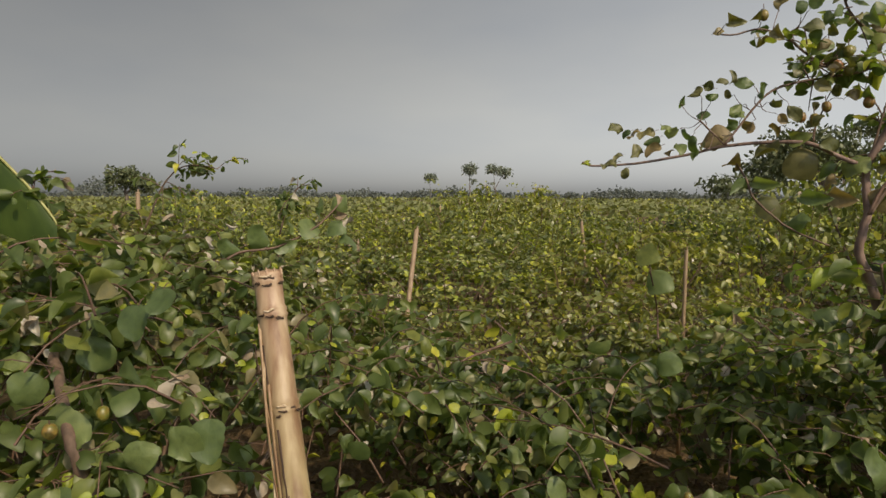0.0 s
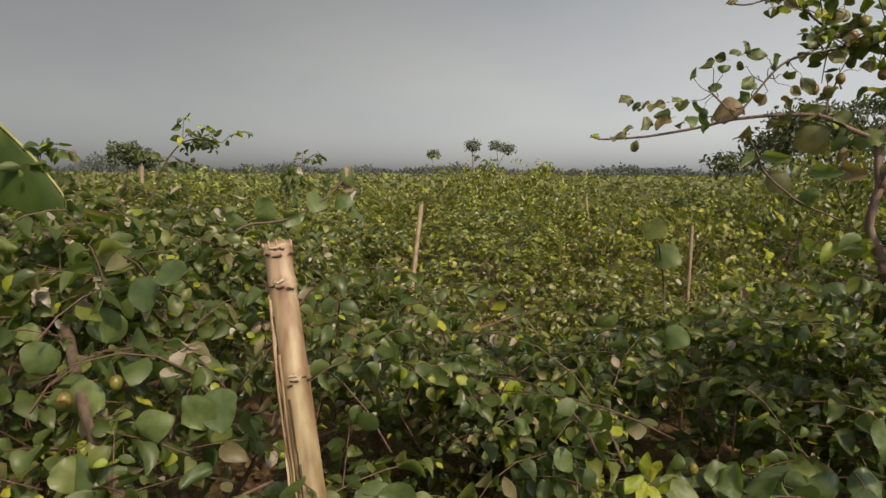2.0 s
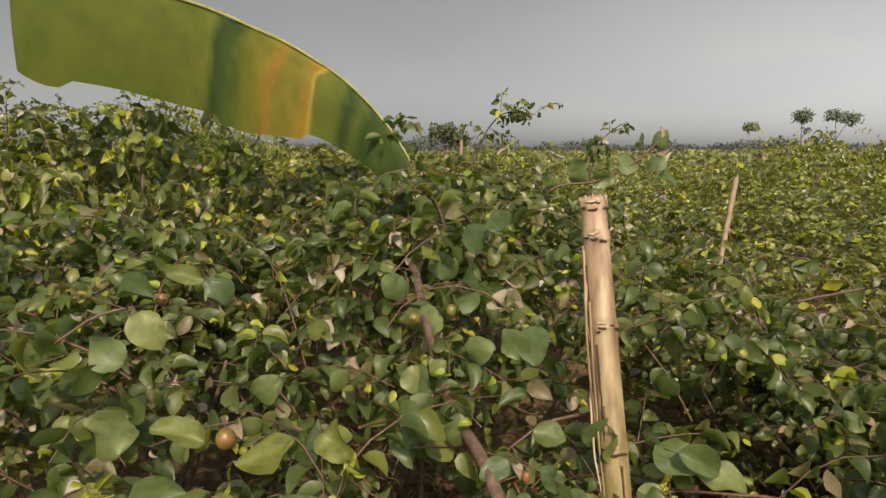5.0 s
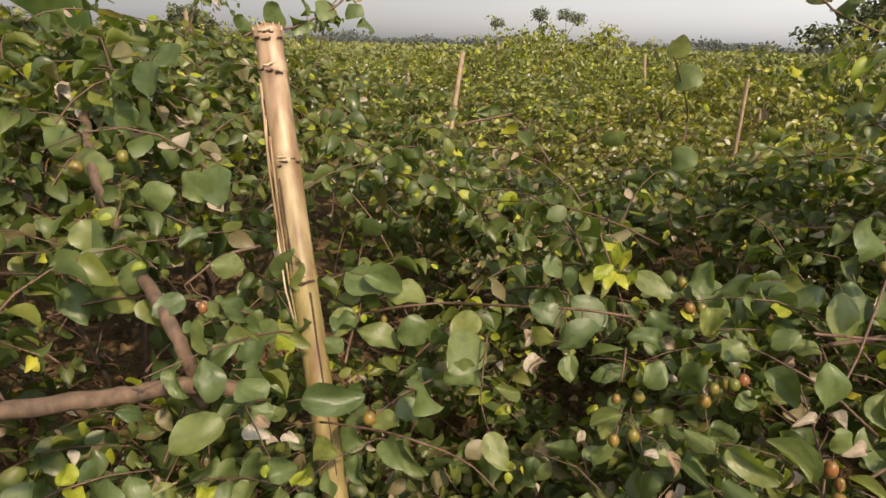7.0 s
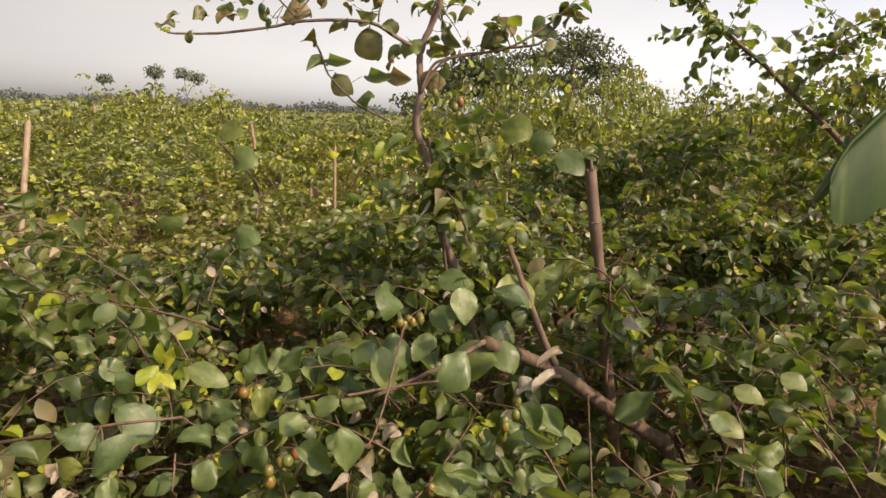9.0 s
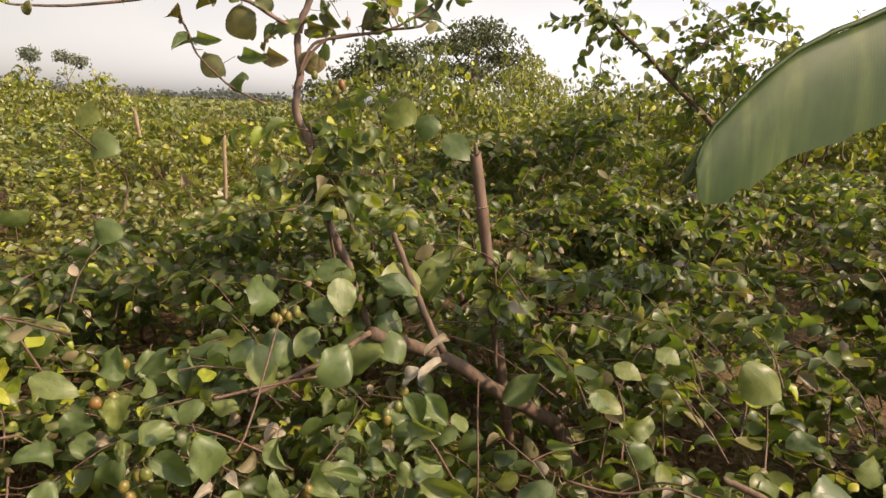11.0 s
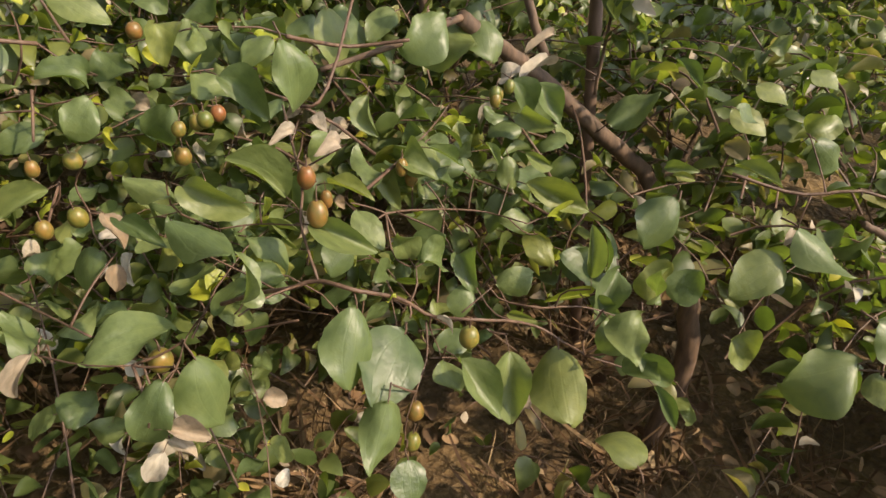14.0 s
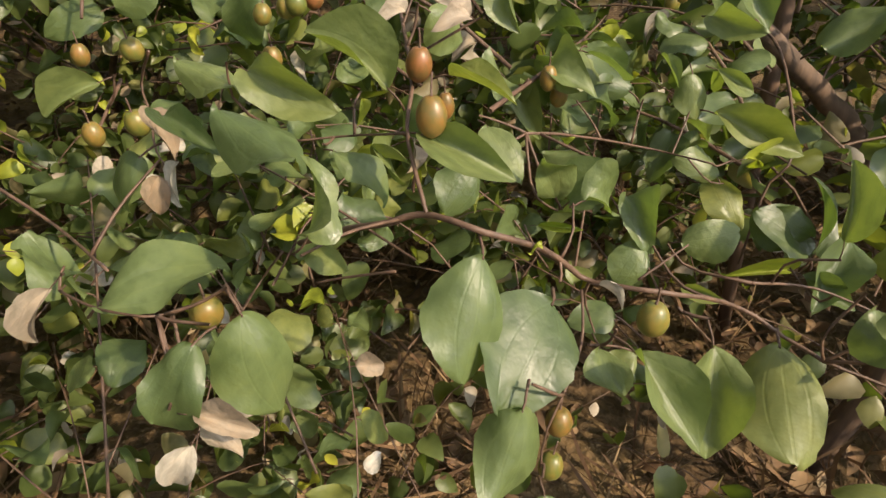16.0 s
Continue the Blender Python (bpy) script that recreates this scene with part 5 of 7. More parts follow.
spray(BUSH[2], (-0.12, -0.65, 0.7), [
    (0.621, 0.601, 0.793, 0.652, 0.577, 0.8, 0.46, 1),
    (0.526, 0.606, 0.836, 0.53, 0.604, 0.852, 0.87, 1),
    (0.586, 0.542, 0.823, 0.57, 0.533, 0.818, 0.77, 1),
    (0.522, 0.72, 0.852, 0.518, 0.697, 0.839, 0.56, 1),
    (0.715, 0.718, 0.794, 0.713, 0.71, 0.807, 1.30, 1),
    (0.629, 0.531, 0.789, 0.651, 0.505, 0.786, 0.52, 2)])
fruits(BUSH[2], [(0.359, 0.886, 0.846, 0.0115, 0.0125), (0.352, 0.860, 0.788, 0.0125, 0.0145), (0.505, 0.885, 0.882, 0.0115, 0.0125), (0.524, 0.898, 0.884, 0.0112, 0.0125), (0.486, 0.941, 0.814, 0.0125, 0.0150), (0.547, 0.666, 0.895, 0.0105, 0.0140), (0.543, 0.628, 0.874, 0.0118, 0.0160), (0.582, 0.696, 0.851, 0.0080, 0.0125), (0.724, 0.778, 0.835, 0.0095, 0.0145), (0.748, 0.790, 0.812, 0.0105, 0.0150), (0.388, 0.621, 0.753, 0.0128, 0.0130), (0.640, 0.490, 0.792, 0.0112, 0.0135), (0.583, 0.483, 0.727, 0.0098, 0.0118), (0.577, 0.473, 0.698, 0.0092, 0.0112)])
spray(BUSH[2], (-0.2, -0.6, 0.75), [
    (0.372, 0.745, 0.846, 0.392, 0.700, 0.812, 0.75, 2),
    (0.384, 0.705, 0.822, 0.378, 0.672, 0.788, 0.60, 2),
    (0.372, 0.700, 0.815, 0.362, 0.676, 0.776, 0.80, 2),
    (0.370, 0.535, 0.728, 0.340, 0.514, 0.694, 0.85, 2),
    (0.375, 0.535, 0.752, 0.425, 0.515, 0.738, 0.60, 2),
    (0.392, 0.640, 0.690, 0.402, 0.625, 0.645, 0.60, 2),
    (0.288, 0.690, 0.742, 0.240, 0.660, 0.690, 0.35, 2),
    (0.585, 0.760, 0.915, 0.615, 0.735, 0.905, 0.50, 2)])
stem(BUSH[2], 0.0030, 0.0025, [(-0.162, 0.978, 0.815), (-0.173, 1.101, 0.841), (-0.156, 1.139, 0.846), (-0.065, 1.104, 0.884), (0.018, 1.121, 0.889), (0.112, 1.029, 0.931), (0.251, 0.955, 0.966), (0.351, 0.961, 0.956)])
stem(BUSH[2], 0.0023, 0.0018, [(-0.181, 0.873, 0.754), (-0.078, 0.822, 0.785), (0.007, 0.775, 0.803), (0.083, 0.817, 0.739), (0.136, 0.795, 0.705)])
stem(BUSH[2], 0.0020, 0.0014, [(0.103, 0.986, 0.89), (0.099, 0.891, 0.845)])
stem(BUSH[2], 0.0019, 0.0014, [(0.336, 0.917, 0.918), (0.327, 0.878, 0.875)])
stem(BUSH[2], 0.0020, 0.0014, [(0.342, 0.915, 0.809), (0.321, 0.844, 0.789)])
stem(BUSH[2], 0.0029, 0.0025, [(0.613, 0.896, 0.976), (0.727, 0.954, 0.947), (0.797, 0.908, 0.966)])
stem(BUSH[2], 0.0024, 0.0021, [(0.613, 0.849, 0.902), (0.644, 0.839, 0.927), (0.765, 0.999, 1.06)])
spray(BUSH[2], (-0.15, -0.7, 0.65), [
    (-0.291, 0.833, 0.767, -0.245, 0.795, 0.744, 1.00, 2),
    (-0.239, 0.859, 0.735, -0.207, 0.828, 0.731, 1.01, 2),
    (-0.164, 1.074, 0.866, -0.207, 1.044, 0.848, 1.30, 0),
    (-0.171, 1.124, 0.817, -0.093, 1.078, 0.807, 0.77, 0)])
spray(BUSH[2], (-0.15, -0.7, 0.65), [
    (-0.19, 1.124, 0.943, -0.113, 1.081, 0.936, 1.09, 0),
    (-0.119, 1.139, 0.9, -0.042, 1.1, 0.909, 0.92, 0)])
spray(BUSH[2], (-0.15, -0.7, 0.65), [
    (0.117, 0.853, 0.777, 0.145, 0.81, 0.738, 0.88, 0),
    (0.19, 0.818, 0.761, 0.19, 0.781, 0.727, 0.92, 0),
    (0.188, 0.922, 0.925, 0.155, 0.899, 0.922, 1.09, 2),
    (0.197, 0.899, 0.895, 0.173, 0.868, 0.874, 1.29, 2)])
spray(BUSH[2], (-0.15, -0.7, 0.65), [
    (0.323, 1.038, 1.024, 0.325, 1.024, 1.072, 1.02, 1),
    (0.323, 1.031, 1.021, 0.279, 1.004, 1.012, 1.08, 1),
    (0.327, 1.025, 1.012, 0.299, 0.993, 0.992, 1.02, 1),
    (0.338, 1.025, 1.001, 0.375, 1.004, 1.041, 0.77, 1)])
spray(BUSH[2], (-0.15, -0.7, 0.65), [
    (0.333, 1.03, 1.016, 0.35, 1.015, 1.064, 0.83, 1),
    (0.329, 1.024, 1.01, 0.345, 0.988, 0.994, 0.97, 1),
    (0.891, 0.96, 0.984, 0.812, 0.935, 0.968, 1.14, 0),
    (0.779, 1.05, 1.067, 0.728, 1.045, 1.124, 1.30, 0),
    (0.868, 0.948, 1.133, 0.851, 0.904, 1.08, 1.02, 0)])
spray(BUSH[2], (-0.15, -0.7, 0.65), [
    (0.835, 1.017, 1.071, 0.854, 0.972, 1.036, 1.15, 0),
    (1.124, 1.066, 1.054, 1.029, 1.061, 1.097, 1.20, 0),
    (1.098, 0.937, 0.914, 1.003, 0.914, 0.899, 0.83, 2),
    (0.583, 0.669, 0.924, 0.542, 0.655, 0.931, 0.88, 2)])
spray(BUSH[2], (-0.15, -0.7, 0.65), [
    (0.572, 0.764, 0.902, 0.524, 0.748, 0.909, 0.56, 2)])
fruits(BUSH[2], [(0.457, 1.008, 0.959, 0.0115, 0.0126), (0.473, 0.879, 0.875, 0.0096, 0.0115), (0.497, 0.892, 0.877, 0.0107, 0.0127), (0.32, 0.87, 0.848, 0.0085, 0.0113), (0.318, 0.841, 0.789, 0.0103, 0.0131), (0.884, 0.803, 0.907, 0.0093, 0.0131), (0.755, 1, 1.058, 0.0094, 0.0115), (0.773, 0.999, 1.063, 0.0094, 0.0115), (0.796, 0.999, 1.066, 0.0094, 0.0115), (-0.083, 0.831, 0.8, 0.0131, 0.0105), (-0.121, 1.145, 0.832, 0.0079, 0.0125)])
stem(BUSH[0], 0.0131, 0.0139, [(-1.029, 0.207, 1.057), (-0.972, 0.271, 1.031), (-0.911, 0.355, 0.992), (-0.834, 0.427, 0.963), (-0.776, 0.47, 0.946), (-0.707, 0.529, 0.922), (-0.618, 0.589, 0.912), (-0.512, 0.665, 0.891), (-0.438, 0.718, 0.881), (-0.361, 0.773, 0.872), (-0.296, 0.817, 0.844), (-0.266, 0.836, 0.826)])
stem(BUSH[0], 0.0101, 0.0121, [(-0.82, 1.267, 1.223), (-0.694, 1.093, 1.175), (-0.637, 1.021, 1.132), (-0.621, 1.034, 1.055), (-0.556, 0.973, 0.996), (-0.445, 0.849, 0.989), (-0.393, 0.806, 0.953), (-0.37, 0.801, 0.896), (-0.366, 0.822, 0.807)])
stem(BUSH[0], 0.0017, 0.0018, [(-0.439, 0.356, 1.114), (-0.438, 0.38, 1.089), (-0.42, 0.382, 1.052), (-0.403, 0.359, 1.01)])
stem(BUSH[0], 0.0018, 0.0023, [(-0.571, 0.677, 1.084), (-0.628, 0.891, 0.998), (-0.561, 0.965, 0.983)])
stem(BUSH[0], 0.0015, 0.0016, [(-0.499, 0.52, 0.951), (-0.557, 0.639, 0.92), (-0.558, 0.569, 1.004)])
stem(BUSH[0], 0.0031, 0.0020, [(-0.304, 0.961, 1.046), (-0.351, 0.91, 1.041), (-0.398, 0.863, 1.003)])
stem(BUSH[0], 0.0025, 0.0023, [(-0.983, 0.471, 1.218), (-0.947, 0.522, 1.254), (-0.907, 0.589, 1.262)])
spray(BUSH[0], (-0.1, -0.85, -0.2), [
    (-0.664, 1.02, 1.061, -0.647, 0.976, 1.011, 1.30, 0),
    (-0.57, 0.934, 0.983, -0.55, 0.893, 0.93, 1.30, 0),
    (-0.575, 0.682, 1.196, -0.57, 0.653, 1.179, 1.30, 2),
    (-0.637, 0.693, 1.211, -0.608, 0.676, 1.199, 1.09, 2),
    (-0.914, 1.367, 1.283, -0.914, 1.309, 1.243, 1.30, 2),
    (-0.861, 0.779, 1.243, -0.852, 0.747, 1.228, 1.30, 2)])
spray(BUSH[0], (-0.1, -0.85, -0.2), [
    (-0.804, 0.869, 1.259, -0.813, 0.834, 1.269, 1.07, 2),
    (-0.45, 1.045, 1.251, -0.472, 1.001, 1.251, 0.70, 2),
    (-0.977, 0.511, 1.25, -0.981, 0.485, 1.259, 1.30, 2),
    (-0.48, 1.058, 1.153, -0.463, 1.016, 1.105, 1.30, 0),
    (-0.423, 1.071, 1.163, -0.417, 1.022, 1.105, 1.26, 0),
    (-0.556, 1.026, 1.12, -0.499, 1.014, 1.11, 1.30, 0),
    (-0.598, 1.057, 1.127, -0.584, 1.016, 1.089, 1.30, 0)])
spray(BUSH[0], (-0.1, -0.85, -0.2), [
    (-0.517, 0.573, 1.09, -0.481, 0.562, 1.079, 0.69, 1),
    (-0.527, 0.579, 1.081, -0.523, 0.563, 1.101, 1.04, 1),
    (-0.517, 0.573, 1.081, -0.499, 0.564, 1.105, 0.87, 1),
    (-0.831, 0.416, 1.05, -0.843, 0.394, 1.075, 0.76, 1)])
spray(BUSH[0], (-0.1, -0.85, -0.2), [
    (-0.806, 0.409, 1.058, -0.781, 0.407, 1.089, 0.66, 1),
    (-0.801, 0.392, 1.067, -0.753, 0.391, 1.067, 0.54, 1),
    (-0.561, 0.412, 1.148, -0.538, 0.396, 1.13, 1.30, 1)])
fruits(BUSH[0], [(-0.596, 0.906, 0.98, 0.0101, 0.0123), (-0.666, 0.503, 1.122, 0.0156, 0.0117), (-0.917, 0.611, 1.263, 0.0120, 0.0120), (-0.606, 1.062, 1.175, 0.0132, 0.0156), (-0.669, 1.014, 1.161, 0.0143, 0.0155), (-0.354, 0.833, 0.98, 0.0087, 0.0116)])
stem(BUSH[0], 0.0033, 0.0021, [(0.627, 1.798, 1.138), (0.649, 1.884, 1.224), (0.492, 1.496, 1.377)])
stem(BUSH[0], 0.0029, 0.0022, [(0.128, 1.245, 1.261), (0.061, 1.187, 1.252), (0.022, 1.161, 1.242)])
spray(BUSH[0], (-0.1, -0.85, -0.1), [
    (-0.752, 1.273, 1.263, -0.739, 1.235, 1.196, 1.30, 0),
    (-0.592, 1.171, 1.347, -0.598, 1.137, 1.289, 1.30, 0),
    (-0.534, 1.153, 1.382, -0.537, 1.121, 1.333, 1.30, 0),
    (-0.802, 1.208, 1.192, -0.848, 1.174, 1.146, 1.27, 0),
    (-0.723, 1.053, 1.149, -0.614, 1.026, 1.14, 0.97, 0),
    (-0.582, 1.047, 1.132, -0.592, 1.017, 1.095, 1.30, 0),
    (-0.519, 1.046, 1.122, -0.554, 1.018, 1.099, 1.18, 0),
    (-0.901, 1.314, 1.197, -0.939, 1.28, 1.182, 1.30, 0),
    (-0.91, 1.353, 1.282, -0.937, 1.317, 1.243, 1.30, 2),
    (-0.451, 1.035, 1.248, -0.482, 1.009, 1.242, 0.61, 2)])
spray(BUSH[0], (-0.1, -0.85, -0.1), [
    (-0.505, 1.043, 1.208, -0.464, 1.016, 1.194, 0.65, 2),
    (-0.637, 1.438, 1.506, -0.657, 1.402, 1.495, 0.80, 2),
    (-0.432, 1.259, 1.494, -0.449, 1.229, 1.491, 0.85, 2),
    (-0.258, 1.495, 1.552, -0.267, 1.458, 1.541, 0.99, 2),
    (-0.238, 1.506, 1.494, -0.254, 1.469, 1.485, 1.07, 2),
    (-0.492, 1.286, 1.463, -0.483, 1.252, 1.443, 0.85, 2),
    (0.534, 1.518, 1.168, 0.562, 1.477, 1.13, 1.30, 0),
    (0.262, 1.436, 1.256, 0.281, 1.398, 1.231, 1.30, 0),
    (0.349, 1.513, 1.183, 0.395, 1.475, 1.179, 1.11, 0)])
stem(BUSH[3], 0.0028, 0.0028, [(1.094, 1.581, 1.898), (1.034, 1.579, 1.872), (0.956, 1.578, 1.858), (0.873, 1.577, 1.844), (0.809, 1.575, 1.822), (0.768, 1.572, 1.784), (0.716, 1.566, 1.718), (0.691, 1.563, 1.687)])
stem(BUSH[3], 0.0028, 0.0021, [(0.944, 1.58, 1.883), (0.893, 1.583, 1.917), (0.851, 1.586, 1.952), (0.782, 1.588, 1.976), (0.711, 1.587, 1.961), (0.661, 1.587, 1.965)])
stem(BUSH[3], 0.0028, 0.0021, [(1.093, 1.585, 1.946), (1.033, 1.589, 1.987), (0.998, 1.592, 2.029), (0.99, 1.595, 2.064)])
stem(BUSH[3], 0.0025, 0.0021, [(0.631, 1.569, 1.746), (0.667, 1.565, 1.71), (0.691, 1.563, 1.687)])
stem(BUSH[3], 0.0025, 0.0021, [(0.914, 1.564, 1.697), (0.921, 1.568, 1.74), (0.949, 1.573, 1.796)])
spray(BUSH[3], (-0.5, -0.7, 0.12), [
    (0.661, 1.585, 1.963, 0.681, 1.569, 1.968, 1.06, 0),
    (0.672, 1.531, 1.973, 0.691, 1.493, 1.976, 0.92, 0),
    (0.759, 1.551, 1.987, 0.738, 1.531, 1.998, 0.85, 0),
    (0.845, 1.529, 1.995, 0.83, 1.51, 2.018, 1.11, 0),
    (0.805, 1.628, 1.962, 0.82, 1.667, 1.972, 1.03, 0),
    (0.786, 1.548, 1.961, 0.805, 1.523, 1.942, 1.04, 0),
    (0.909, 1.647, 1.984, 0.912, 1.676, 1.987, 1.04, 0),
    (0.858, 1.54, 1.969, 0.874, 1.499, 1.96, 1.01, 0),
    (0.914, 1.531, 1.949, 0.921, 1.51, 1.967, 1.15, 0),
    (0.903, 1.55, 1.917, 0.924, 1.527, 1.93, 1.00, 0),
    (0.942, 1.53, 1.915, 0.931, 1.512, 1.93, 0.91, 0)])
spray(BUSH[3], (-0.5, -0.7, 0.12), [
    (0.973, 1.574, 1.909, 0.993, 1.546, 1.928, 1.14, 0),
    (0.941, 1.553, 1.885, 0.934, 1.527, 1.876, 1.10, 0),
    (0.923, 1.514, 1.85, 0.908, 1.492, 1.859, 1.13, 0),
    (0.96, 1.519, 1.873, 0.949, 1.487, 1.866, 0.99, 0),
    (1.032, 1.578, 1.878, 1.058, 1.577, 1.914, 1.13, 0),
    (0.927, 1.636, 1.913, 0.929, 1.671, 1.918, 0.94, 0),
    (0.856, 1.528, 1.858, 0.839, 1.508, 1.854, 1.01, 0),
    (1.075, 1.624, 1.869, 1.08, 1.64, 1.848, 0.88, 0),
    (0.892, 1.542, 1.831, 0.924, 1.519, 1.82, 1.07, 0),
    (0.976, 1.583, 1.84, 0.99, 1.595, 1.811, 0.91, 0),
    (0.989, 1.564, 1.806, 1.017, 1.557, 1.822, 1.09, 0)])
spray(BUSH[3], (-0.5, -0.7, 0.12), [
    (1.086, 1.64, 1.837, 1.099, 1.661, 1.829, 1.00, 0),
    (0.918, 1.577, 1.737, 0.907, 1.599, 1.753, 0.87, 0),
    (0.882, 1.518, 1.728, 0.876, 1.487, 1.741, 0.87, 0),
    (0.693, 1.559, 1.837, 0.667, 1.548, 1.847, 0.88, 0),
    (0.685, 1.518, 1.831, 0.675, 1.503, 1.857, 0.87, 0),
    (0.756, 1.563, 1.833, 0.719, 1.554, 1.853, 0.88, 0),
    (0.644, 1.609, 1.817, 0.637, 1.638, 1.85, 1.15, 0),
    (0.694, 1.644, 1.841, 0.667, 1.658, 1.851, 1.07, 0),
    (0.653, 1.565, 1.793, 0.662, 1.56, 1.819, 1.14, 0),
    (0.594, 1.61, 1.793, 0.593, 1.649, 1.805, 1.12, 0),
    (0.65, 1.59, 1.753, 0.648, 1.617, 1.781, 1.14, 0)])
spray(BUSH[3], (-0.5, -0.7, 0.12), [
    (0.714, 1.586, 1.812, 0.692, 1.602, 1.811, 1.14, 0),
    (0.734, 1.569, 1.784, 0.699, 1.563, 1.761, 1.10, 0),
    (0.712, 1.513, 1.758, 0.7, 1.49, 1.762, 0.99, 0),
    (0.763, 1.547, 1.809, 0.778, 1.508, 1.826, 1.15, 0),
    (0.773, 1.513, 1.784, 0.793, 1.483, 1.782, 0.85, 0),
    (0.84, 1.55, 1.782, 0.843, 1.529, 1.743, 0.92, 0),
    (0.816, 1.553, 1.76, 0.838, 1.546, 1.741, 1.01, 0),
    (0.701, 1.562, 1.721, 0.696, 1.546, 1.753, 1.06, 0),
    (0.781, 1.608, 1.749, 0.767, 1.636, 1.719, 1.15, 0),
    (0.853, 1.613, 1.738, 0.837, 1.652, 1.733, 1.15, 0),
    (0.707, 1.62, 1.711, 0.704, 1.652, 1.695, 0.85, 0)])
spray(BUSH[3], (-0.5, -0.7, 0.12), [
    (0.614, 1.507, 1.677, 0.589, 1.491, 1.677, 1.11, 0),
    (0.609, 1.558, 1.709, 0.596, 1.547, 1.667, 0.93, 0),
    (0.634, 1.584, 1.677, 0.608, 1.607, 1.65, 0.85, 0),
    (0.551, 1.505, 1.683, 0.535, 1.469, 1.675, 0.97, 0),
    (0.54, 1.51, 1.669, 0.519, 1.498, 1.659, 0.95, 0),
    (0.559, 1.501, 1.718, 0.554, 1.478, 1.693, 0.86, 0),
    (0.596, 1.622, 1.731, 0.582, 1.658, 1.718, 1.07, 0),
    (0.541, 1.522, 1.716, 0.503, 1.509, 1.72, 0.89, 0),
    (0.551, 1.632, 1.712, 0.519, 1.649, 1.694, 0.85, 0),
    (0.545, 1.6, 1.687, 0.509, 1.608, 1.662, 0.96, 0),
    (0.526, 1.597, 1.724, 0.488, 1.608, 1.703, 1.15, 0)])
spray(BUSH[3], (-0.5, -0.7, 0.12), [
    (0.462, 1.519, 1.717, 0.438, 1.502, 1.691, 1.15, 0),
    (0.465, 1.596, 1.724, 0.439, 1.6, 1.709, 0.86, 0),
    (0.415, 1.5, 1.712, 0.374, 1.491, 1.719, 0.89, 0),
    (0.481, 1.552, 1.665, 0.444, 1.541, 1.661, 1.13, 0),
    (0.414, 1.487, 1.655, 0.392, 1.481, 1.642, 0.98, 0),
    (0.409, 1.517, 1.64, 0.369, 1.511, 1.62, 0.90, 0),
    (0.447, 1.551, 1.628, 0.427, 1.549, 1.609, 1.04, 0),
    (0.949, 1.532, 2.009, 0.924, 1.515, 1.994, 1.12, 0),
    (0.978, 1.542, 1.994, 0.962, 1.513, 1.992, 1.13, 0),
    (1.046, 1.581, 2.008, 1.075, 1.552, 2.022, 1.12, 0),
    (1.089, 1.581, 1.965, 1.057, 1.57, 1.989, 0.90, 0)])
spray(BUSH[3], (-0.5, -0.7, 0.12), [
    (1.043, 1.55, 1.908, 1.048, 1.533, 1.935, 1.09, 0),
    (0.872, 1.535, 2.011, 0.896, 1.517, 2.038, 1.09, 0),
    (0.843, 1.623, 2.038, 0.86, 1.645, 2.065, 1.14, 0)])
stem(BUSH[3], 0.0024, 0.0056, [(0.396, 1.823, 1.658), (0.416, 1.81, 1.647), (0.476, 1.778, 1.647), (0.55, 1.741, 1.653), (0.658, 1.69, 1.673), (0.726, 1.659, 1.69), (0.82, 1.612, 1.698), (0.9, 1.569, 1.693), (0.952, 1.534, 1.661), (1.003, 1.5, 1.63)])
stem(BUSH[3], 0.0075, 0.0135, [(1.081, 1.489, 1.846), (1.055, 1.481, 1.758), (1.049, 1.497, 1.717), (1.019, 1.516, 1.637), (1.012, 1.507, 1.585), (1.016, 1.5, 1.518), (1.007, 1.503, 1.465), (1.01, 1.514, 1.419), (1.035, 1.511, 1.366), (1.056, 1.505, 1.295), (1.076, 1.51, 1.214), (1.099, 1.512, 1.129), (1.143, 1.514, 1.041), (1.18, 1.522, 0.965), (1.252, 1.54, 0.766)])
stem(BUSH[3], 0.0045, 0.0030, [(0.999, 1.474, 1.517), (1.034, 1.473, 1.587), (1.069, 1.46, 1.608), (1.15, 1.422, 1.627), (1.218, 1.391, 1.644), (1.299, 1.353, 1.663), (1.344, 1.347, 1.731), (1.372, 1.339, 1.762)])
stem(BUSH[3], 0.0030, 0.0023, [(0.757, 1.632, 1.645), (0.774, 1.612, 1.602), (0.785, 1.596, 1.558), (0.822, 1.564, 1.509), (0.86, 1.536, 1.474), (0.924, 1.494, 1.44)])
spray(BUSH[3], (-0.5, -0.7, 0.12), [
    (0.417, 1.83, 1.658, 0.394, 1.791, 1.637, 1.03, 1),
    (0.69, 1.699, 1.703, 0.727, 1.634, 1.706, 1.17, 0),
    (0.825, 1.627, 1.694, 0.839, 1.563, 1.652, 1.02, 0),
    (0.898, 1.586, 1.683, 0.886, 1.529, 1.617, 1.27, 0),
    (0.879, 1.599, 1.697, 0.886, 1.555, 1.721, 1.30, 0),
    (0.959, 1.552, 1.671, 0.917, 1.53, 1.686, 1.26, 0),
    (0.977, 1.536, 1.649, 0.985, 1.477, 1.614, 1.30, 0),
    (1.037, 1.501, 1.633, 1.065, 1.44, 1.635, 0.97, 0),
    (1.08, 1.489, 1.676, 1.086, 1.432, 1.643, 0.79, 0),
    (1.11, 1.483, 1.715, 1.111, 1.442, 1.738, 1.30, 0),
    (1.16, 1.442, 1.651, 1.189, 1.384, 1.665, 1.11, 0)])
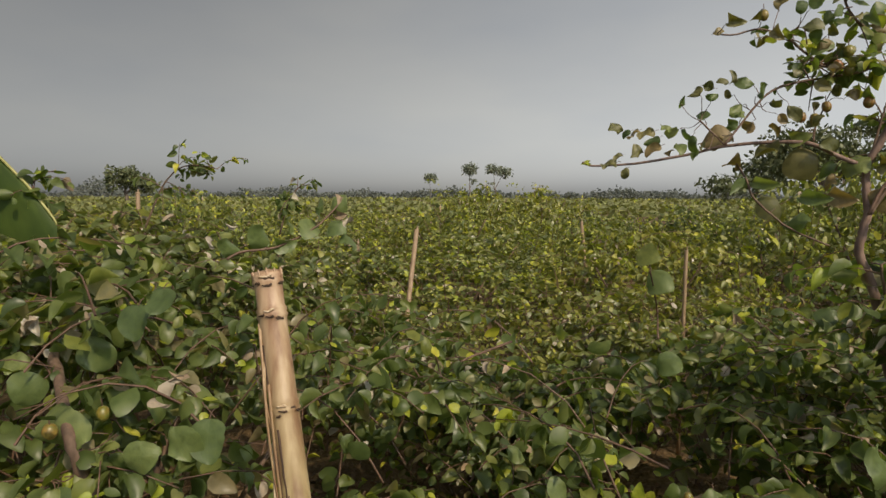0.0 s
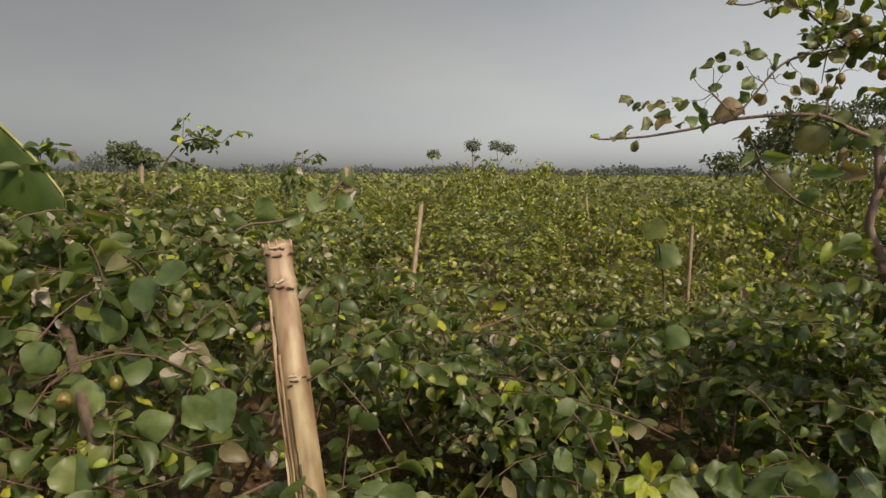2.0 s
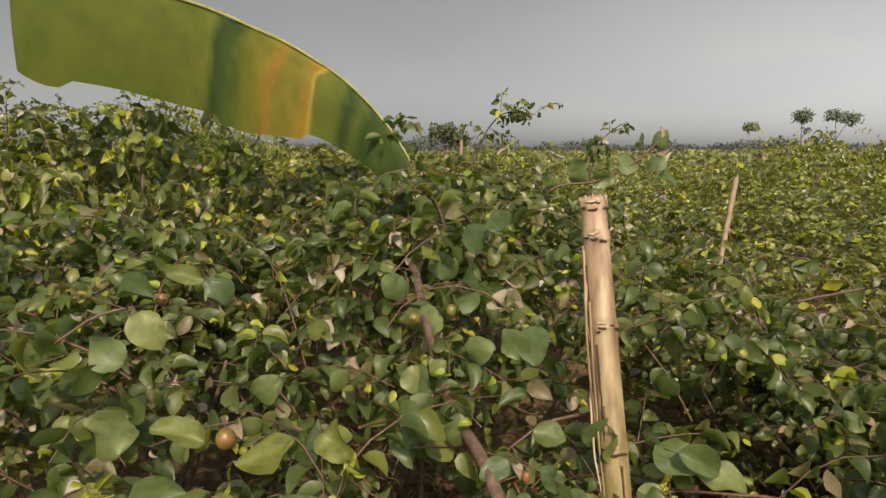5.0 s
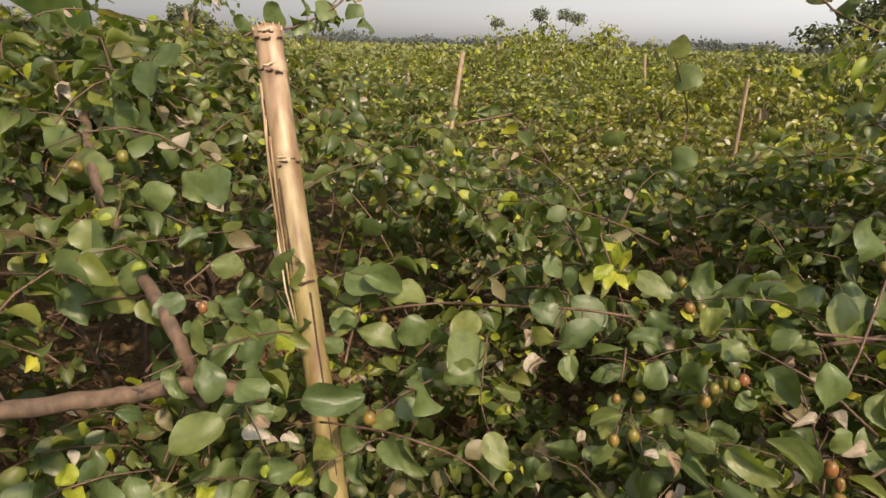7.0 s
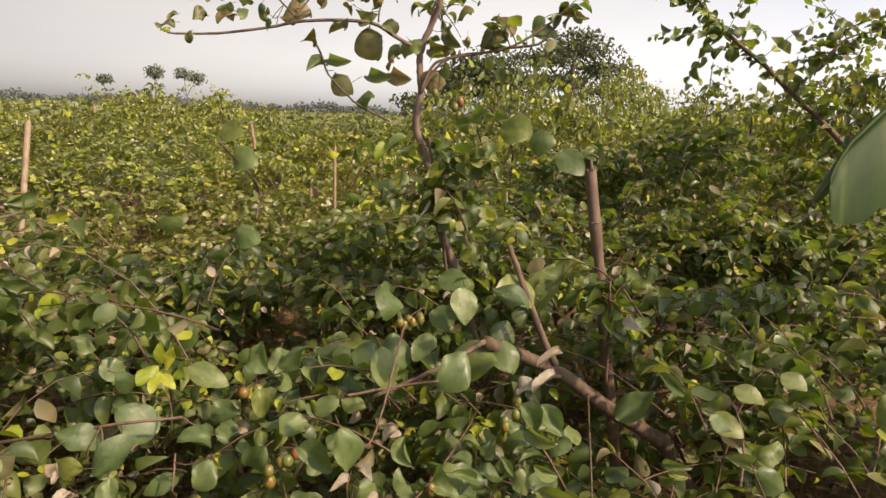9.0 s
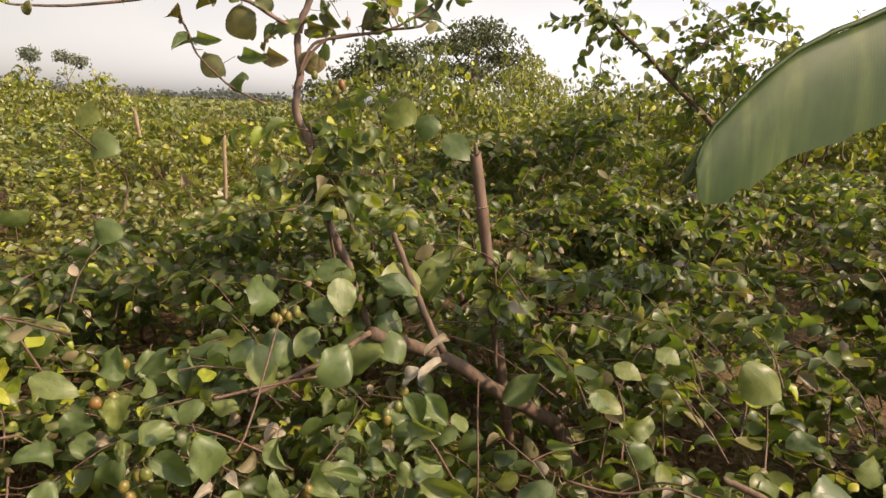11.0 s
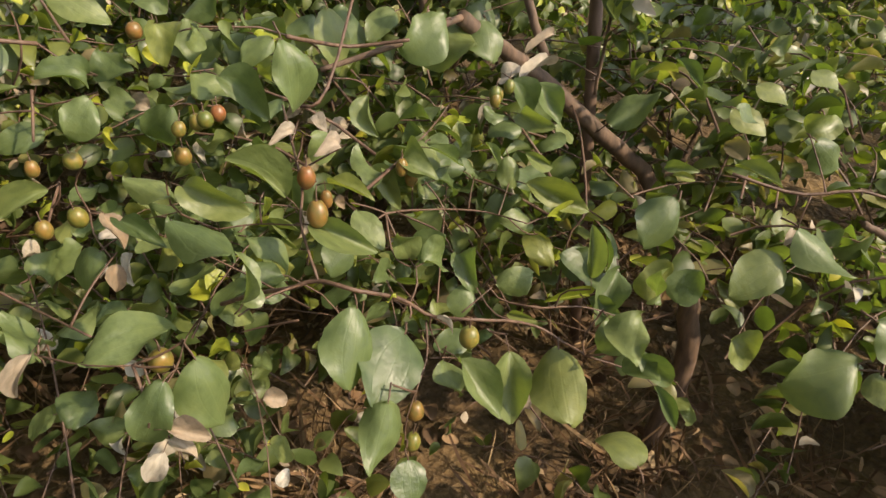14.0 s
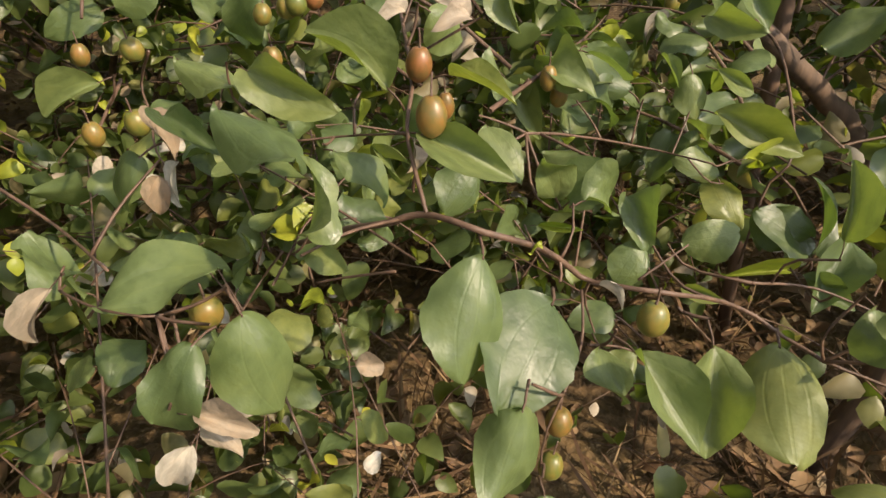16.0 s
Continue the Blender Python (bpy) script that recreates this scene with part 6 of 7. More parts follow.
spray(BUSH[3], (-0.5, -0.7, 0.12), [
    (1.212, 1.433, 1.727, 1.203, 1.382, 1.692, 0.95, 0),
    (1.284, 1.387, 1.693, 1.315, 1.322, 1.68, 0.74, 0),
    (1.354, 1.361, 1.734, 1.388, 1.297, 1.737, 0.71, 0),
    (0.761, 1.647, 1.639, 0.737, 1.616, 1.656, 1.30, 0),
    (0.784, 1.621, 1.581, 0.732, 1.599, 1.572, 0.66, 0),
    (0.792, 1.62, 1.596, 0.826, 1.555, 1.591, 0.56, 0),
    (0.81, 1.602, 1.56, 0.824, 1.54, 1.527, 1.10, 0),
    (0.884, 1.562, 1.556, 0.922, 1.496, 1.556, 0.63, 0),
    (0.939, 1.536, 1.566, 0.964, 1.473, 1.551, 0.91, 0),
    (0.853, 1.562, 1.488, 0.879, 1.504, 1.496, 1.11, 0),
    (1.013, 1.498, 1.57, 1.043, 1.432, 1.555, 1.01, 0)])
spray(BUSH[3], (-0.5, -0.7, 0.12), [
    (0.955, 1.539, 1.611, 0.93, 1.496, 1.575, 0.91, 0),
    (1.101, 1.401, 1.359, 1.143, 1.328, 1.34, 1.20, 0),
    (1.194, 1.372, 1.437, 1.222, 1.302, 1.404, 1.30, 0),
    (1.267, 1.329, 1.418, 1.288, 1.267, 1.4, 1.29, 0),
    (1.339, 1.283, 1.385, 1.356, 1.214, 1.331, 1.03, 0),
    (0.935, 1.47, 1.284, 0.891, 1.441, 1.266, 1.30, 0),
    (0.94, 1.46, 1.255, 0.883, 1.439, 1.241, 1.30, 0),
    (0.967, 1.448, 1.264, 0.931, 1.412, 1.234, 1.07, 2),
    (0.743, 1.558, 1.239, 0.713, 1.533, 1.265, 1.30, 2),
    (0.537, 1.708, 1.414, 0.554, 1.647, 1.39, 1.30, 0),
    (0.561, 1.682, 1.356, 0.575, 1.618, 1.316, 1.23, 0)])
fruits(BUSH[3], [(1.122, 1.444, 1.655, 0.0090, 0.0166), (1.081, 1.423, 1.484, 0.0105, 0.0151), (1.095, 1.42, 1.499, 0.0105, 0.0166), (1.089, 1.414, 1.461, 0.0105, 0.0151), (1.036, 1.455, 1.519, 0.0098, 0.0136)])
stem(BUSH[2], 0.0064, 0.0089, [(1.086, 1.129, 1.167), (1.093, 1.08, 1.097), (1.111, 1.031, 1.002), (1.144, 0.995, 0.91)])
spray(BUSH[2], (-0.6, -0.4, 0.6), [
    (0.849, 0.963, 1.102, 0.857, 0.913, 1.087, 1.30, 0),
    (0.936, 1.045, 1.09, 0.901, 1.046, 1.13, 1.30, 0),
    (1.336, 1.337, 0.908, 1.377, 1.294, 1.095, 0.50, 0),
    (1.086, 1.088, 0.936, 1.044, 1.093, 0.983, 1.28, 0),
    (0.881, 1.08, 1.125, 0.908, 1.014, 1.125, 1.00, 0),
    (0.972, 1.005, 1.106, 1, 0.933, 1.091, 0.75, 0),
    (1.031, 0.975, 0.881, 1.051, 0.923, 0.921, 1.30, 2)])
spray(BUSH[2], (-0.6, -0.4, 0.6), [
    (1.412, 1.048, 1.048, 1.375, 1.043, 1.098, 1.30, 0),
    (1.317, 0.704, 0.894, 1.333, 0.64, 0.877, 0.93, 0),
    (1.466, 0.481, 1.011, 1.489, 0.405, 0.962, 1.03, 0),
    (1.593, 0.231, 0.899, 1.621, 0.186, 0.966, 1.24, 0),
    (1.556, 0.259, 0.852, 1.514, 0.269, 0.886, 1.30, 0)])
fruits(BUSH[2], [(0.763, 0.999, 1.053, 0.0091, 0.0122), (0.777, 0.989, 1.06, 0.0081, 0.0112), (0.791, 0.983, 1.066, 0.0082, 0.0112), (0.885, 0.807, 0.915, 0.0099, 0.0129), (0.908, 0.806, 0.924, 0.0090, 0.0120), (0.484, 1.024, 0.953, 0.0114, 0.0132)])
stem(BUSH[2], 0.0068, 0.0098, [(1.509, 0.506, 0.736), (1.534, 0.478, 0.725), (1.617, 0.381, 0.679), (1.688, 0.314, 0.677), (1.776, 0.23, 0.671)])
stem(BUSH[0], 0.0038, 0.0023, [(-0.549, 1.528, 1.397), (-0.517, 1.548, 1.415), (-0.442, 1.585, 1.424), (-0.351, 1.641, 1.473), (-0.295, 1.684, 1.535)])
spray(BUSH[0], (0.3, -0.8, 0.35), [
    (-0.317, 1.687, 1.517, -0.286, 1.667, 1.558, 1.24, 0),
    (-0.302, 1.69, 1.502, -0.265, 1.663, 1.51, 1.30, 2),
    (-0.314, 1.68, 1.488, -0.284, 1.641, 1.467, 1.30, 0),
    (-0.276, 1.686, 1.451, -0.256, 1.639, 1.418, 1.11, 0),
    (-0.344, 1.673, 1.51, -0.364, 1.622, 1.523, 1.30, 0),
    (-0.355, 1.659, 1.481, -0.371, 1.599, 1.459, 1.23, 0),
    (-0.415, 1.624, 1.453, -0.423, 1.589, 1.502, 0.98, 0),
    (-0.467, 1.592, 1.424, -0.488, 1.553, 1.482, 1.11, 0),
    (-0.446, 1.601, 1.424, -0.396, 1.582, 1.438, 1.19, 0),
    (-0.528, 1.56, 1.41, -0.559, 1.511, 1.447, 0.84, 0)])
spray(BUSH[2], (-0.2, -0.6, 0.7), [
    (1.05, 0.439, 0.685, 1.063, 0.395, 0.667, 1.30, 0)])
stem(BUSH[2], 0.0022, 0.0018, [(1.036, 0.513, 0.896), (1.093, 0.456, 0.886), (1.153, 0.406, 0.902), (1.215, 0.338, 0.877)])
spray(BUSH[2], (-0.3, -0.5, 0.7), [
    (1.091, 0.437, 0.801, 1.025, 0.448, 0.763, 1.00, 0),
    (1.103, 0.443, 0.845, 1.123, 0.373, 0.804, 0.99, 0),
    (1.175, 0.336, 0.749, 1.197, 0.266, 0.711, 1.30, 0),
    (1.161, 0.326, 0.693, 1.076, 0.362, 0.671, 1.15, 0),
    (1.311, 0.244, 0.833, 1.319, 0.194, 0.812, 1.30, 0),
    (1.25, 0.274, 0.767, 1.267, 0.221, 0.76, 1.30, 0),
    (1.211, 0.27, 0.67, 1.243, 0.228, 0.725, 1.11, 0),
    (1.358, 0.224, 0.889, 1.302, 0.258, 0.928, 1.30, 0),
    (1.314, 0.311, 1.001, 1.302, 0.278, 0.977, 1.30, 0)])
spray(BUSH[2], (-0.2, -0.6, 0.7), [
    (0.834, 1.204, 0.956, 0.811, 1.137, 0.893, 1.09, 0),
    (0.923, 1.107, 0.913, 0.999, 1.022, 0.927, 1.15, 0),
    (1.041, 1.055, 0.963, 1.025, 0.996, 0.919, 1.16, 0),
    (1.138, 0.978, 0.955, 1.052, 0.973, 0.914, 0.62, 2),
    (0.732, 1.161, 0.794, 0.684, 1.143, 0.773, 0.94, 2),
    (0.797, 1.097, 0.772, 0.732, 1.094, 0.755, 0.78, 2),
    (0.596, 1.341, 0.902, 0.573, 1.283, 0.853, 1.30, 0)])
spray(BUSH[2], (-0.2, -0.6, 0.7), [
    (0.667, 1.292, 0.907, 0.721, 1.212, 0.906, 1.01, 0),
    (0.716, 1.227, 0.868, 0.767, 1.144, 0.859, 1.02, 0),
    (1.426, 0.738, 0.919, 1.444, 0.679, 0.911, 1.08, 0),
    (1.364, 0.689, 0.789, 1.412, 0.613, 0.787, 0.65, 0),
    (1.516, 0.696, 0.952, 1.523, 0.644, 0.942, 1.30, 0),
    (0.788, 1.221, 0.932, 0.734, 1.192, 0.891, 0.90, 0)])
spray(BUSH[2], (-0.2, -0.6, 0.7), [
    (0.908, 1.15, 0.957, 0.845, 1.132, 0.923, 0.92, 0)])
fruits(BUSH[2], [(0.544, 1.347, 0.878, 0.0131, 0.0171), (1.026, 0.971, 0.853, 0.0121, 0.0171), (0.575, 1.23, 0.749, 0.0161, 0.0191), (0.6, 1.222, 0.765, 0.0161, 0.0211)])

spray(BUSH[2], (0.02, -0.76, 0.65), [
    (0.339, 0.930, 0.868, 0.287, 0.922, 0.851, 0.74, 0),
    (0.330, 0.860, 0.827, 0.280, 0.852, 0.806, 0.68, 0),
    (0.396, 0.756, 0.877, 0.430, 0.714, 0.866, 0.74, 0),
    (0.438, 0.707, 0.883, 0.484, 0.659, 0.872, 0.68, 0),
    (0.415, 0.647, 0.882, 0.448, 0.582, 0.870, 0.74, 0),
    (0.381, 0.713, 0.853, 0.411, 0.672, 0.849, 0.68, 0),
    (0.445, 0.546, 0.850, 0.462, 0.552, 0.889, 0.92, 0),
    (0.520, 0.648, 0.886, 0.477, 0.682, 0.923, 0.61, 0),
    (0.572, 0.716, 0.916, 0.609, 0.714, 0.891, 1.01, 0),
    (0.567, 0.660, 0.888, 0.603, 0.626, 0.888, 0.68, 0),
    (0.540, 0.637, 0.857, 0.587, 0.587, 0.850, 0.68, 0),
    (0.597, 0.659, 0.814, 0.567, 0.635, 0.793, 1.08, 0)])
spray(BUSH[2], (-0.03, -0.60, 0.80), [
    (0.493, 0.689, 0.825, 0.520, 0.646, 0.816, 0.81, 0),
    (0.362, 0.715, 0.824, 0.315, 0.708, 0.785, 0.74, 0),
    (0.327, 0.630, 0.765, 0.388, 0.608, 0.804, 0.78, 0),
    (0.291, 0.702, 0.732, 0.263, 0.754, 0.733, 1.01, 0),
    (0.408, 0.567, 0.791, 0.427, 0.530, 0.732, 0.84, 0),
    (0.381, 0.556, 0.785, 0.339, 0.536, 0.754, 0.84, 0),
    (0.540, 0.531, 0.830, 0.517, 0.477, 0.788, 0.84, 0),
    (0.588, 0.522, 0.791, 0.535, 0.466, 0.777, 1.08, 0),
    (0.543, 0.469, 0.769, 0.516, 0.446, 0.719, 0.84, 0),
    (0.561, 0.454, 0.701, 0.553, 0.422, 0.677, 1.15, 0),
    (0.618, 0.476, 0.784, 0.639, 0.422, 0.754, 0.57, 0),
    (0.678, 0.472, 0.775, 0.662, 0.429, 0.724, 0.70, 0)])
spray(BUSH[2], (-0.40, -0.46, 0.79), [
    (0.764, 0.483, 0.740, 0.720, 0.419, 0.718, 0.97, 0),
    (0.769, 0.352, 0.685, 0.770, 0.404, 0.710, 1.22, 0),
    (0.801, 0.411, 0.770, 0.823, 0.367, 0.749, 0.68, 0),
    (0.802, 0.425, 0.815, 0.760, 0.399, 0.782, 0.81, 0),
    (0.837, 0.404, 0.721, 0.844, 0.362, 0.693, 0.61, 0),
    (0.649, 0.535, 0.723, 0.645, 0.494, 0.697, 0.84, 0),
    (0.633, 0.570, 0.830, 0.674, 0.575, 0.828, 1.01, 0),
    (1.022, 0.649, 0.678, 0.975, 0.676, 0.709, 1.15, 0)])
spray(BUSH[2], (-0.43, -0.58, 0.69), [
    (0.810, 0.502, 0.809, 0.816, 0.523, 0.861, 0.51, 0),
    (0.869, 0.454, 0.786, 0.866, 0.468, 0.830, 0.84, 0),
    (1.148, 0.639, 0.781, 1.081, 0.614, 0.727, 1.01, 0),
    (0.942, 0.467, 0.757, 0.961, 0.470, 0.801, 1.22, 0),
    (0.762, 0.777, 0.858, 0.821, 0.770, 0.835, 0.57, 0),
    (0.782, 0.816, 0.849, 0.730, 0.777, 0.828, 1.15, 0),
    (0.707, 0.831, 0.816, 0.728, 0.772, 0.776, 0.54, 0),
    (0.780, 0.783, 0.805, 0.848, 0.793, 0.792, 0.68, 0),
    (0.908, 0.782, 0.827, 0.905, 0.752, 0.788, 0.88, 0),
    (0.933, 0.773, 0.832, 0.969, 0.743, 0.817, 0.68, 0),
    (0.928, 0.754, 0.791, 0.998, 0.682, 0.773, 0.50, 0),
    (0.934, 0.700, 0.761, 1.031, 0.718, 0.745, 0.54, 1)])
spray(BUSH[2], (-0.52, -0.57, 0.64), [
    (1.226, 0.733, 0.786, 1.241, 0.680, 0.803, 0.50, 0),
    (1.209, 0.703, 0.787, 1.236, 0.675, 0.790, 0.68, 0),
    (0.881, 0.807, 0.841, 0.898, 0.779, 0.817, 0.68, 0),
    (0.949, 0.821, 0.875, 0.959, 0.757, 0.878, 0.68, 0)])
spray(BUSH[0], (0.67, -0.49, 0.56), [
    (-0.799, 0.600, 1.311, -0.861, 0.574, 1.319, 0.61, 0),
    (-0.867, 0.561, 1.283, -0.931, 0.534, 1.291, 0.68, 0),
    (-0.889, 0.544, 1.261, -0.845, 0.549, 1.210, 1.08, 0),
    (-1.001, 0.775, 1.263, -0.947, 0.769, 1.220, 1.01, 0),
    (-0.885, 0.515, 1.190, -0.936, 0.502, 1.222, 1.15, 0),
    (-0.699, 0.373, 1.149, -0.738, 0.368, 1.192, 1.25, 0),
    (-0.667, 0.617, 1.168, -0.714, 0.580, 1.147, 0.88, 0),
    (-0.748, 0.538, 1.083, -0.820, 0.499, 1.105, 0.68, 0),
    (-0.576, 0.436, 1.144, -0.502, 0.460, 1.173, 0.74, 0),
    (-0.396, 0.321, 1.212, -0.338, 0.328, 1.206, 0.74, 0),
    (-0.614, 0.395, 1.115, -0.663, 0.349, 1.096, 0.68, 0),
    (-0.476, 0.324, 1.157, -0.511, 0.286, 1.126, 0.74, 0)])
spray(BUSH[0], (0.48, -0.59, 0.65), [
    (-0.517, 0.338, 1.106, -0.533, 0.302, 1.057, 0.97, 0),
    (-0.462, 0.359, 1.101, -0.487, 0.328, 1.081, 1.15, 0),
    (-0.372, 0.279, 1.138, -0.393, 0.245, 1.103, 0.81, 0),
    (-0.408, 0.366, 1.155, -0.385, 0.413, 1.119, 0.54, 0),
    (-0.733, 0.308, 1.037, -0.690, 0.316, 0.999, 1.15, 0),
    (-0.568, 0.586, 1.115, -0.517, 0.584, 1.094, 1.25, 0),
    (-0.629, 0.890, 0.979, -0.606, 0.889, 0.907, 1.08, 0),
    (-0.575, 0.955, 0.966, -0.604, 0.975, 0.888, 1.15, 0),
    (-0.662, 1.009, 1.064, -0.640, 0.984, 1.010, 1.15, 0),
    (-0.384, 0.837, 0.991, -0.421, 0.799, 0.983, 1.01, 0),
    (-0.363, 0.894, 1.036, -0.309, 0.897, 1.025, 1.15, 0),
    (-0.410, 0.980, 1.059, -0.445, 0.942, 1.046, 0.68, 0)])
spray(BUSH[0], (0.35, -0.62, 0.70), [
    (-0.351, 0.885, 0.965, -0.299, 0.917, 0.918, 0.74, 0),
    (-0.401, 0.653, 0.900, -0.356, 0.668, 0.884, 0.74, 0)])
spray(BUSH[2], (0.29, -0.64, 0.71), [
    (-0.348, 0.314, 1.133, -0.282, 0.327, 1.124, 0.74, 0),
    (-0.298, 0.317, 1.128, -0.254, 0.317, 1.109, 0.50, 0),
    (-0.341, 0.789, 0.979, -0.333, 0.761, 0.935, 1.01, 0),
    (-0.272, 1.021, 1.022, -0.283, 1.034, 0.943, 1.08, 0),
    (-0.250, 1.010, 1.001, -0.235, 1.046, 0.922, 1.01, 0),
    (-0.334, 0.858, 0.916, -0.276, 0.866, 0.913, 0.68, 0),
    (-0.262, 0.767, 0.912, -0.233, 0.816, 0.877, 0.95, 0),
    (-0.330, 0.784, 0.916, -0.317, 0.728, 0.888, 0.95, 0),
    (-0.194, 0.613, 0.992, -0.160, 0.604, 0.958, 1.15, 0),
    (-0.196, 0.566, 0.964, -0.249, 0.524, 0.950, 0.81, 0),
    (-0.094, 0.548, 1.013, -0.027, 0.561, 1.016, 0.70, 0),
    (-0.002, 0.797, 0.882, 0.030, 0.835, 0.828, 1.15, 0)])
spray(BUSH[2], (0.06, -0.71, 0.70), [
    (0.081, 0.951, 0.841, 0.040, 0.910, 0.825, 1.22, 0),
    (0.093, 1.002, 0.867, 0.049, 0.921, 0.861, 1.15, 0),
    (0.084, 1.048, 0.899, 0.034, 1.015, 0.864, 1.08, 0),
    (-0.061, 1.095, 0.867, -0.025, 1.076, 0.810, 1.22, 0),
    (-0.147, 1.076, 0.957, -0.053, 1.093, 0.927, 0.68, 0),
    (0.223, 1.323, 0.933, 0.270, 1.313, 0.891, 1.01, 0),
    (0.253, 1.173, 0.962, 0.302, 1.167, 0.928, 0.81, 0),
    (0.224, 0.910, 0.930, 0.260, 0.908, 0.914, 0.88, 0),
    (0.243, 0.902, 0.907, 0.251, 0.880, 0.863, 0.81, 0),
    (-0.173, 1.095, 0.870, -0.204, 1.049, 0.842, 1.15, 0),
    (-0.211, 1.012, 0.848, -0.173, 0.992, 0.828, 1.15, 0),
    (0.122, 0.888, 0.841, 0.171, 0.901, 0.827, 0.68, 0)])
spray(BUSH[2], (0.05, -0.71, 0.70), [
    (0.190, 0.902, 0.897, 0.164, 0.861, 0.883, 1.15, 2),
    (0.164, 0.903, 0.945, 0.185, 0.904, 0.914, 1.08, 2),
    (-0.236, 0.741, 0.851, -0.204, 0.735, 0.817, 0.81, 2),
    (0.154, 1.525, 0.922, 0.210, 1.523, 0.891, 0.81, 0)])
spray(BUSH[2], (0.00, -0.71, 0.71), [
    (0.177, 0.969, 0.963, 0.219, 0.925, 0.948, 0.88, 0),
    (0.214, 0.886, 0.939, 0.169, 0.895, 0.953, 0.88, 0),
    (0.222, 0.895, 0.925, 0.270, 0.861, 0.962, 0.81, 0),
    (0.280, 0.909, 0.902, 0.314, 0.882, 0.940, 0.68, 0),
    (0.304, 0.998, 0.907, 0.265, 1.015, 0.969, 1.15, 0),
    (0.472, 1.085, 0.978, 0.517, 1.071, 1.017, 1.01, 0),
    (0.477, 0.982, 0.973, 0.487, 0.948, 0.935, 1.01, 0),
    (0.539, 1.109, 0.958, 0.590, 1.077, 1.001, 0.81, 0),
    (0.598, 0.900, 0.971, 0.554, 0.901, 0.953, 0.95, 0),
    (0.640, 1.005, 0.915, 0.672, 0.967, 0.905, 1.01, 0),
    (0.753, 1.095, 0.973, 0.767, 1.047, 0.882, 0.81, 0),
    (0.546, 0.728, 1.014, 0.554, 0.691, 0.951, 0.81, 0)])
spray(BUSH[2], (-0.21, -0.69, 0.69), [
    (0.498, 0.781, 0.965, 0.542, 0.738, 0.939, 0.68, 0),
    (0.392, 0.937, 0.927, 0.345, 0.919, 0.940, 1.01, 0),
    (0.386, 0.865, 0.922, 0.350, 0.845, 0.902, 1.15, 0),
    (0.480, 0.948, 0.879, 0.432, 0.962, 0.836, 0.95, 0),
    (0.377, 1.093, 0.991, 0.430, 1.042, 0.968, 0.74, 0),
    (0.423, 1.101, 0.912, 0.451, 1.061, 0.881, 1.01, 0),
    (0.973, 1.179, 1.047, 0.999, 1.138, 0.990, 1.01, 0),
    (0.946, 0.933, 1.117, 0.976, 0.895, 1.102, 0.88, 0),
    (1.387, 1.074, 1.078, 1.391, 1.040, 1.025, 0.88, 0),
    (1.551, 1.124, 1.083, 1.565, 1.090, 1.049, 0.81, 0),
    (0.982, 0.831, 0.918, 1.010, 0.786, 0.872, 0.68, 0),
    (0.941, 0.841, 0.921, 0.972, 0.796, 0.875, 0.68, 0)])
spray(BUSH[2], (-0.42, -0.52, 0.74), [
    (1.242, 0.892, 0.808, 1.316, 0.855, 0.871, 0.81, 0),
    (1.184, 0.511, 0.930, 1.206, 0.490, 0.969, 1.15, 0),
    (1.144, 0.483, 0.939, 1.175, 0.446, 0.910, 0.95, 0),
    (1.252, 0.659, 0.913, 1.291, 0.649, 0.888, 0.95, 0),
    (1.404, 0.732, 0.984, 1.433, 0.708, 1.004, 0.81, 0),
    (1.248, 0.792, 0.955, 1.289, 0.745, 0.923, 0.68, 0),
    (0.836, 0.788, 0.809, 0.776, 0.813, 0.840, 0.74, 0),
    (0.691, 0.821, 0.920, 0.687, 0.794, 0.876, 0.68, 0)])

spray(BUSH[2], (-0.13, -0.71, 0.69), [
    (0.703, 0.609, 0.801, 0.706, 0.562, 0.785, 0.75, 0),
    (0.744, 0.579, 0.770, 0.770, 0.551, 0.790, 1.05, 0),
    (0.951, 0.688, 0.676, 0.934, 0.709, 0.735, 0.80, 0),
    (1.021, 0.640, 0.657, 0.972, 0.673, 0.712, 1.05, 0),
    (1.022, 0.637, 0.662, 1.049, 0.658, 0.749, 0.55, 0),
    (0.989, 0.535, 0.701, 1.007, 0.539, 0.761, 0.95, 0),
    (0.800, 0.458, 0.786, 0.794, 0.414, 0.767, 0.95, 0),
    (0.710, 0.583, 0.773, 0.684, 0.554, 0.761, 1.00, 0),
    (0.815, 0.620, 0.676, 0.832, 0.586, 0.684, 0.62, 0),
    (0.999, 0.640, 0.643, 0.909, 0.652, 0.646, 0.45, 1),
    (0.919, 0.580, 0.698, 0.940, 0.533, 0.691, 0.55, 0),
    (0.929, 0.721, 0.728, 0.886, 0.732, 0.757, 0.90, 0),
    (0.969, 0.735, 0.784, 0.995, 0.682, 0.774, 0.50, 0),
    (0.669, 0.633, 0.787, 0.694, 0.618, 0.825, 1.10, 0),
    (0.660, 0.638, 0.789, 0.636, 0.650, 0.830, 0.90, 0),
    (0.618, 0.692, 0.832, 0.627, 0.642, 0.814, 0.80, 0),
    (0.967, 0.583, 0.731, 0.910, 0.543, 0.686, 0.60, 0),
    (0.814, 0.421, 0.771, 0.796, 0.384, 0.754, 0.90, 0)])


# the mass of each near bush, thinned where it hides placed leaves from camera
near_bushes()


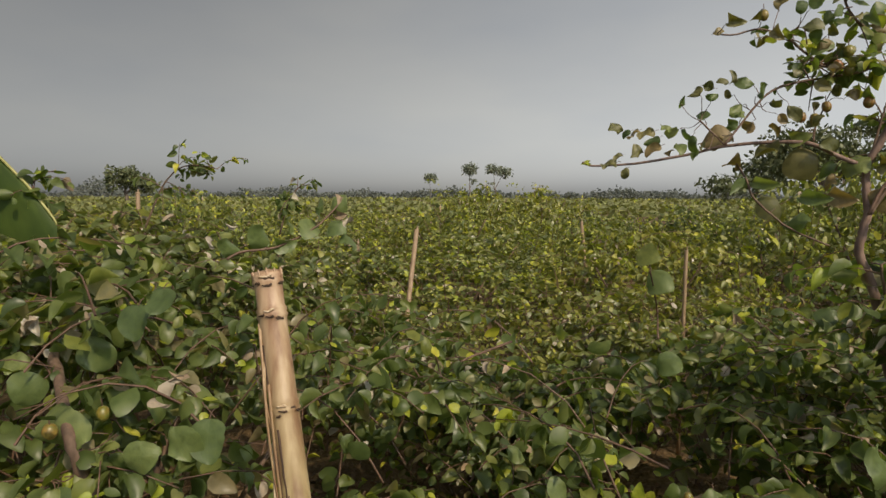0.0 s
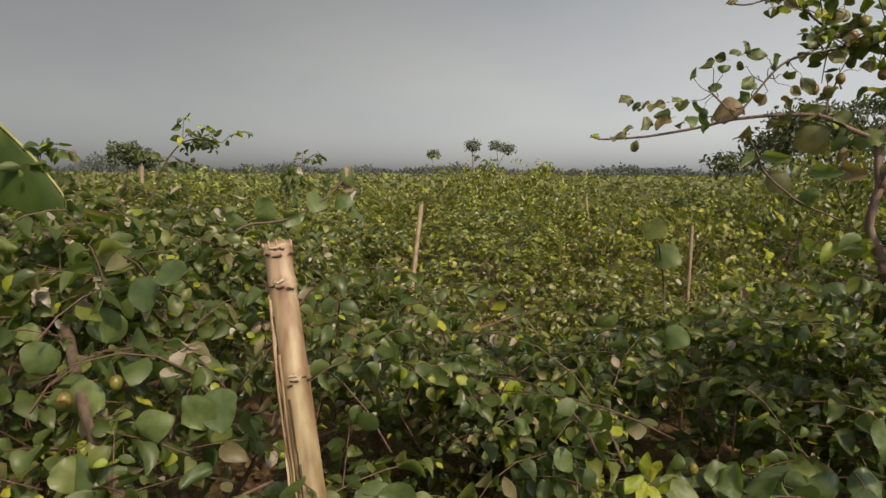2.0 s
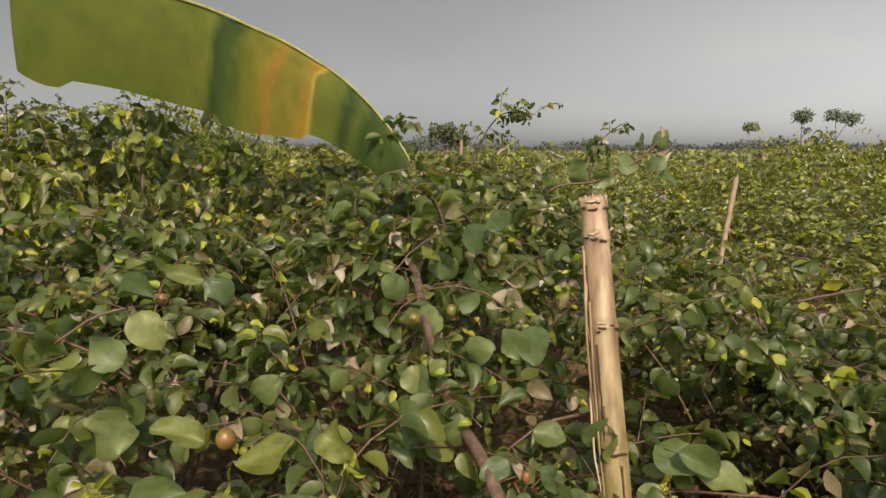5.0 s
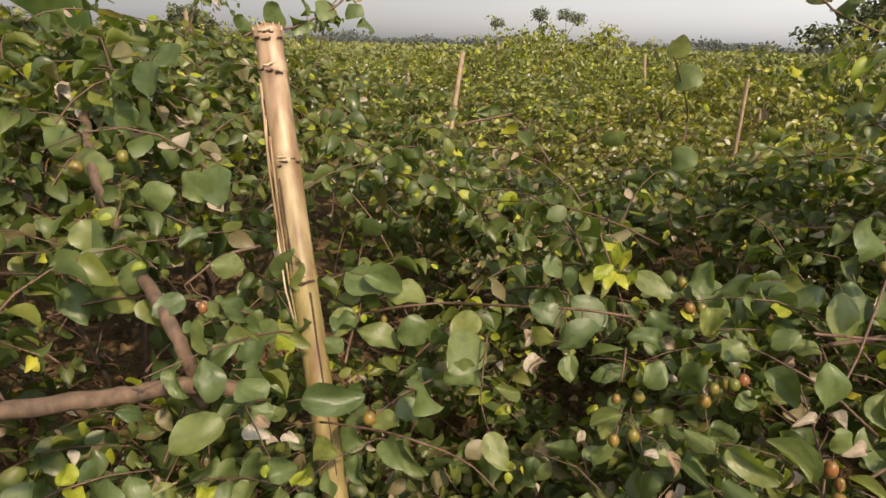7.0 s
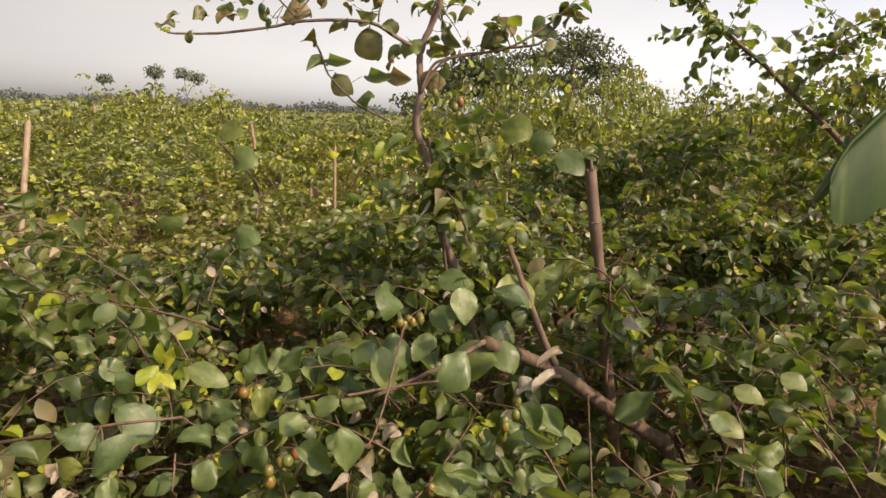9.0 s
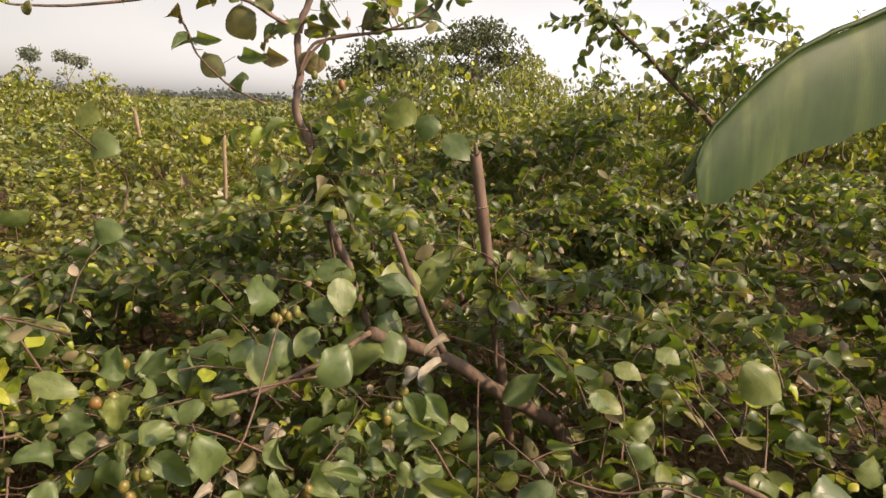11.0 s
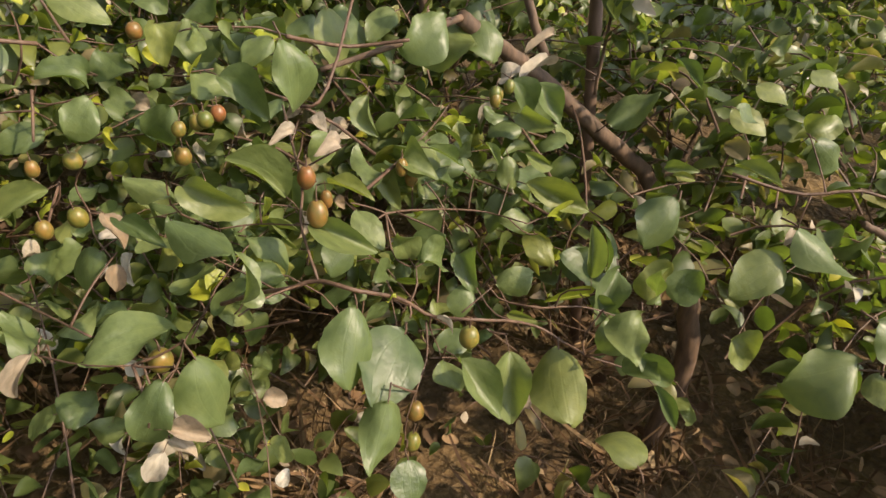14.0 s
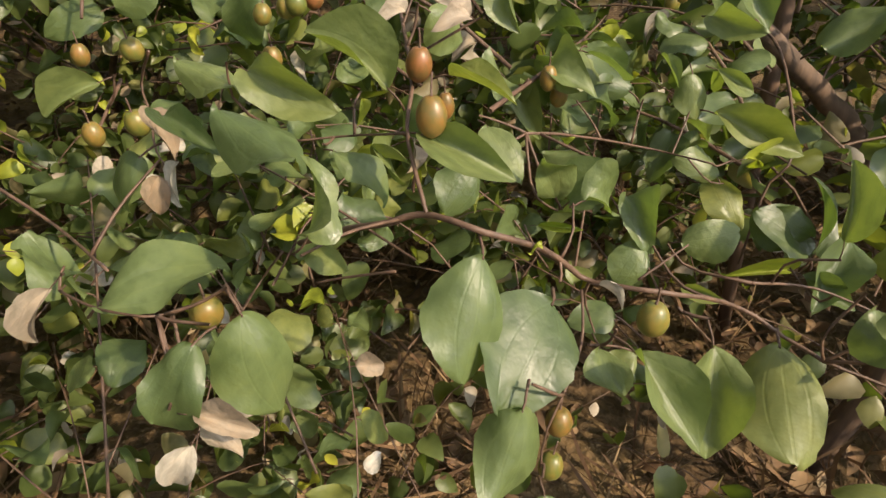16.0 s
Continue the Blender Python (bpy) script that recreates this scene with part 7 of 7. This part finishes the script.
# ---- tall shoots that stand against the sky ----
def leafy_limb(bush, points, r0, r1, shoots, reach, seed, lo=0.035, hi=0.06, per=9, droop=0.0):
    """A long limb with short side shoots, leaves alternating along each."""
    rng = np.random.default_rng(seed)
    line = bend(points, 24)
    limb("branch", points, r0, r1, bush, M_BARK, k=24, sides=8)
    s = rng.uniform(0.25, 1.0, shoots) * 23
    i = np.minimum(s.astype(int), 22)
    b = line[i] + (line[i + 1] - line[i]) * (s - i)[:, None]
    way = unit(rng.normal(0, 1, (shoots, 3)) * np.array([1, 1, 0.7]) + np.array([0, 0, 0.25]))
    L = rng.uniform(0.4, 1.0, shoots)[:, None] * reach
    mid = b + way * L * 0.5 + np.array([0, 0, 0.12]) * L
    tip = b + way * L + np.array([0, 0, -droop]) * L
    t = np.linspace(0, 1, 6)[None, :, None]
    lines = (1 - t) ** 2 * b[:, None] + 2 * t * (1 - t) * mid[:, None] + t ** 2 * tip[:, None]
    part("brushwood", tubes("brushwood", lines, np.full(shoots, 0.0022), np.full(shoots, 0.001), M_TWIG, 4), bush, "", "stuff")
    base, ways, up, size, kind = leaves_on(rng, lines, per, lo, hi, 0.08, 0.02, 0.9)
    part("leaves", blades("leaves", MID, base, ways, up, size, [M_LEAF, M_YOUNG, M_PALE], kind), bush, "", "stuff")


leafy_limb(BUSH[6], [(3.100, 1.464, 1.176), (3.086, 1.523, 1.335), (3.066, 1.571, 1.434), (3.014, 1.642, 1.516), (2.945, 1.738, 1.625), (2.857, 1.857, 1.757), (2.770, 1.975, 1.884), (2.693, 2.086, 2.024), (2.653, 2.153, 2.128)], 0.016, 0.006, 32, 0.34, 61, 0.045, 0.07, 10)
leafy_limb(BUSH[6], [(2.945, 1.738, 1.625), (3.039, 1.689, 1.757), (3.132, 1.637, 1.870), (3.257, 1.532, 1.905)], 0.008, 0.003, 16, 0.30, 62, 0.045, 0.07, 10)
# loose shoots round the tall stem, and thin ones over the tall bushes
leafy_limb(BUSH[3], [(1.12, 1.50, 1.0), (1.06, 1.46, 1.22), (1.02, 1.45, 1.40)], 0.005, 0.003, 22, 0.26, 63, 0.045, 0.07, 8, 0.2)
leafy_limb(BUSH[2], [(1.33, 1.02, 0.82), (1.30, 1.00, 0.98), (1.27, 0.98, 1.10)], 0.004, 0.002, 10, 0.13, 68, 0.04, 0.06, 6, 0.3)
leafy_limb(BUSH[5], [(-1.453, 2.967, 1.40), (-1.372, 3.004, 1.612), (-1.256, 2.991, 1.70), (-1.097, 2.978, 1.685)], 0.005, 0.002, 14, 0.20, 64, 0.035, 0.055, 6, 0.3)
leafy_limb(BUSH[5], [(-0.873, 3.224, 1.35), (-0.817, 3.248, 1.55), (-0.729, 3.276, 1.638)], 0.005, 0.002, 10, 0.16, 65, 0.035, 0.055, 6, 0.3)
leafy_limb(BUSH[0], [(-1.20, 1.85, 1.25), (-1.25, 1.89, 1.50), (-1.27, 1.89, 1.60)], 0.005, 0.002, 8, 0.12, 66, 0.04, 0.06, 5, 0.3)
leafy_limb(BUSH[7], [(3.60, 2.75, 1.2), (3.728, 2.844, 1.70), (3.762, 2.87, 1.885)], 0.006, 0.002, 12, 0.18, 67, 0.035, 0.055, 6, 0.2)
leafy_limb(BUSH[3], [(1.003, 1.472, 1.517), (1.069, 1.460, 1.608), (1.218, 1.391, 1.644), (1.344, 1.347, 1.731), (1.372, 1.339, 1.762)], 0.004, 0.0025, 12, 0.13, 70, 0.035, 0.055, 4, 0.1)
leafy_limb(BUSH[3], [(1.094, 1.581, 1.898), (1.034, 1.579, 1.872), (0.956, 1.578, 1.858), (0.873, 1.577, 1.844)], 0.004, 0.0025, 12, 0.13, 71, 0.035, 0.055, 4, 0.1)
leafy_limb(BUSH[3], [(1.093, 1.585, 1.946), (1.033, 1.589, 1.987), (0.998, 1.592, 2.029), (0.990, 1.595, 2.064)], 0.004, 0.0025, 10, 0.13, 72, 0.035, 0.055, 4, 0.1)
leafy_limb(BUSH[3], [(1.062, 1.580, 1.884), (0.944, 1.580, 1.883), (0.893, 1.583, 1.917), (0.851, 1.586, 1.952)], 0.004, 0.0025, 8, 0.11, 73, 0.035, 0.055, 4, 0.1)
leafy_limb(BUSH[3], [(1.035, 1.538, 1.626), (1.058, 1.545, 1.710), (1.083, 1.552, 1.793)], 0.004, 0.0025, 8, 0.14, 74, 0.035, 0.055, 4, 0.1)

fruits(BUSH[3], [
    (0.937, 1.560, 1.929, 0.0135, 0.016), (0.983, 1.555, 1.916, 0.0145, 0.017), (0.954, 1.550, 1.881, 0.0130, 0.015), (0.980, 1.545, 1.868, 0.0140, 0.016), (0.909, 1.556, 1.750, 0.0140, 0.018),
    (0.939, 1.560, 1.782, 0.0125, 0.016), (1.037, 1.550, 1.792, 0.0150, 0.017), (0.877, 1.560, 1.756, 0.0130, 0.016), (0.929, 1.560, 1.833, 0.0125, 0.015), (0.773, 1.560, 2.002, 0.0120, 0.016)])

# the crooked trunk of the low bush, seen through its leaves
limb("trunk", TRUNK_LINE, 0.0145, 0.026, BUSH[2], M_BARK, "bent reddish-brown trunk", k=60, sides=12)
stem(BUSH[2], 0.0024, 0.0014, [(1.30, 1.05, 0.79), (1.16, 0.88, 0.80), (1.04, 0.725, 0.748), (1.014, 0.72, 0.702), (0.98, 0.69, 0.62)])
stem(BUSH[2], 0.004, 0.0065, [(0.72, 1.04, 0.89), (0.85, 1.03, 0.93), (0.99, 1.06, 0.965)])
